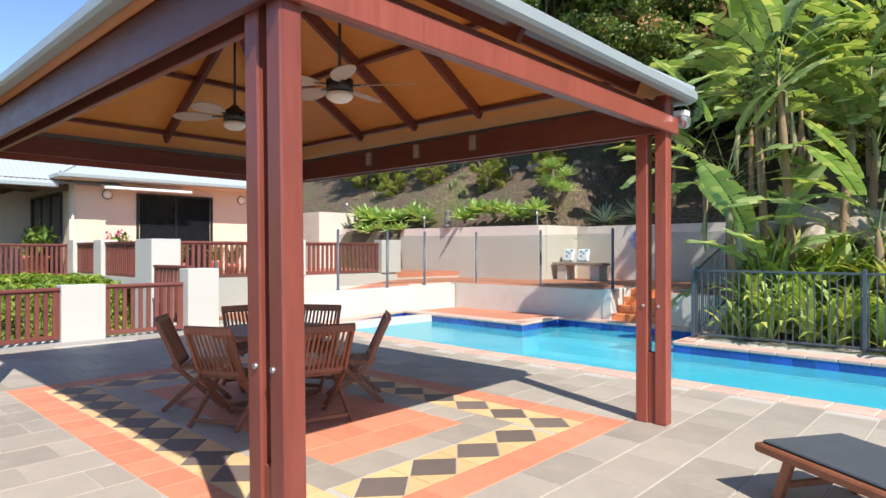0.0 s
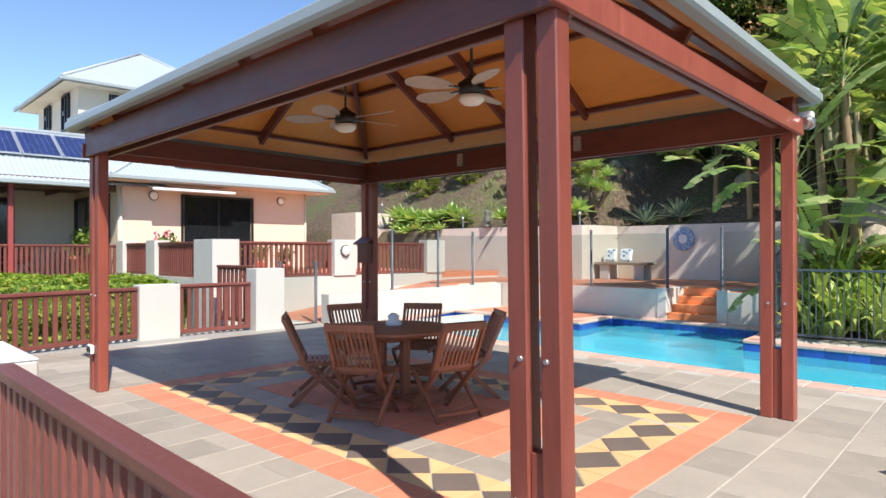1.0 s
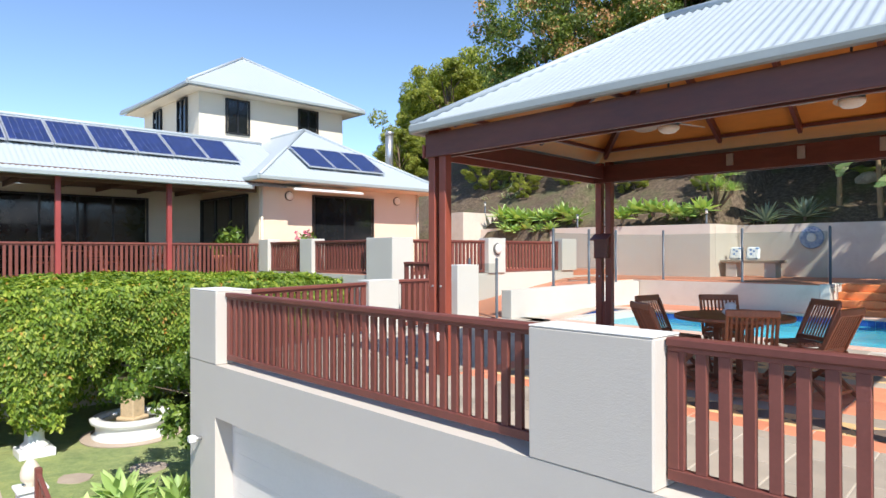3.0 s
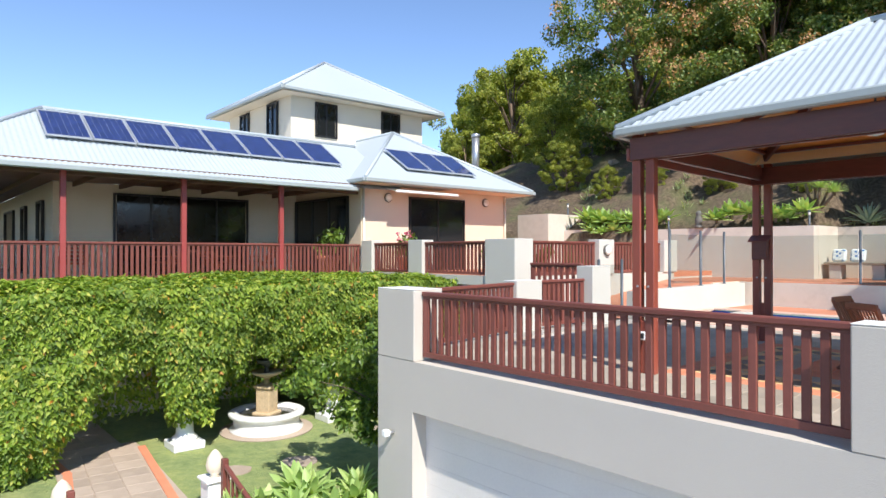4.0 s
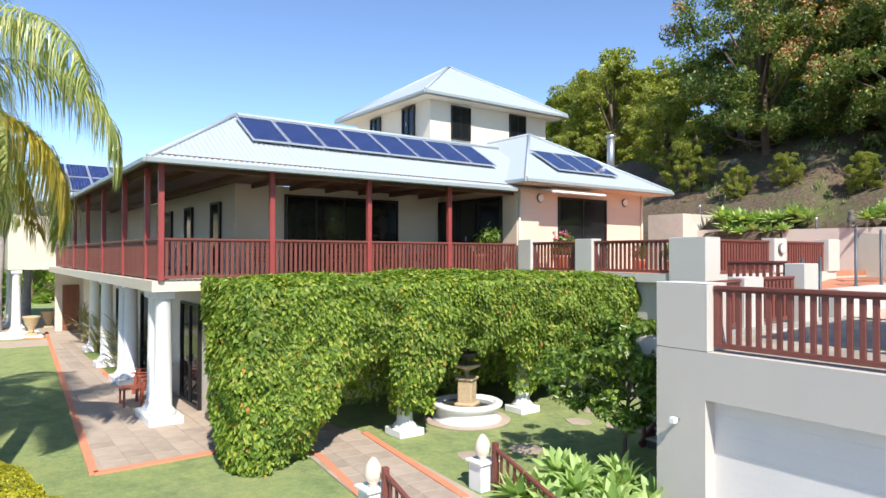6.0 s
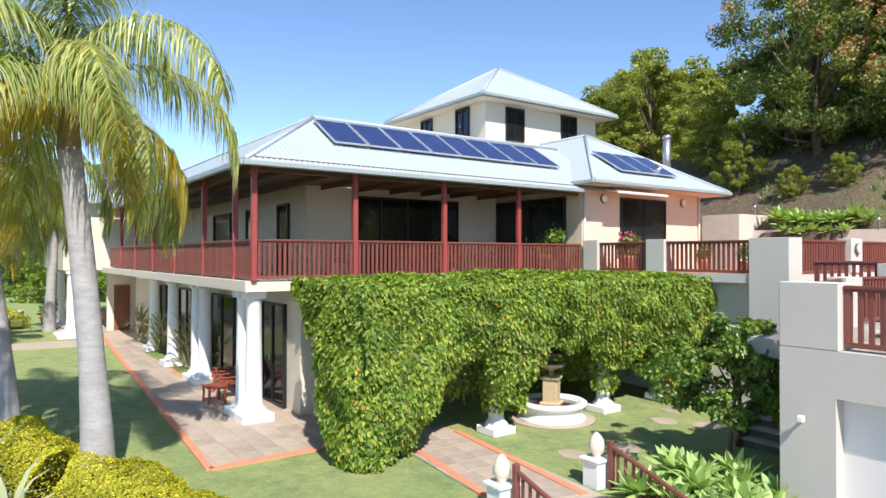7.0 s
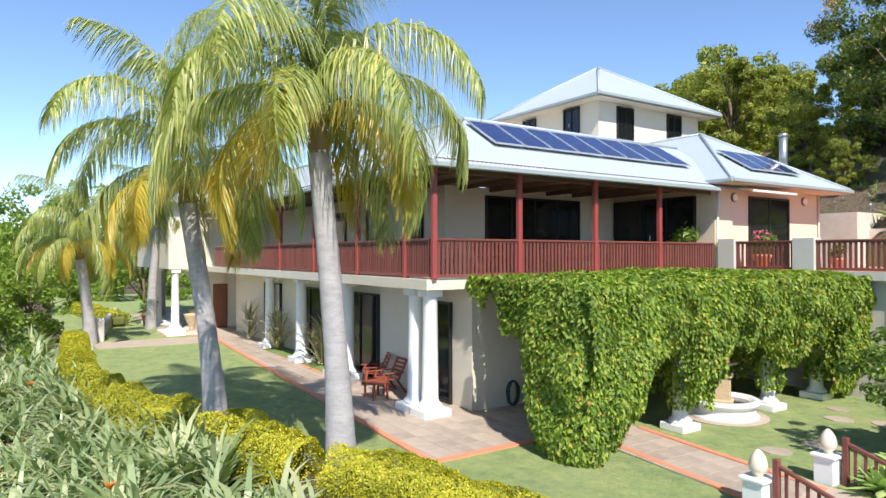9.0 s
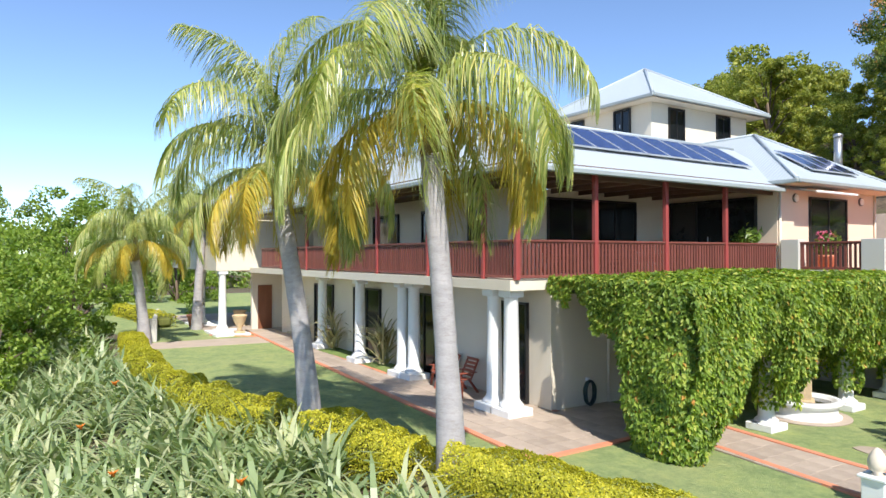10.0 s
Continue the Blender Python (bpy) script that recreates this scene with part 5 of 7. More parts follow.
def hedge(points, width, height, leaf, mat, name, label, count, z0=LAWN):
    t = thing(name, pose(points[0][0], points[0][1], z0), label, "hedge")
    o = np.array([points[0][0], points[0][1], z0])
    P, N = [], []
    core, runs = bmesh.new(), []
    seg = [(Vector((*p, 0)), Vector((*q, 0))) for p, q in zip(points, points[1:])]
    total = sum((q - p).length for p, q in seg)
    for p, q in seg:
        d = (q - p).normalized()
        s = Vector((-d.y, d.x, 0))
        n = max(int((q - p).length / 0.4), 1)
        for i in range(n):
            u, v = p.lerp(q, i / n), p.lerp(q, (i + 1.02) / n)
            if near_palm(*u.lerp(v, 0.5).xy, 0.75):
                if core.verts:
                    runs.append(core)
                    core = bmesh.new()
            else:
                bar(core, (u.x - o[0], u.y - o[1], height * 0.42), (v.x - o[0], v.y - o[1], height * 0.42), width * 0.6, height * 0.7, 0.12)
        for _ in range(int(count * (q - p).length / total)):
            f, a = rng.random(), rng.uniform(-0.12, math.pi + 0.12)
            c = p.lerp(q, f)
            lump = 1 + 0.28 * noise.noise(Vector((c.x * 1.3, c.y * 1.3, a))) + 0.12 * noise.noise(Vector((c.x * 4, c.y * 4, a * 2)))
            w, h = width / 2 * math.cos(a) * lump, height * (0.30 + 0.70 * abs(math.sin(a)) ** 0.6) * lump
            if rng.random() < 0.35:
                h *= rng.random()
            x, y = c.x + s.x * w, c.y + s.y * w
            # bare round the palm trunks
            if near_palm(x, y):
                continue
            g = min(z0, ground_height(x, y) - 0.02)
            P.append((x, y, g + max(h, 0.03) * (z0 + height - g) / height))
            N.append((s.x * math.cos(a), s.y * math.cos(a), math.sin(a)))
    # filler bars in dark green, standing in for shade behind the leaves
    inside = surface("hedge_inside_shade", (0.12, 0.13, 0.03), 0.95, var=0.4, scale=4, fine=30, bump=0.8)
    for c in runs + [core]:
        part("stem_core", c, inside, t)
    part("leaves", leaf_mesh("leaves", np.array(P) - o, np.array(N), leaf, M[mat], 0.0, 0.7, 0.45), None, t)
    return t


hedge(HEDGE, 0.92, 0.70, 0.041, "yellow_hedge", "golden_hedge", "clipped golden yellow hedge along the lawn edge", 190000)
hedge([(-55, -9.5), (-49, -8.8), (-45, -8.4)], 1.0, 0.7, 0.1, "yellow_hedge", "garden_hedge", "low yellow-green hedge by the entry porch", 5000)
bm = bmesh.new()
for p, q in zip(HEDGE, HEDGE[1:]):
    a, b2 = Vector((*p, LAWN + 0.02)), Vector((*q, LAWN + 0.02))
    off = Vector((-(b2 - a).y, (b2 - a).x, 0)).normalized() * -0.56
    bar(bm, a + off, b2 + off, 0.14, 0.12, 0.02)
structure("kerb", bm, M["white_paint"], "white painted garden kerb beside the hedge", "kerb")
bm = bmesh.new()
bar(bm, (-39.5, -9.9, -2.1), (-50, -8.0, -2.1), 0.2, 0.7, 0.03)
box(bm, -39.7, -39.3, -10.1, -9.7, -2.5, -1.4, 0.03)
structure("wall_drive", bm, M["render_white"], "low white garden wall by the drive", "wall")


def strap_clumps(spots, blades, length, width, mat, name="strappy_plants"):
    strips = []
    for x, y, z, s in spots:
        for _ in range(blades):
            a = rng.uniform(0, 2 * math.pi)
            e = rng.uniform(0.55, 1.35)
            d = Vector((math.cos(a) * math.cos(e), math.sin(a) * math.cos(e), math.sin(e)))
            side = Vector((-math.sin(a), math.cos(a), 0))
            L, w = length * s * rng.uniform(0.7, 1.25), width * s * rng.uniform(0.7, 1.2)
            p = Vector((x + rng.normal(0, 0.07), y + rng.normal(0, 0.07), z))
            pts = []
            for j in range(5):
                ww = w * (0.7, 1.0, 0.95, 0.65, 0.03)[j]
                pts.append((p - side * ww, p + side * ww))
                p = p + d * (L / 4)
                d = (d + Vector((0, 0, -0.22 - 0.13 * j))).normalized()
            strips.append(pts)
    return strip_mesh(name, strips, M[mat])


spots = []
while len(spots) < 1750:
    x, y = rng.uniform(-48, -9.5), rng.uniform(-26, -8.8)
    edge = -9.6 - 2.2 * smooth(-18, -34, x)
    if x > -13:
        edge = -8.9
    near = math.hypot(x + 8.8, y + 14.4)
    if y > edge or near < 3.6 or (x > -11.5 and y < -12):
        continue
    if rng.random() > 1.0 / (1 + max(0, near - 16) * 0.035):
        continue
    spots.append((x, y, ground_height(x, y) - 0.03, rng.uniform(0.75, 1.35)))
tagged(new("bank_planting", strap_clumps(spots, 24, 0.98, 0.046, "strap")), "dense grey-green strappy plants covering the bank", "plants", kind="stuff")
for x, y in ((-18.5, -11.8), (-16.6, -12.6), (-21.3, -13.2), (-24.5, -13.5), (-15.0, -11.6), (-19.4, -14.4), (-27, -12.6)):
    t = thing("flower", pose(x, y, ground_height(x, y)), "orange bird-like flower on a green stem", "flower", "orange flowers")
    h = rng.uniform(0.85, 1.1)
    part("stem", tube(bmesh.new(), [(0, 0, 0), (0.02, 0.03, h)], [0.012, 0.01], 6), M["citrus"], t)
    bm = bmesh.new()
    for k in range(4):
        a = k * 0.5 - 0.6
        tube(bm, [(0.02, 0.03, h), (0.06 * math.cos(a), 0.06 * math.sin(a), h + 0.08), (0.13 * math.cos(a), 0.13 * math.sin(a), h + 0.14)], [0.012, 0.02, 0.002], 5)
    part("bloom", bm, surface("orange_petal", (0.75, 0.20, 0.02), 0.5, var=0.15, scale=10, fine=40, bump=0.05), t)

# ---- rosettes: agaves on walls and by the stair ----
def rosette_meshes(n, length, width, mat, up=0.35, seed=0):
    """The stub and the single leaves of a rosette."""
    r = random.Random(seed)
    leaves = []
    for k in range(n):
        a = k * 2.39996
        fr = k / n
        e = radians(78 - 70 * fr ** 0.8) if up > 0.3 else radians(84 - 78 * fr)
        d = Vector((math.cos(a) * math.cos(e), math.sin(a) * math.cos(e), math.sin(e)))
        side = Vector((-math.sin(a), math.cos(a), 0))
        L = length * r.uniform(0.8, 1.1) * (0.65 + 0.35 * fr)
        p = Vector((0, 0, 0.05))
        v, f = [], []
        for j in range(6):
            w = width * (0.45, 0.8, 1.0, 0.95, 0.6, 0.02)[j]
            u = side.cross(d)
            v += [tuple(p - side * w + u * w * 0.3), tuple(p - u * w * 0.05), tuple(p + side * w + u * w * 0.3)]
            p = p + d * (L / 5)
            d = (d + Vector((0, 0, -0.10))).normalized()
        for j in range(5):
            q = 3 * j
            f += [(q, q + 1, q + 4, q + 3), (q + 1, q + 2, q + 5, q + 4)]
        leaves.append(raw_mesh("leaf", v, f, M[mat], True))
    stub = mesh_of("rosette", lathe(bmesh.new(), [(0.03, -0.06), (0.045, 0.0), (0.04, 0.06), (0.01, 0.1)], 8), M["bark"])
    return stub, leaves


def place_rosette(kind, parent, m):
    ob = part("rosette", kind[0], None, parent, "", m)
    for me in kind[1]:
        part("leaf", me, None, ob)


AG = [rosette_meshes(26, 0.62, 0.075, "agave", 0.35, 1), rosette_meshes(22, 0.55, 0.07, "agave", 0.35, 2)]
BAG = rosette_meshes(60, 0.85, 0.035, "blue_agave", 0.2, 4)


def rosette_plant(name, spots, meshes, label, category="succulent"):
    x0, y0, z0 = spots[0][:3]
    t = thing(name, pose(x0, y0, z0), label, category)
    for i, (x, y, z, s) in enumerate(spots):
        place_rosette(meshes[i % len(meshes)], t, pose(x - x0, y - y0, z - z0, rng.uniform(-18, 18), rng.uniform(-18, 18), rng.uniform(0, 360)) @ Matrix.Scale(s, 4))
    return t


AL = "pale green soft-leaved agave clump spilling over the wall"
rosette_plant("agave_clump", [(-19 + 0.36 * i + rng.uniform(-.1, .1), 14.62 + 0.03 * i + rng.uniform(-.15, .25), 2.35 + rng.uniform(0, 0.35), rng.uniform(1.15, 1.5)) for i in range(9)] + [(-18.6 + 0.5 * i, 14.32 + 0.04 * i, 2.1 + rng.uniform(-.1, .1), 0.9) for i in range(5)], AG, AL)
rosette_plant("agave_clump", [(-14.0 + 0.4 * i + rng.uniform(-.1, .1), 15.0 + 0.04 * i + rng.uniform(-.1, .3), 2.35 + rng.uniform(0, 0.3), rng.uniform(1.05, 1.4)) for i in range(7)], AG, AL)
rosette_plant("agave_clump", [(-6.3 + 0.5 * i, 17.2 + rng.uniform(0, .4), 2.4 + rng.uniform(0, .4), 1.0) for i in range(4)], AG, "grey-green broad-leaved agave clump on the wall")
rosette_plant("blue_agave", [(-10.5, 17.4, 2.3, 1.05), (-9.4, 17.5, 2.4, 1.1)], [BAG], "spiky blue-grey agaves above the wall")
rosette_plant("agave_bush", [(-12.6 + 0.45 * (i % 4) + rng.uniform(-.15, .15), -1.7 + 0.45 * (i // 4) + rng.uniform(-.15, .15), -2.48 + rng.uniform(0, 0.35), rng.uniform(0.9, 1.2)) for i in range(16)], AG, "bright green soft agave bush beside the garden stair")
YU = rosette_meshes(60, 0.55, 0.018, "agave", 0.2, 8)
yu = thing("yucca", pose(-11.6, 16.3, ground_height(-11.6, 16.3)), "multi-headed yucca with pale stems on the hillside", "yucca")
for dx, dy, h in ((0, 0, 1.3), (0.45, 0.1, 1.0), (-0.35, 0.2, 0.85), (0.2, -0.2, 0.65), (0.6, -0.15, 0.5)):
    part("stem", tube(bmesh.new(), [(dx * 0.3, dy * 0.3, 0), (dx * 0.8, dy * 0.8, h * 0.6), (dx, dy, h)], [0.05, 0.045, 0.04], 8), M["bark"], yu)
    place_rosette(YU, yu, pose(dx, dy, h - 0.1, rng.uniform(-10, 10), rng.uniform(-10, 10), rng.uniform(0, 360)))

# ---- big-leaved plants by the pool fence ----
def paddle_mesh(stalk, blade, half, arch, seed):
    """A paddle leaf on a long stalk, rising and arching towards +x, its blade torn into strips."""
    r = random.Random(seed)
    v, f = [], []
    n0, n1 = 6, 24
    p, a = Vector((0, 0, 0)), radians(86)
    rib = [(p.copy(), a)]
    for i in range(n0 + n1):
        a -= radians(arch * (0.25 / n0 if i < n0 else 0.75 / n1))
        p = p + Vector((math.cos(a), 0, math.sin(a))) * (stalk / n0 if i < n0 else blade / n1)
        rib.append((p.copy(), a))
    for i in range(n0 + n1):
        w = 0.024 * (1 - 0.75 * i / (n0 + n1))
        k = len(v)
        for q, _ in rib[i:i + 2]:
            v += [(q.x, -w, q.z), (q.x - 0.012, 0, q.z - 0.02), (q.x, w, q.z)]
        f += [(k, k + 1, k + 4, k + 3), (k + 1, k + 2, k + 5, k + 4), (k, k + 3, k + 5, k + 2)]
    for s in (-1, 1):
        i = 0
        while i < n1:
            step = min(r.choice((1, 2, 2, 3, 5)), n1 - i)
            dip, tear = r.uniform(0.0, 0.55), r.uniform(0.0, 0.10)
            k = len(v)
            for j in range(step + 1):
                q, aa = rib[n0 + i + j]
                g = (i + j) / n1
                w = half * math.sin(math.pi * min(0.985, 0.10 + 0.89 * g)) ** 0.5
                along = Vector((math.cos(aa), 0, math.sin(aa)))
                up = Vector((-math.sin(aa), 0, math.cos(aa)))
                pull = tear * (0.5 - j / step)
                for t in (0.0, 0.4, 0.75, 1.0):
                    o = q + along * (0.22 * t * w + pull * t * half) + up * (0.22 * t * w) - Vector((0, 0, dip * t * t * w))
                    v.append((o.x, s * (0.006 + w * t * (1 - 0.18 * dip * t)), o.z))
            for j in range(step):
                for t in range(3):
                    b0 = k + 4 * j + t
                    f.append((b0, b0 + 1, b0 + 5, b0 + 4))
            i += step
    return raw_mesh("leaf", v, f, M["banana"], True)


PAD = [paddle_mesh(0.85, 1.35, 0.27, 62, 1), paddle_mesh(0.75, 1.2, 0.25, 85, 2), paddle_mesh(0.95, 1.45, 0.28, 45, 3), paddle_mesh(0.7, 1.15, 0.24, 105, 4)]


def giant_strelitzia(x, y, z, h, n, scale=1.0, seed=1, fan=45):
    """A stem with a fan of paddle leaves and, below it, old leaf bases and a hanging dry leaf."""
    r = random.Random(seed)
    t = thing("giant_strelitzia", pose(x, y, z), "tall banana-like strelitzia with a fan of torn paddle leaves", "plant", "strelitzias")
    lx, ly = r.uniform(-.3, .3) * h / 3, r.uniform(-.2, .2) * h / 3
    bm = bmesh.new()
    pts = [(lx * q ** 1.4, ly * q ** 1.4, h * q - 0.2 * (1 - q)) for q in (i / 8 for i in range(9))]
    tube(bm, pts, [(0.09, 0.075, 0.085, 0.07, 0.08, 0.065, 0.07, 0.05, 0.015)[i] for i in range(9)], 10)
    part("stem", bm, M["sheath"], t)
    top = Vector(pts[-1])
    for i in range(n):
        k = i / (n - 1)
        side = 180 if i % 2 else 0
        m = Matrix.Translation(top + Vector((0, 0, -0.35 + 0.3 * k))) @ pose(0, 0, 0, 0, 0, fan + side + r.uniform(-24, 24)) @ pose(0, 0, 0, r.uniform(-16, 16), 58 * (1 - k) ** 1.2 + r.uniform(-5, 9), 0)
        part("leaf", PAD[(0, 1, 2, 0, 3)[(i + seed) % 5] if k < 0.8 else 2], None, t, "", m @ Matrix.Scale(scale * r.uniform(0.85, 1.12), 4))
    if h > 2:
        for i in range(3):
            bm = bmesh.new()
            a = r.uniform(0, 6.28)
            q = top + Vector((0.09 * math.cos(a), 0.09 * math.sin(a), -0.3 - 0.2 * i))
            tube(bm, [q, q + Vector((0.22 * math.cos(a), 0.22 * math.sin(a), 0.02)), q + Vector((0.30 * math.cos(a), 0.30 * math.sin(a), -0.55)), q + Vector((0.26 * math.cos(a), 0.26 * math.sin(a), -0.95))], [0.03, 0.03, 0.06, 0.01], 6)
            part("dry_leaf", bm, M["dry_strap"], t, "hanging dry brown leaf")
    return t


for k, (x, y, h, n, f) in enumerate(((-4.45, 11.9, 2.5, 15, 30), (-3.67, 12.6, 3.9, 17, 50), (-3.95, 12.1, 0.5, 10, 60), (-3.2, 13.8, 2.6, 15, 20), (-2.25, 12.2, 1.3, 11, 40), (-7.5, 17.75, 1.9, 15, 35), (-6.4, 18.1, 2.5, 16, 60), (-1.6, 13.8, 2.8, 14, 50), (-0.2, 14.2, 2.3, 13, 30), (-4.2, 14.8, 2.4, 15, 45), (-5.4, 18.4, 2.2, 15, 20), (-2.6, 15.6, 3.0, 15, 40), (-4.7, 17.6, 3.4, 16, 70), (-3.4, 16.8, 2.4, 14, 30), (-8.7, 18.3, 1.2, 12, 50), (-4.35, 13.2, 3.4, 15, 65), (-2.9, 14.6, 1.6, 13, 75), (-1.3, 15.8, 2.2, 13, 25))):
    giant_strelitzia(x, y, ground_height(x, y), h, n, 1.0, k + 3, f)

# ---- rocks and garden behind the pool fence ----
def rock_mesh(seed):
    bm = bmesh.new()
    bmesh.ops.create_icosphere(bm, subdivisions=2, radius=0.5)
    for v in bm.verts:
        d = 1 + 0.35 * noise.noise(v.co * 2.2 + Vector((seed * 3.1, 0, 0))) + 0.12 * noise.noise(v.co * 6 + Vector((seed, 9, 0)))
        v.co = Vector((v.co.x * d, v.co.y * d * 0.8, v.co.z * d * 0.62))
    return mesh_of("rock", bm, M["rock"])


ROCKS = [rock_mesh(i) for i in range(5)]
for i in range(60):
    x, y = rng.uniform(-4.3, 1.5), rng.uniform(13.3, 15.0)
    ob = new("rock", ROCKS[i % 5])
    ob.matrix_basis = pose(x, y, ground_height(x, y) + 0.12, rng.uniform(-20, 20), rng.uniform(-20, 20), rng.uniform(0, 360)) @ Matrix.Scale(rng.uniform(0.5, 1.15), 4)
    tagged(ob, "rough grey-brown boulder in the garden rockery", "rock", "rockery boulders")
for i in range(16):
    x, y = rng.uniform(-22, -7), rng.uniform(18, 22)
    ob = new("rock", ROCKS[i % 5])
    ob.matrix_basis = pose(x, y, ground_height(x, y) + 0.05, 0, 0, rng.uniform(0, 360)) @ Matrix.Scale(rng.uniform(0.3, 0.9), 4)
    tagged(ob, "half-buried boulder on the littered hillside", "rock", "hillside boulders")
gs = [(rng.uniform(-4.4, 2.5), rng.uniform(11.25, 13.2), 0.0, rng.uniform(0.8, 1.4)) for _ in range(150)]
gs = [(x, y, max(ground_height(x, y) - 0.05, -0.05), s) for x, y, _, s in gs]
tagged(new("pool_garden_planting", strap_clumps(gs, 16, 0.8, 0.045, "garden_leaf")), "lush green leafy planting behind the pool fence", "plants", kind="stuff")
hs = []
for _ in range(420):
    x, y = rng.uniform(-26, -5), rng.uniform(15.6, 26)
    if noise.noise(Vector((x * 0.35, y * 0.35, 2))) > 0.05 and y > (17.6 if x > -11.6 else 15.6):
        hs.append((x, y, ground_height(x, y) - 0.03, rng.uniform(0.4, 0.9)))
tagged(new("hillside_tufts", strap_clumps(hs, 14, 0.55, 0.02, "strap")), "scattered grassy tufts on the littered hillside", "plants", kind="stuff")

# ---- pavilion furniture ----
def chair_parts(m):
    t = thing("folding_chair", m, "reddish teak folding chair with a slatted back", "chair", "chairs round the table")
    def p(name, bm, label=""):
        part(name, bm, M["teak"], t, label)
    for s in (-1, 1):
        p("leg", bar(bmesh.new(), (s * 0.20, 0.26, 0.0), (s * 0.20, -0.22, 0.44), 0.03, 0.045, 0.005))
        p("back_leg", bar(bmesh.new(), (s * 0.235, -0.30, 0.0), (s * 0.235, 0.14, 0.40), 0.03, 0.045, 0.005))
        p("back_stile", bar(bmesh.new(), (s * 0.215, -0.16, 0.40), (s * 0.215, -0.36, 0.84), 0.03, 0.042, 0.005))
    p("top_rail", bar(bmesh.new(), (-0.235, -0.365, 0.845), (0.235, -0.365, 0.845), 0.03, 0.075, 0.012))
    p("lower_rail", bar(bmesh.new(), (-0.21, -0.185, 0.46), (0.21, -0.185, 0.46), 0.028, 0.05, 0.006))
    sl = mesh_of("back_slat", bar(bmesh.new(), (0, -0.19, 0.47), (0, -0.355, 0.82), 0.022, 0.012, 0.002), M["teak"])
    for i in range(9):
        part("back_slat", sl, None, t, "", pose(-0.176 + i * 0.044, 0, 0))
    ss = mesh_of("seat_slat", box(bmesh.new(), -0.205, 0.205, -0.02, 0.02, 0.415, 0.432, 0.004), M["teak"])
    for i in range(9):
        part("seat_slat", ss, None, t, "", pose(0, -0.17 + i * 0.05, 0))
    for s in (-1, 1):
        p("seat_rail", box(bmesh.new(), s * 0.2 - 0.014, s * 0.2 + 0.014, -0.2, 0.25, 0.385, 0.415, 0.004))
    p("stretcher", bar(bmesh.new(), (-0.235, -0.24, 0.055), (0.235, -0.24, 0.055), 0.03, 0.035, 0.005))
    p("stretcher", bar(bmesh.new(), (-0.2, 0.2, 0.055), (0.2, 0.2, 0.055), 0.03, 0.035, 0.005))
    return t


TC = Vector((-5.6, 3.33))
chair0 = None
for x, y in ((-6.25, 2.38), (-5.05, 2.29), (-4.46, 3.11), (-5.0, 4.19), (-6.22, 4.21), (-6.8, 3.5)):
    d = (TC - Vector((x, y))).normalized()
    c = Vector((x + 0.04, y + 0.06)) + d * 0.36
    m = pose(c.x, c.y, 0, 0, 0, math.degrees(math.atan2(d.y, d.x)) - 90)
    if chair0 is None:
        chair0 = chair_parts(m)
    else:
        copy_thing(chair0, m)
tb = thing("round_table", pose(TC.x, TC.y, 0), "round reddish teak dining table on a pedestal", "table")
bm = bmesh.new()
for i in range(12):
    x = -0.6 + i * 0.1
    h = [math.sqrt(max(0.6 ** 2 - v * v, 0)) for v in (x + 0.003, x + 0.097)]
    prism(bm, [(x + 0.003, -h[0] - 0.004), (x + 0.097, -h[1] - 0.004), (x + 0.097, h[1] + 0.004), (x + 0.003, h[0] + 0.004)], 0.70, 0.725)
part("tabletop", bm, M["teak"], tb, "slatted round teak top")
bm = lathe(bmesh.new(), [(0.605, 0.685), (0.612, 0.70), (0.612, 0.722), (0.603, 0.7285)], 48)
part("rim", bm, M["teak"], tb)
for a in range(4):
    part("pedestal_leg", box(bmesh.new(), -0.035, 0.035, 0.14, 0.21, 0.05, 0.69, 0.006), M["teak"], tb, "", pose(0, 0, 0, 0, 0, 90 * a))
    part("foot", bar(bmesh.new(), (0, 0.03, 0.045), (0, 0.48, 0.03), 0.07, 0.06, 0.012), M["teak"], tb, "", pose(0, 0, 0, 0, 0, 90 * a))
part("apron", box(bmesh.new(), -0.22, 0.22, -0.22, 0.22, 0.6, 0.685, 0.01), M["teak"], tb)
orn = bmesh.new()
lathe(orn, [(0.07, 0), (0.09, 0.02), (0.075, 0.05), (0.05, 0.07), (0.065, 0.10), (0.03, 0.13)], 14)
o = new("table_ornament", mesh_of("table_ornament", orn, M["cap_white"]))
o.matrix_basis = pose(TC.x - 0.05, TC.y + 0.05, 0.7285)
tagged(o, "small pale shell ornament on the table", "ornament")



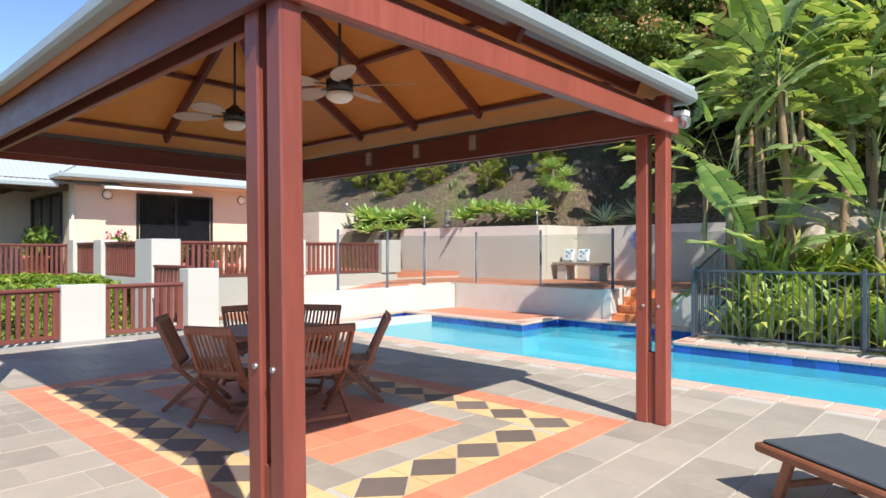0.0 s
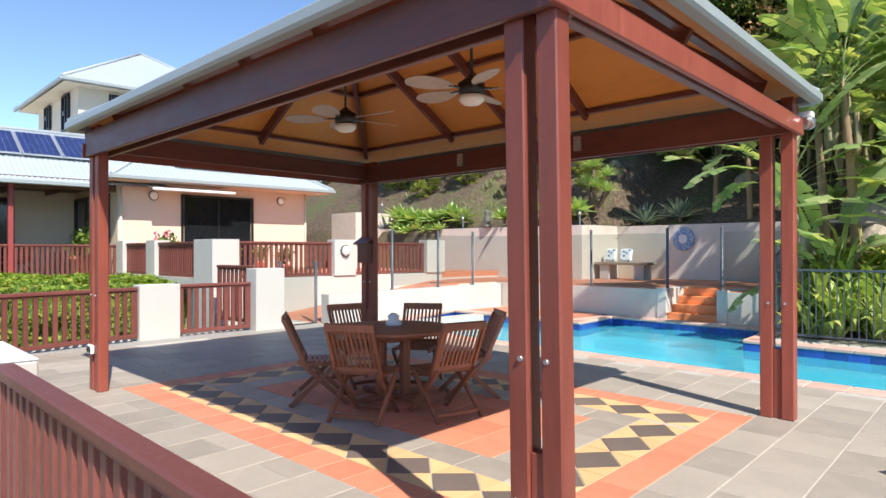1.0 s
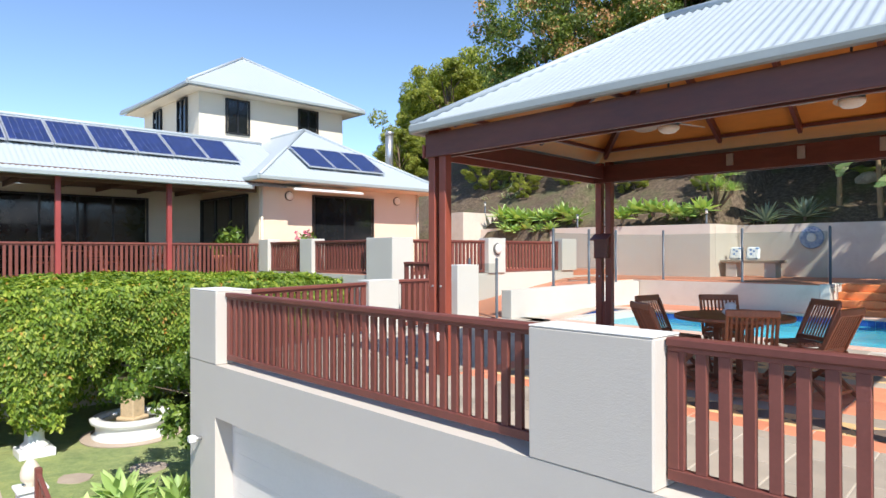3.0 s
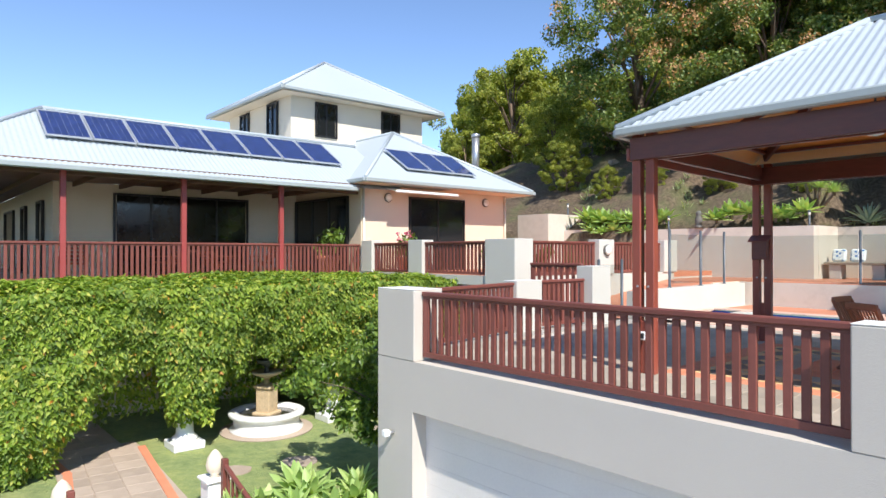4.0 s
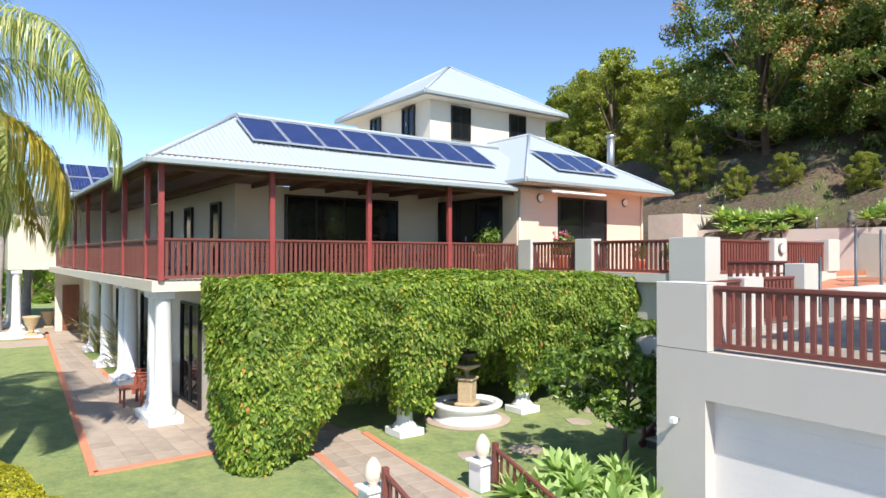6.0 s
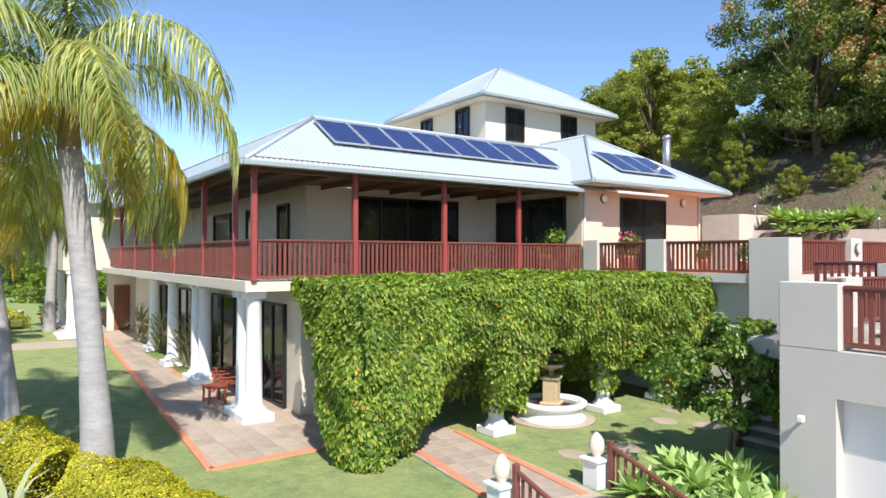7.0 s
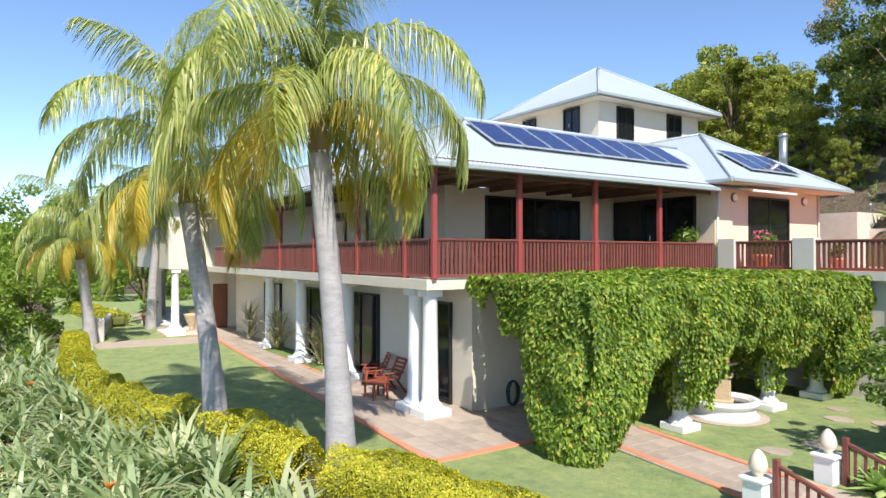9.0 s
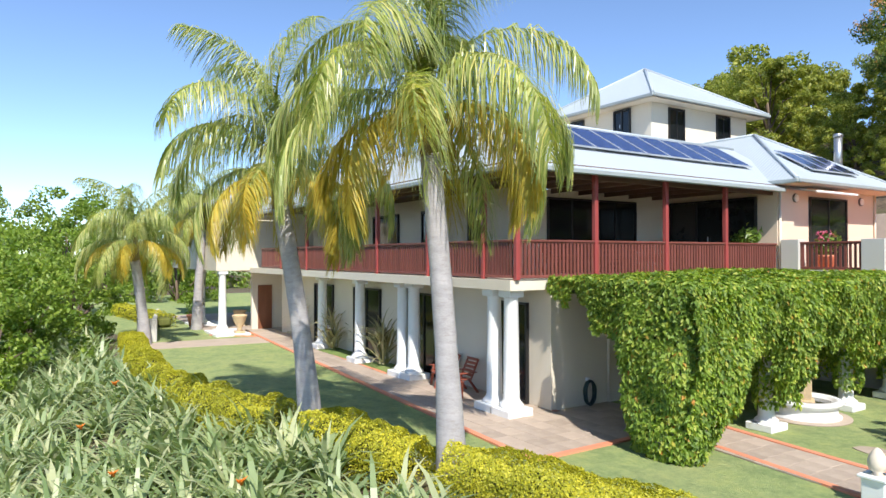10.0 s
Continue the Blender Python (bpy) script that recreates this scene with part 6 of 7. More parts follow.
def fan(m, turn):
    t = thing("ceiling_fan", m, "dark ceiling fan with oval woven blades and a round lamp", "ceiling fan", "pavilion ceiling fans")
    part("downrod", tube(bmesh.new(), [(0, 0, 0.25), (0, 0, 1.35)], [0.014, 0.014], 8), M["black_metal"], t)
    part("motor", lathe(bmesh.new(), [(0.05, 0.09), (0.115, 0.1), (0.12, 0.2), (0.07, 0.23), (0.03, 0.27)], 24), M["black_metal"], t)
    part("lamp", lathe(bmesh.new(), [(0.02, 0.0), (0.075, 0.012), (0.115, 0.045), (0.12, 0.085)], 24), M["fan_glass"], t, "frosted glass lamp bowl")
    for k in range(5):
        mm = pose(0, 0, 0.15, 0, 0, turn + 72 * k)
        bk = part("bracket", box(bmesh.new(), 0.1, 0.24, -0.02, 0.02, -0.006, 0.006, 0.002), M["black_metal"], t, "", mm)
        bm = bmesh.new()
        n = 20
        lo, hi = [], []
        for i in range(n):
            a = 2 * math.pi * i / n
            w = 0.105 * (1 + 0.25 * math.cos(a))
            lo.append((0.42 + 0.24 * math.cos(a), w * math.sin(a)))
        prism(bm, lo, -0.004, 0.004)
        part("blade", bm, M["fan_blade"], bk, "", pose(0, 0, 0, 14, 0, 0))
    return t


fan(pose(-6.3, 3.24, 2.80), 10)
fan(pose(-4.44, 3.28, 2.80), 40)


def local_box(name, m, bm, mat, label, category, group=""):
    ob = new(name, mesh_of(name, bm, M[mat]))
    ob.matrix_basis = m
    return tagged(ob, label, category, group)


def outlet(m):
    t = thing("power_outlet", m, "white weatherproof double power outlet on the post", "power outlet", "post power outlets")
    part("housing", box(bmesh.new(), -0.07, 0.07, -0.04, 0.0, -0.05, 0.05, 0.01), M["cream_plastic"], t)
    for s in (-1, 1):
        part("socket", box(bmesh.new(), s * 0.033 - 0.022, s * 0.033 + 0.022, -0.047, -0.04, -0.03, 0.03, 0.003), M["black_plastic"], t)


outlet(at_pavilion(2.93, -2.012, 0.36))
outlet(at_pavilion(-2.96, -2.03, 0.45))
# closed birdhouse-like timber box, without any lamp in it
sp = thing("post_lantern", at_pavilion(-2.945, 1.91, 1.62), "dark wooden birdhouse-like box on the post", "box")
part("body", box(bmesh.new(), -0.12, 0.12, -0.09, 0.0, -0.3, 0.0, 0.01), M["beam_timber"], sp)
bm = bmesh.new()
slab(bm, [(-0.16, -0.14, 0.0), (0.16, -0.14, 0.0), (0.16, 0.02, 0.10), (-0.16, 0.02, 0.10)], 0.02)
part("roof", bm, M["beam_timber"], sp)
fl = thing("flood_light", at_pavilion(3.14, 2.12, 2.72), "small silver twin floodlight under the eave", "flood light")
for s in (-1, 1):
    bm = bmesh.new()
    lathe(bm, [(0.02, 0), (0.03, 0.03), (0.055, 0.09), (0.055, 0.1)], 14)
    part("lamp_head", bm, M["galv"], fl, "", pose(0.05, s * 0.06, -0.05, 120 * s, 40, 0))
part("bracket", box(bmesh.new(), -0.05, 0.06, -0.05, 0.05, -0.03, 0.02, 0.005), M["cream_plastic"], fl)
for u in (-1.0, 0.0, 1.0):
    for v in (-1.85, 1.85):
        local_box("joist_hanger", at_pavilion(u * 0.9, v, 2.69), box(bmesh.new(), -0.045, 0.045, -0.02, 0.02, -0.08, 0.08, 0.004), "galv", "small galvanised rafter bracket on the beam", "bracket", "rafter brackets")

# sun lounger
lo = thing("sun_lounger", pose(-0.70, 4.22, 0, 0, 0, -30), "teak sun lounger with a dark sling top", "sun lounger")
part("frame", box(bmesh.new(), -0.5, 1.4, -0.34, 0.34, 0.27, 0.325, 0.012), M["teak"], lo)
part("sling", box(bmesh.new(), -0.47, 1.37, -0.30, 0.30, 0.327, 0.345, 0.008), M["dark_mesh"], lo, "dark blue-grey sling fabric")
for x in (-0.3, 1.15):
    for s in (-1, 1):
        part("leg", bar(bmesh.new(), (x - 0.06, s * 0.29, 0.0), (x + 0.05, s * 0.29, 0.29), 0.05, 0.06, 0.008), M["teak"], lo)
    part("stretcher", bar(bmesh.new(), (x, -0.29, 0.12), (x, 0.29, 0.12), 0.03, 0.04, 0.005), M["teak"], lo)

# ---- pool surroundings ----
def glass_fence(points, z0, top, label):
    """Frameless glass panels between round-topped dark posts."""
    t = thing("glass_fence", pose(points[0][0], points[0][1], z0), label, "glass fence")
    h = top - z0
    o = Vector((points[0][0], points[0][1], 0))
    post = mesh_of("post", lathe(bmesh.new(), [(0.055, 0), (0.055, 0.015), (0.032, 0.02), (0.032, h - 0.03), (0.02, h)], 12), M["dark_metal"])
    for x, y in points:
        part("post", post, None, t, "", pose(x - o.x, y - o.y, 0))
    for p, q in zip(points, points[1:]):
        a, b2 = Vector((*p, 0)) - o, Vector((*q, 0)) - o
        d = (b2 - a).normalized() * 0.05
        ob = part("pane", bar(bmesh.new(), a + d + Vector((0, 0, 0.08 + (h - 0.2) / 2)), b2 - d + Vector((0, 0, 0.08 + (h - 0.2) / 2)), 0.012, h - 0.2), M["glass"], t)
        ob.visible_shadow = False
    return t


glass_fence([(-12.12, 8.7), (-12.1, 10.15), (-12.1, 11.4), (-11.35, 12.55), (-9.25, 12.55), (-7.3, 12.55)], TER - 0.06, 2.0, "frameless glass pool fence with dark grey posts")
glass_fence([(-6.1, 12.55), (-4.85, 12.6)], TER, 2.0, "frameless glass pool fence with dark grey posts")
glass_fence([(-12.0, 5.72), (-12.0, 6.55)], -0.02, 1.3, "narrow glass gate with dark grey posts by the stair")


def bar_fence(points, label):
    """Metal pool fence: rails and thin uprights; points carry their base height."""
    t = thing("bar_fence", pose(*points[0]), label, "metal fence", "dark metal fences")
    o = Vector(points[0])
    for p, q in zip(points, points[1:]):
        p, q = Vector(p) - o, Vector(q) - o
        L = (q - p).length
        for z in (0.09, 1.17):
            part("rail", bar(bmesh.new(), p + Vector((0, 0, z)), q + Vector((0, 0, z)), 0.03, 0.035, 0.003), M["dark_metal"], t)
        n = int(L / 0.1)
        me = mesh_of("upright", box(bmesh.new(), -0.008, 0.008, -0.008, 0.008, 0.1, 1.155), M["dark_metal"])
        for i in range(n):
            part("upright", me, None, t, "", Matrix.Translation(p.lerp(q, (i + 0.5) / n)))
    me = mesh_of("post", box(bmesh.new(), -0.028, 0.028, -0.028, 0.028, 0, 1.24, 0.004), M["dark_metal"])
    for p in points:
        part("post", me, None, t, "", Matrix.Translation(Vector(p) - o))
    return t


bar_fence([(-4.72, 10.85, 0.0), (-2.2, 10.92, 0.0), (0.4, 11.0, 0.0), (3.2, 11.0, 0.0)], "dark grey tubular pool fence in front of the garden")
bar_fence([(-4.72, 10.95, 0.0), (-4.78, 12.75, 0.62)], "dark grey tubular fence climbing the terrace edge")

be = thing("terrace_bench", pose(-10.3, 15.9, TER), "rendered bench seat with a timber top", "bench")
part("seat_top", box(bmesh.new(), -0.85, 0.85, -0.28, 0.28, 0.42, 0.5, 0.012), surface("weathered_bench_top", (0.34, 0.27, 0.20), 0.8, var=0.15, scale=3, fine=30, bump=0.3), be)
for x in (-0.55, 0.55):
    part("support", box(bmesh.new(), x - 0.16, x + 0.16, -0.22, 0.22, 0, 0.42, 0.012), M["render_white"], be)


def checks(name, cols, scale):
    m, nt, b = nodes_of(name)
    tc = nt.nodes.new("ShaderNodeTexCoord")
    vo = nt.nodes.new("ShaderNodeTexVoronoi")
    vo.inputs["Scale"].default_value = scale
    nt.links.new(tc.outputs["Object"], vo.inputs["Vector"])
    nt.links.new(ramp_node(nt, vo.outputs["Distance"], [(0.2, cols[0]), (0.42, cols[1]), (0.6, cols[2])]).outputs[0], b.inputs["Base Color"])
    b.inputs["Roughness"].default_value = 0.85
    return m


M["cushion"] = checks("blue_leaf_print_cloth", ((0.06, 0.17, 0.42), (0.75, 0.77, 0.74), (0.8, 0.8, 0.78)), 9)
M["mosaic"] = checks("blue_mosaic", ((0.12, 0.18, 0.34), (0.22, 0.30, 0.46), (0.36, 0.42, 0.52)), 14)
for x in (-10.85, -10.35):
    bm = bmesh.new()
    box(bm, -0.2, 0.2, -0.06, 0.06, 0, 0.4, 0.055)
    ob = local_box("cushion", pose(x, 16.0, TER + 0.5, -14, 0, rng.uniform(-8, 8)), bm, "cushion", "white cushion with blue leaf print on the bench", "cushion", "bench cushions")
wo = thing("wall_ornament", pose(-9.05, 16.97, 1.82, 90, 0, 0), "round blue and white mosaic disc on the wall", "wall ornament")
part("disc", lathe(bmesh.new(), [(0.31, 0), (0.33, 0.015), (0.31, 0.03)], 32), M["mosaic"], wo)
part("rim", lathe(bmesh.new(), [(0.12, 0.03), (0.13, 0.04), (0.11, 0.045)], 24), M["cap_white"], wo)
for x, y, z in ((-15.6, 14.63, 2.24), (-11.37, 15.2, 2.25), (-19.88, 14.6, 2.91)):
    t = thing("bollard_light", pose(x, y, z), "small dark bollard garden light on the wall", "garden light", "wall bollard lights")
    part("stem", lathe(bmesh.new(), [(0.045, 0), (0.03, 0.03), (0.03, 0.3)], 12), M["dark_metal"], t)
    part("lens", lathe(bmesh.new(), [(0.036, 0.3), (0.036, 0.4)], 12), M["fan_glass"], t)
    part("hood", lathe(bmesh.new(), [(0.055, 0.4), (0.05, 0.44), (0.02, 0.46)], 12), M["dark_metal"], t)
bm = bmesh.new()
lathe(bm, [(0.12, 0), (0.12, 0.08), (0.09, 0.1), (0.11, 0.2), (0.12, 0.3), (0.07, 0.38), (0.09, 0.44), (0.10, 0.5), (0.06, 0.56), (0.02, 0.58)], 16)
local_box("statue", pose(-14.55, 14.68, 2.24), bm, "dark_stone", "small weathered grey garden statue on the wall", "statue")

# ---- garden ----
f = thing("fountain", pose(-17.05, 0.72, LAWN), "tiered sandstone fountain in a round white basin", "fountain")
part("basin", lathe(bmesh.new(), [(0.76, 0.0), (0.78, 0.06), (0.70, 0.1), (0.70, 0.28), (0.79, 0.33), (0.81, 0.40), (0.76, 0.43), (0.63, 0.43), (0.61, 0.30), (0.1, 0.28)], 40), M["white_paint"], f, "white painted round basin")
part("basin_water", lathe(bmesh.new(), [(0.606, 0.30), (0.612, 0.345)], 36), surface("dark_still_water", (0.05, 0.05, 0.04), 0.08, var=0.2, scale=3, fine=20, bump=0.02), f, "dark still water")
pd = part("pedestal", box(bmesh.new(), -0.17, 0.17, -0.17, 0.17, 0.29, 0.92, 0.02, 30), M["sandstone"], f)
part("pedestal_base", box(bmesh.new(), -0.23, 0.23, -0.23, 0.23, 0.28, 0.40, 0.025, 30), M["sandstone"], pd)
part("pedestal_cap", box(bmesh.new(), -0.21, 0.21, -0.21, 0.21, 0.90, 0.97, 0.02, 30), M["sandstone"], pd)
part("lower_bowl", lathe(bmesh.new(), [(0.06, 0.97), (0.05, 1.08), (0.10, 1.13), (0.30, 1.21), (0.33, 1.27), (0.28, 1.27), (0.05, 1.2)], 28), M["sandstone"], f)
part("upper_stem", lathe(bmesh.new(), [(0.06, 1.2), (0.045, 1.33), (0.07, 1.38), (0.21, 1.46), (0.23, 1.52), (0.19, 1.52), (0.05, 1.5), (0.04, 1.62), (0.07, 1.68), (0.02, 1.76)], 24), M["dark_stone"], f)
bm = bmesh.new()
lathe(bm, [(0.98, 0.0), (0.98, 0.03)], 40, (-17.05, 0.72, LAWN))
structure("fountain_paving", bm, M["brown_path"], "round stone paving under the fountain", "paving")
for x, y, r in ((-14.6, 0.2, 0.36), (-15.4, 2.6, 0.32), (-14.6, 3.0, 0.34), (-13.9, 3.2, 0.34), (-15.9, 3.6, 0.3), (-14.9, -0.9, 0.3)):
    bm = bmesh.new()
    n = 9
    prism(bm, [(r * rng.uniform(0.8, 1.1) * math.cos(2 * math.pi * i / n), r * rng.uniform(0.7, 1.0) * math.sin(2 * math.pi * i / n)) for i in range(n)], -0.03, 0.015)
    local_box("stepping_stone", pose(x, y, LAWN), bm, "brown_path", "flat brown stepping stone set in the lawn", "stepping stone", "stepping stones")

tree("citrus_tree", pose(-12.75, 0.75, LAWN), 2.6, 1.35, 9500, 0.10, "citrus", "small dark green citrus tree with a thin trunk", 14, 0.05, 0.40, 0.8, "garden trees")

gs2 = thing("garden_stair", pose(-12.6, 2.2, LAWN), "dark timber garden stair up to the deck", "stair")
for i in range(13):
    part("tread", box(bmesh.new(), -0.75, 0.75, i * 0.26, i * 0.26 + 0.28, (i + 1) * 0.17 - 0.04, (i + 1) * 0.17, 0.006), M["brown_path"], gs2)
    part("riser", box(bmesh.new(), -0.74, 0.74, i * 0.26 + 0.02, i * 0.26 + 0.05, i * 0.17, (i + 1) * 0.17 - 0.041), M["dark_stone"], gs2)
for s in (-1, 1):
    part("stringer", bar(bmesh.new(), (s * 0.77, -0.1, 0.0), (s * 0.77, 3.4, 2.25), 0.05, 0.25, 0.006), M["red_rail"], gs2)
    part("handrail", bar(bmesh.new(), (s * 0.77, -0.05, 0.95), (s * 0.77, 1.8, 2.14), 0.06, 0.06, 0.01), M["red_rail"], gs2)
    for i in range(3):
        part("newel", box(bmesh.new(), s * 0.77 - 0.03, s * 0.77 + 0.03, i * 0.82 - 0.03, i * 0.82 + 0.03, i * 0.53, 0.97 + i * 0.53, 0.005), M["red_rail"], gs2)
bm = bmesh.new()
box(bm, -13.4, -12.06, 5.6, 6.6, -0.2, -0.02)
structure("landing", bm, M["slate_rest"], "grey paved landing at the head of the stair", "landing")

for y in (-3.82, -1.8):
    t = thing("finial_post", pose(-13.5, y, -3.1), "white gate post with an acorn finial", "gate post", "acorn gate posts")
    part("shaft", box(bmesh.new(), -0.16, 0.16, -0.16, 0.16, 0.0, 1.125, 0.012), M["white_paint"], t)
    cp = part("cap", box(bmesh.new(), -0.2, 0.2, -0.2, 0.2, 1.12, 1.17, 0.012), M["white_paint"], t)
    part("finial", lathe(bmesh.new(), [(0.09, 1.17), (0.06, 1.2), (0.12, 1.26), (0.135, 1.34), (0.11, 1.45), (0.05, 1.54), (0.01, 1.57)], 20), surface("cream_acorn", (0.70, 0.60, 0.47), 0.7, var=0.06, scale=6, fine=40, bump=0.15), cp, "cream acorn finial")
    rr = thing("stair_rail", pose(-13.25, y + 0.05, -3.1), "red-brown sloping timber stair rail", "handrail", "stair rails")
    part("newel", box(bmesh.new(), -0.045, 0.045, -0.045, 0.045, 0.4, 1.48, 0.01), M["red_rail"], rr)
    part("handrail", bar(bmesh.new(), (0.03, 0, 1.38), (1.9, 0, 0.78), 0.06, 0.06, 0.01), M["red_rail"], rr)
    part("bottom_rail", bar(bmesh.new(), (0.03, 0, 0.75), (1.9, 0, 0.15), 0.04, 0.05, 0.006), M["red_rail"], rr)
    for i in range(12):
        part("baluster", box(bmesh.new(), 0.12 + i * 0.15, 0.16 + i * 0.15, -0.015, 0.015, 0.72 - i * 0.048, 1.34 - i * 0.048), M["red_rail"], rr)
# garden tap on the garage wall; it gives no light
tp = thing("wall_tap", pose(-10.9, WALL_Y, -0.98), "small chrome tap with a white head on the garage wall", "wall light")
part("body", tube(bmesh.new(), [(0, 0, 0), (0, -0.1, 0.0)], [0.025, 0.025], 10), M["galv"], tp)
part("head", box(bmesh.new(), -0.045, 0.045, -0.17, -0.08, -0.04, 0.05, 0.012), M["cream_plastic"], tp)

# ---- house fittings ----
for y, z in ((6.28, 3.15), (10.5, 3.2)):
    t = thing("wall_light", pose(-20.3, y, z, 0, 90, 0), "round white bulkhead wall light", "wall light", "bulkhead lights")
    part("rim", lathe(bmesh.new(), [(0.14, 0), (0.15, 0.03), (0.13, 0.06)], 24), M["dark_stone"], t)
    part("lens", lathe(bmesh.new(), [(0.125, 0.06), (0.11, 0.09), (0.05, 0.105)], 24), M["fan_glass"], t)
t = thing("wall_light", pose(-13.85, 8.6, 1.5, 0, 90, 0), "round white bulkhead light on the pillar", "wall light", "bulkhead lights")
part("rim", lathe(bmesh.new(), [(0.14, 0), (0.15, 0.03), (0.13, 0.06)], 24), M["dark_stone"], t)
part("lens", lathe(bmesh.new(), [(0.125, 0.06), (0.11, 0.09), (0.05, 0.105)], 24), M["fan_glass"], t)
fl = thing("chimney_flue", pose(-21.25, 10.95, 4.3), "galvanised round chimney flue with a cowl", "flue")
part("pipe", lathe(bmesh.new(), [(0.14, 0), (0.14, 1.42)], 20), M["galv"], fl)
part("cowl", lathe(bmesh.new(), [(0.165, 1.40), (0.165, 1.5), (0.1, 1.54)], 20), M["galv"], fl)
aw = thing("awning", pose(-20.12, 6.0, 3.42), "rolled pale retractable awning under the eave", "awning")
part("cassette", box(bmesh.new(), 0, 0.7, 0, 2.4, -0.025, 0.025, 0.02), M["cream_plastic"], aw, "", pose(0, 0, 0, 0, 10, 0))
part("front_bar", box(bmesh.new(), 0.64, 0.72, -0.05, 2.45, -0.18, -0.10, 0.02), M["cream_plastic"], aw)
for x, y, z0, z1 in ((-20.25, 5.36, LAWN, 3.5), (-20.25, 11.46, HT, 3.5), (-20.48, -2.0, LAWN, 0.5)):
    local_box("downpipe", pose(x, y, 0), tube(bmesh.new(), [(0, 0, z0), (0, 0, z1)], [0.04, 0.04], 12), "house_cream", "cream painted downpipe on the house wall", "downpipe", "downpipes")
hz = thing("hose_reel", pose(-20.47, -2.78, -2.05, 0, 90, 0), "dark green coiled garden hose on a wall hook", "garden hose")
bm = bmesh.new()
pts = [(0.30 * math.cos(a * 0.35) * (1 + 0.03 * math.sin(a)), 0.17 * math.sin(a * 0.35) * (1 + 0.04 * math.cos(a * 2)), 0.03 + 0.002 * a) for a in range(72)]
tube(bm, pts, [0.016] * 72, 6)
part("coil", bm, surface("dark_green_hose", (0.02, 0.05, 0.045), 0.4, var=0.2, scale=5, fine=40, bump=0.05), hz)
part("hook", box(bmesh.new(), -0.36, -0.2, -0.06, 0.06, 0, 0.06, 0.01), M["cream_plastic"], hz)


def garden_chair(m):
    t = thing("garden_armchair", m, "red timber slatted garden armchair", "armchair", "verandah garden chairs")
    for s in (-1, 1):
        part("leg", bar(bmesh.new(), (s * 0.28, 0.28, 0), (s * 0.28, 0.2, 0.56), 0.05, 0.06, 0.006), M["wood_red"], t)
        part("back_leg", bar(bmesh.new(), (s * 0.28, -0.42, 0), (s * 0.28, -0.1, 0.42), 0.05, 0.06, 0.006), M["wood_red"], t)
        part("armrest", box(bmesh.new(), s * 0.3 - 0.05, s * 0.3 + 0.05, -0.35, 0.33, 0.56, 0.585, 0.008), M["wood_red"], t)
        part("back_stile", bar(bmesh.new(), (s * 0.24, -0.2, 0.36), (s * 0.24, -0.46, 0.9), 0.04, 0.05, 0.006), M["wood_red"], t)
    for i in range(6):
        part("seat_slat", box(bmesh.new(), -0.27, 0.27, -0.2 + i * 0.085, -0.13 + i * 0.085, 0.37 + i * 0.008, 0.395 + i * 0.008, 0.005), M["wood_red"], t)
    for i in range(5):
        z = 0.45 + i * 0.1
        part("back_slat", box(bmesh.new(), -0.24, 0.24, -0.245 - 0.048 * i, -0.22 - 0.048 * i, z, z + 0.075, 0.005), M["wood_red"], t)
    return t


M["wood_red"] = surface("red_stained_garden_timber", (0.30, 0.075, 0.04), 0.5, var=0.2, scale=3, fine=40, bump=0.15, random_by="object", rand=0.15)
garden_chair(pose(-23.4, -4.6, LAWN + 0.02, 0, 0, 180))
garden_chair(pose(-24.4, -4.5, LAWN + 0.02, 0, 0, 160))
t = thing("side_table", pose(-23.0, -5.15, LAWN + 0.02), "low red timber slatted side table", "side table")
for i in range(5):
    part("top_slat", box(bmesh.new(), -0.3, 0.3, -0.25 + i * 0.1, -0.16 + i * 0.1, 0.42, 0.445, 0.004), M["wood_red"], t)
for sx in (-1, 1):
    for sy in (-1, 1):
        part("leg", box(bmesh.new(), sx * 0.25 - 0.025, sx * 0.25 + 0.025, sy * 0.19 - 0.025, sy * 0.19 + 0.025, 0, 0.42, 0.004), M["wood_red"], t)
for x, y in ((-22.4, -2.0), (-22.3, 0.3), (-22.2, 1.6), (-22.6, 3.2)):
    garden_chair(pose(x, y, VF, 0, 0, rng.uniform(0, 360)))
vt = thing("verandah_table", pose(-22.6, 1.0, VF), "long brown timber table on the verandah", "table")
part("tabletop", box(bmesh.new(), -0.5, 0.5, -0.45, 0.45, 0.7, 0.74, 0.01), M["teak"], vt)
for sx in (-1, 1):
    for sy in (-1, 1):
        part("leg", box(bmesh.new(), sx * 0.43 - 0.03, sx * 0.43 + 0.03, sy * 0.38 - 0.03, sy * 0.38 + 0.03, 0, 0.7, 0.005), M["teak"], vt)


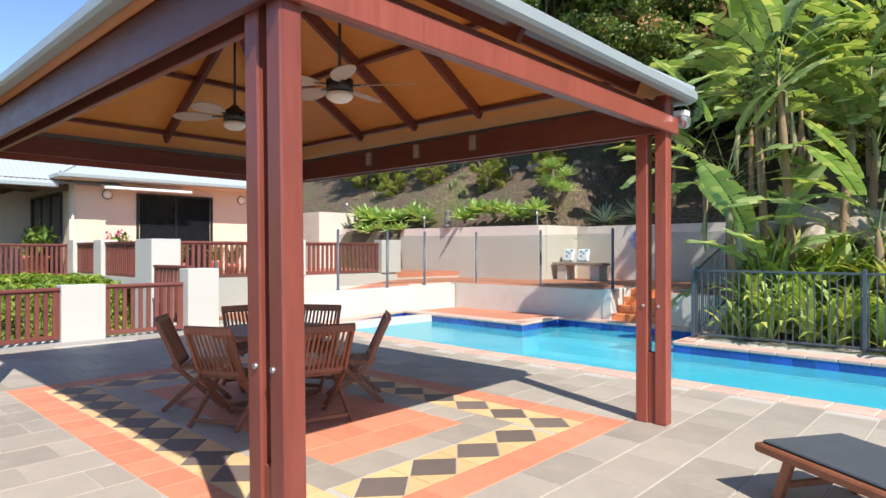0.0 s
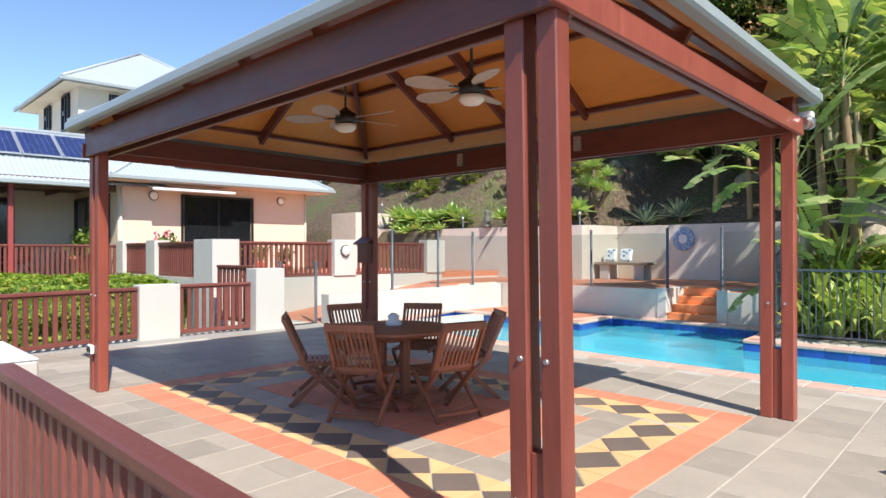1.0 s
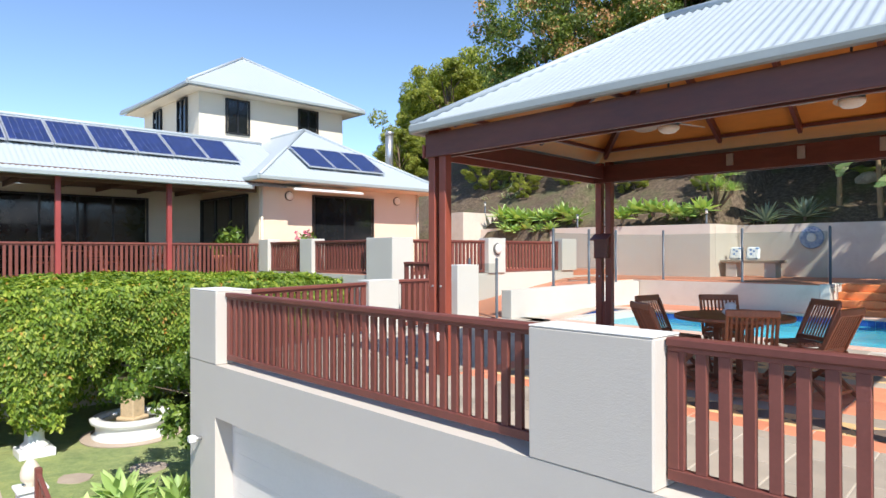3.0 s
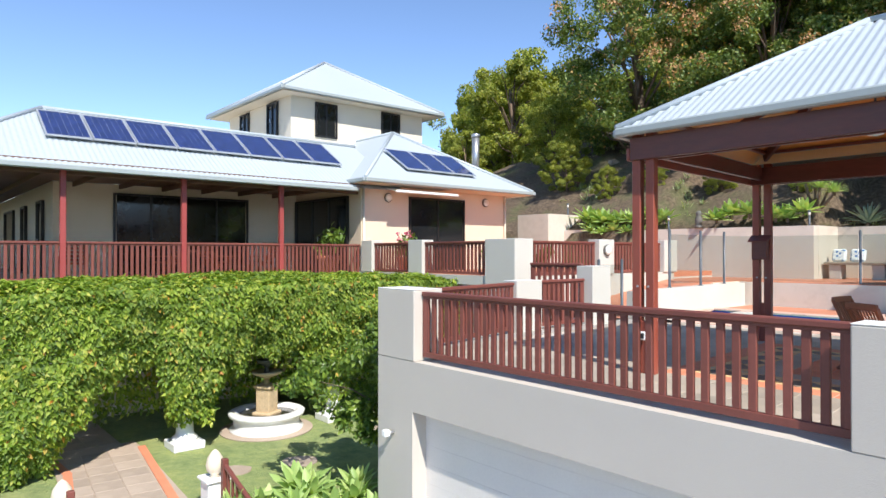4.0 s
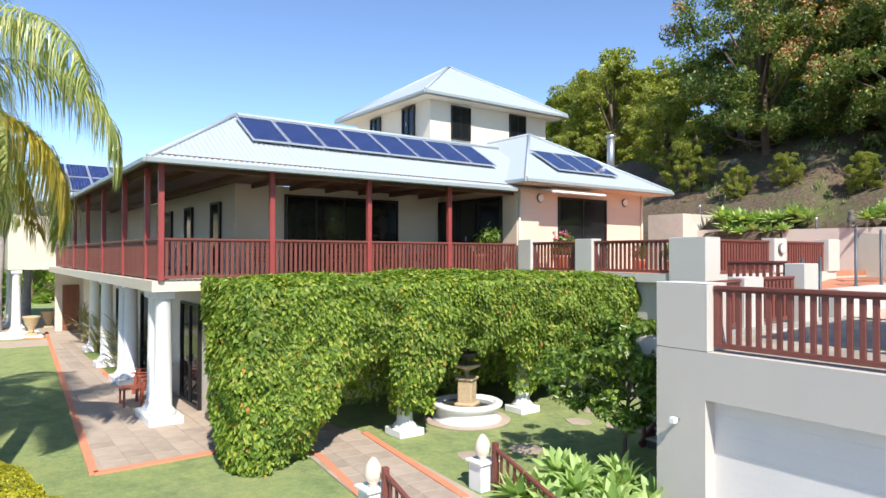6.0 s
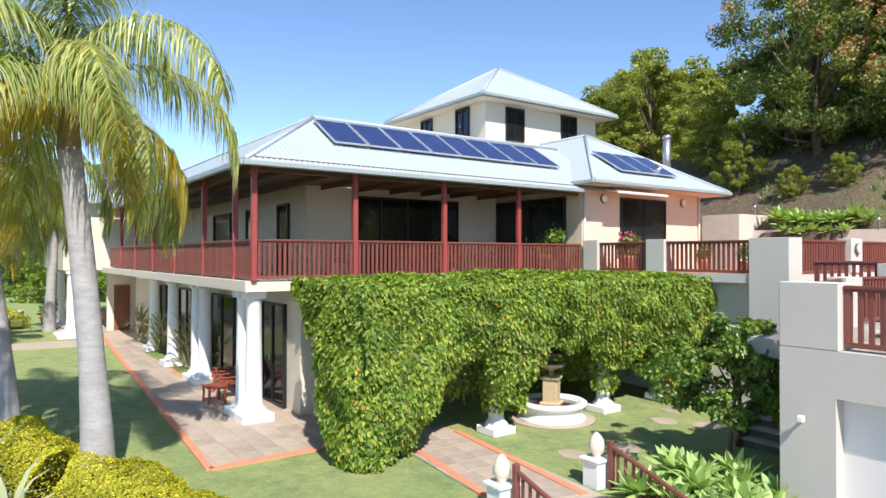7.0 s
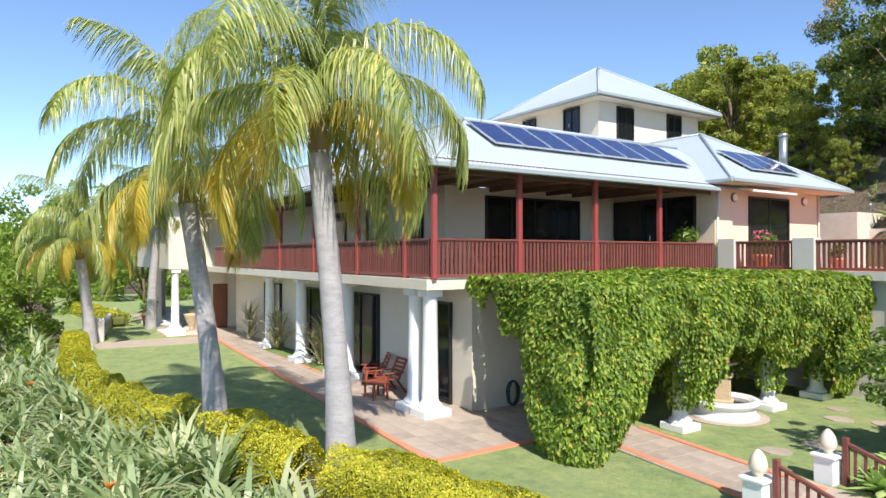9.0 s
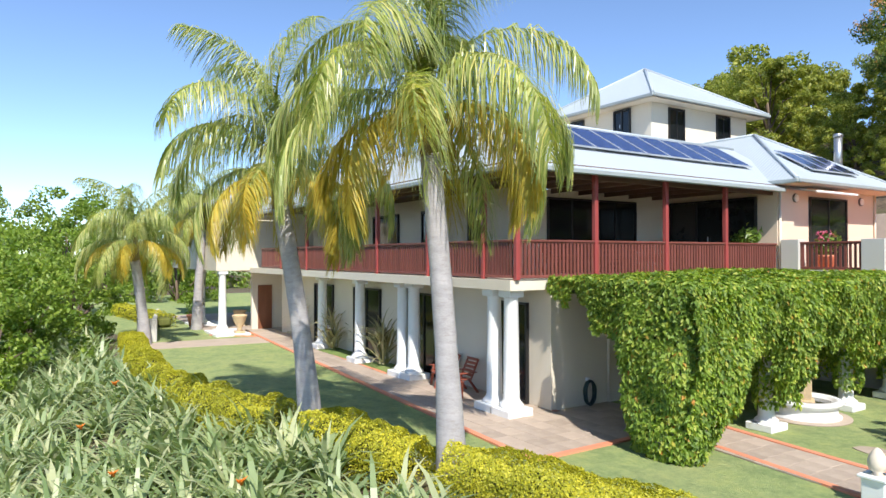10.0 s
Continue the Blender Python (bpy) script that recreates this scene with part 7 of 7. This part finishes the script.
def pot_plant(x, y, z, s, label, petal=None):
    t = thing("pot_plant", pose(x, y, z), label, "potted plant", "potted plants")
    part("pot", lathe(bmesh.new(), [(0.12 * s, 0), (0.17 * s, 0.25 * s), (0.19 * s, 0.27 * s), (0.19 * s, 0.31 * s), (0.16 * s, 0.31 * s)], 18), M["terracotta"], t)
    P, N = blob_points(260, np.array([(0, 0, 0.5 * s), (0.08 * s, 0.05 * s, 0.62 * s), (-0.07 * s, 0, 0.45 * s)]), np.array([0.22 * s, 0.17 * s, 0.18 * s]), 1.0, 0.2)
    part("foliage", leaf_mesh("foliage", P, N, 0.10 * s, M["citrus"], 0.1, 0.5, 0.8), None, t)
    if petal:
        P, N = blob_points(70, np.array([(0, 0, 0.68 * s)]), np.array([0.18 * s]), 0.8, 0.4)
        part("blossom", leaf_mesh("blossom", P, N, 0.06 * s, petal, 0.0, 0.9, 0.8), None, t, "pink blossom")


M["pink"] = leaf_material("pink_petal", [(0, (0.6, 0.10, 0.22)), (1, (0.8, 0.25, 0.4))], 0.5, 0.2)
pot_plant(-19.3, 6.2, HT, 1.5, "pink flowering plant in a terracotta pot", M["pink"])
pot_plant(-18.3, 8.7, HT, 1.1, "green plant in a terracotta pot")
pot_plant(-15.6, 6.4, HT, 1.1, "green plant in a terracotta pot")
pot_plant(-21.0, 4.6, VF, 1.9, "green plant in a pot on the verandah")
pot_plant(-15.1, 7.6, HT, 1.0, "green plant in a terracotta pot")
pot_plant(-44.0, -7.2, -2.3, 2.0, "green plant in a pot by the porch")
for x, y, s in ((-28.3, -4.4, 1.0), (-32.6, -4.4, 0.9), (-36.2, -4.4, 0.8)):
    t = thing("column_shrub", pose(x, y, LAWN), "pale feathery dry-toned shrub between the columns", "shrub", "column shrubs")
    part("fronds", strap_clumps([(0, 0, 0.1, 1.9 * s), (0.1, 0.1, 0.5, 1.7 * s), (-0.1, 0, 0.9, 1.5 * s)], 26, 0.8, 0.02, "dry_strap", "fronds"), None, t)

for x, y, k in ((-39.9, -6.0, 1.0), (-43.6, -5.0, 1.0)):
    t = thing("garden_urn", pose(x, y, -2.30 if k > 0 and x > -40.5 else -2.36), "pale sandstone pedestal urn on the porch edge", "urn", "porch urns")
    part("foot", box(bmesh.new(), -0.22, 0.22, -0.22, 0.22, 0, 0.1, 0.015), M["sandstone"], t)
    part("bowl", lathe(bmesh.new(), [(0.15, 0.1), (0.11, 0.18), (0.14, 0.3), (0.27, 0.55), (0.31, 0.72), (0.36, 0.8), (0.36, 0.85), (0.28, 0.86), (0.26, 0.78)], 22), M["sandstone"], t)

# ---- paving pieces ----
CX, CY, RA = PC[0] - 0.05, PC[1] + 0.04, radians(PTURN)
cu, su = math.cos(RA), math.sin(RA)
OU, OV = 2.82, 1.80


def to_world(u, v):
    u = u - SKEW * v
    return CX + cu * u - su * v, CY + su * u + cu * v


paving = tagged(new("deck_paving", mesh_of("deck_paving", box(bmesh.new(), -0.01, 0.01, -0.01, 0.01, -0.028, -0.02), M["grout"])), "patterned slate and terracotta deck paving with pale joints", "paving", kind="structure")
paving.matrix_basis = pose(CX, CY, 0, 0, 0, PTURN)


def tile(me, u, v, rz=0.0):
    part("tile", me, None, paving, "", pose(u - SKEW * v, v, rng.uniform(-0.0015, 0.0), 0, 0, rz))


def tile_mesh(w, l, mat, g=0.0045):
    bm = bmesh.new()
    a, b2, c = w / 2 - g, l / 2 - g, 0.004
    lo = [bm.verts.new((sx * a, sy * b2, -0.02)) for sx, sy in ((-1, -1), (1, -1), (1, 1), (-1, 1))]
    mi = [bm.verts.new((sx * a, sy * b2, -c)) for sx, sy in ((-1, -1), (1, -1), (1, 1), (-1, 1))]
    hi = [bm.verts.new((sx * (a - c), sy * (b2 - c), 0)) for sx, sy in ((-1, -1), (1, -1), (1, 1), (-1, 1))]
    bm.faces.new(hi)
    for r, q in ((lo, mi), (mi, hi)):
        for i in range(4):
            bm.faces.new((r[i], r[(i + 1) % 4], q[(i + 1) % 4], q[i]))
    for v in bm.verts:
        v.co.x -= SKEW * v.co.y
    return mesh_of("tile", bm, M[mat])


def wedge_mesh(pts, mat):
    bm = bmesh.new()
    c = Vector((sum(p[0] for p in pts) / len(pts), sum(p[1] for p in pts) / len(pts)))
    prism(bm, [tuple(c + (Vector(p) - c) * 0.955) for p in pts], -0.02, -0.001)
    for v in bm.verts:
        v.co.x -= SKEW * v.co.y
    return mesh_of("tile", bm, M[mat])


# terracotta border
nu, nv = 18, 12
bu, bv = 2 * OU / nu, 0.30
me = tile_mesh(bu, bv, "terracotta")
for i in range(nu):
    for s in (-1, 1):
        tile(me, -OU + bu * (i + 0.5), s * (OV - 0.15))
bl = (2 * OV - 0.6) / 10
me = tile_mesh(0.30, bl, "terracotta")
for i in range(10):
    for s in (-1, 1):
        tile(me, s * (OU - 0.15), -OV + 0.3 + bl * (i + 0.5))
# diamond band
IU, IV = OU - 0.30, OV - 0.30
pu, pv = 2 * IU / 11, 2 * IV / 6
for s in (-1, 1):
    dm = wedge_mesh([(-pu / 2, 0), (0, -0.22), (pu / 2, 0), (0, 0.22)], "dark_tile")
    tm = wedge_mesh([(-pu / 2, -0.22), (pu / 2, -0.22), (0, 0.0)], "yellow_tile")
    t1 = wedge_mesh([(-pu / 2, 0), (-pu / 2, -0.22), (0, -0.22)], "yellow_tile")
    t2 = wedge_mesh([(pu / 2, 0), (0, -0.22), (pu / 2, -0.22)], "yellow_tile")
    for i in range(11):
        u = -IU + pu * (i + 0.5)
        v = s * (IV - 0.22)
        tile(dm, u, v)
        for rz in (0, 180):
            tile(t1, u, v, rz)
            tile(t2, u, v, rz)
    dm = wedge_mesh([(-0.22, 0), (0, -pv / 2), (0.22, 0), (0, pv / 2)], "dark_tile")
    t1 = wedge_mesh([(-0.22, 0), (-0.22, -pv / 2), (0, -pv / 2)], "yellow_tile")
    t2 = wedge_mesh([(0.22, 0), (0, -pv / 2), (0.22, -pv / 2)], "yellow_tile")
    for i in range(1, 5):
        u, v = s * (IU - 0.22), -IV + pv * (i + 0.5)
        tile(dm, u, v)
        for rz in (0, 180):
            tile(t1, u, v, rz)
            tile(t2, u, v, rz)
# slate band and terracotta middle
GU, GV = IU - 0.44, IV - 0.44
me = tile_mesh(2 * GU / 9, 0.32, "slate")
for i in range(9):
    for s in (-1, 1):
        tile(me, -GU + 2 * GU / 9 * (i + 0.5), s * (GV - 0.16))
RU, RV2 = GU - 0.36, GV - 0.32
me = tile_mesh(0.36, 2 * RV2 / 3, "slate")
for i in range(3):
    for s in (-1, 1):
        tile(me, s * (GU - 0.18), -RV2 + 2 * RV2 / 3 * (i + 0.5))
me = tile_mesh(2 * RU / 9, 2 * RV2 / 4, "terracotta")
for i in range(9):
    for j in range(4):
        tile(me, -RU + 2 * RU / 9 * (i + 0.5), -RV2 + 2 * RV2 / 4 * (j + 0.5))

# slate field round it: nearest pieces single, the rest joined
PW, PL = 0.44, 0.60
whole = tile_mesh(PW, PL, "slate")
single, rest_v, rest_f = [], [], []


def add_rest(u0, u1, v0, v1, store_v, store_f):
    g = 0.0045
    if u1 - u0 < 0.04 or v1 - v0 < 0.04:
        return
    k = len(store_v)
    for z, c in ((-0.02, g), (-0.004, g), (0.0, g + 0.004)):
        store_v += [(u0 + c, v0 + c, z), (u1 - c, v0 + c, z), (u1 - c, v1 - c, z), (u0 + c, v1 - c, z)]
    store_f.append((k + 8, k + 9, k + 10, k + 11))
    for r in (0, 4):
        for i in range(4):
            store_f.append((k + r + i, k + r + (i + 1) % 4, k + r + 4 + (i + 1) % 4, k + r + 4 + i))


def deck_has(x, y):
    if -11.2 < x < 7.8 and -0.04 < y < 6.86:
        return True
    return -11.9 < x <= -11.2 and 3.7 < y < 6.8


def clip_cell(u0, u1, v0, v1):
    """The pieces of a cell that lie outside the patterned field."""
    if u1 <= -OU or u0 >= OU or v1 <= -OV or v0 >= OV:
        return [(u0, u1, v0, v1)]
    out = []
    if u0 < -OU:
        out.append((u0, -OU, v0, v1))
    if u1 > OU:
        out.append((OU, u1, v0, v1))
    a, b2 = max(u0, -OU), min(u1, OU)
    if v0 < -OV:
        out.append((a, b2, v0, -OV))
    if v1 > OV:
        out.append((a, b2, OV, v1))
    return out


for i in range(-18, 34):
    for j in range(-8, 9):
        u0, v0 = i * PW + 0.1, j * PL + (0.3 if i % 2 else 0.0) + 0.08
        cells = clip_cell(u0, u0 + PW, v0, v0 + PL)
        for c in cells:
            mid = to_world((c[0] + c[1]) / 2, (c[2] + c[3]) / 2)
            corners = [to_world(a, b2) for a in c[:2] for b2 in c[2:]]
            if not deck_has(*mid):
                continue
            # trim at the straight deck edges
            if min(q[1] for q in corners) < -0.06 or max(q[1] for q in corners) > 6.9:
                c = (c[0], c[1], max(c[2], -3.39 - 0.013 * c[0]), min(c[3], 3.56 - 0.013 * c[0]))
            full = abs(c[1] - c[0] - PW) < 1e-6 and abs(c[3] - c[2] - PL) < 1e-6
            if full and -8.5 < mid[0] < 0.6 and len(single) < 190:
                single.append(1)
                tile(whole, (c[0] + c[1]) / 2, (c[2] + c[3]) / 2)
            else:
                add_rest(*c, rest_v, rest_f)
ob = new("paving_rest", raw_mesh("paving_rest", [(u - SKEW * v, v, z) for u, v, z in rest_v], rest_f, M["slate_rest"]))
ob.parent = paving
tagged(ob, kind="stuff")

# garden path slabs
walkway = [o for o in scene.objects if o.name == "pavement"][0]
pm = {}


def path_slab(x, y, w, l, rz=0.0):
    key = (round(w, 3), round(l, 3))
    if key not in pm:
        pm[key] = mesh_of("slab", box(bmesh.new(), -w / 2 + 0.005, w / 2 - 0.005, -l / 2 + 0.005, l / 2 - 0.005, -0.02, 0.012, 0.004), M["brown_path"])
    part("slab", pm[key], None, walkway, "", pose(x, y, LAWN + 0.02, 0, 0, rz))


for i in range(42):
    for j in range(6):
        x, y = -18.2 - 0.47 * i, -4.12 - 0.44 * j
        bed = y > -4.8 and (-33.3 < x < -29.9 or -29.3 < x < -26.8)
        if y - 0.24 > -6.7 + (-17.87 - x - 0.24) * 0.0607 and not bed:
            path_slab(x, y, 0.47, 0.44)
for i in range(5):
    for j in range(4):
        path_slab(-18.2 - 0.47 * i, -3.68 + 0.44 * j, 0.47, 0.44)
for i in range(9):
    for j in range(3):
        u = i / 8
        path_slab(-13.6 - 0.455 * i, -3.50 + 0.42 * u + 0.46 * j + 0.02, 0.455, 0.46, -5.5)

# pool coping and waterline tiles
coping = tagged(new("pool_coping", mesh_of("pool_coping", box(bmesh.new(), -9.0, -8.99, 10.4, 10.41, -0.1, -0.09), M["coping"])), "pink terracotta bullnose coping round the pool", "coping", kind="structure")
water_tiles = tagged(new("pool_waterline", mesh_of("pool_waterline", box(bmesh.new(), -9.0, -8.99, 10.4, 10.41, -0.1, -0.09), M["blue_tile"])), "cobalt blue glazed tile band along the waterline", "tiles", kind="structure")
area = sum(POOL[i][0] * POOL[(i + 1) % len(POOL)][1] - POOL[(i + 1) % len(POOL)][0] * POOL[i][1] for i in range(len(POOL)))
for i in range(len(POOL)):
    p, q = Vector((*POOL[i], 0)), Vector((*POOL[(i + 1) % len(POOL)], 0))
    d = (q - p)
    L = d.length
    d.normalize()
    inn = Vector((-d.y, d.x, 0)) * (1 if area > 0 else -1)
    a = math.degrees(math.atan2(d.y, d.x))
    n = max(int(round(L / 0.40)), 1)
    w = L / n
    cm = mesh_of("coping_tile", box(bmesh.new(), -w / 2 + 0.003, w / 2 - 0.003, -0.16, 0.16, -0.045, 0.012, 0.012), M["coping"])
    for k in range(n):
        c = p + d * (w * (k + 0.5)) - inn * 0.13
        part("coping_tile", cm, None, coping, "", pose(c.x, c.y, 0, 0, 0, a))
    n = max(int(round(L / 0.15)), 1)
    if n * 2 > 60:
        n = max(int(round(L / 0.30)), 1)
    w = L / n
    wm = mesh_of("waterline_tile", box(bmesh.new(), -w / 2 + 0.003, w / 2 - 0.003, -0.006, 0.006, -0.30, -0.05), M["blue_tile"])
    for k in range(n):
        c = p + d * (w * (k + 0.5)) + inn * 0.008
        part("waterline_tile", wm, None, water_tiles, "", pose(c.x, c.y, 0, 0, 0, a))
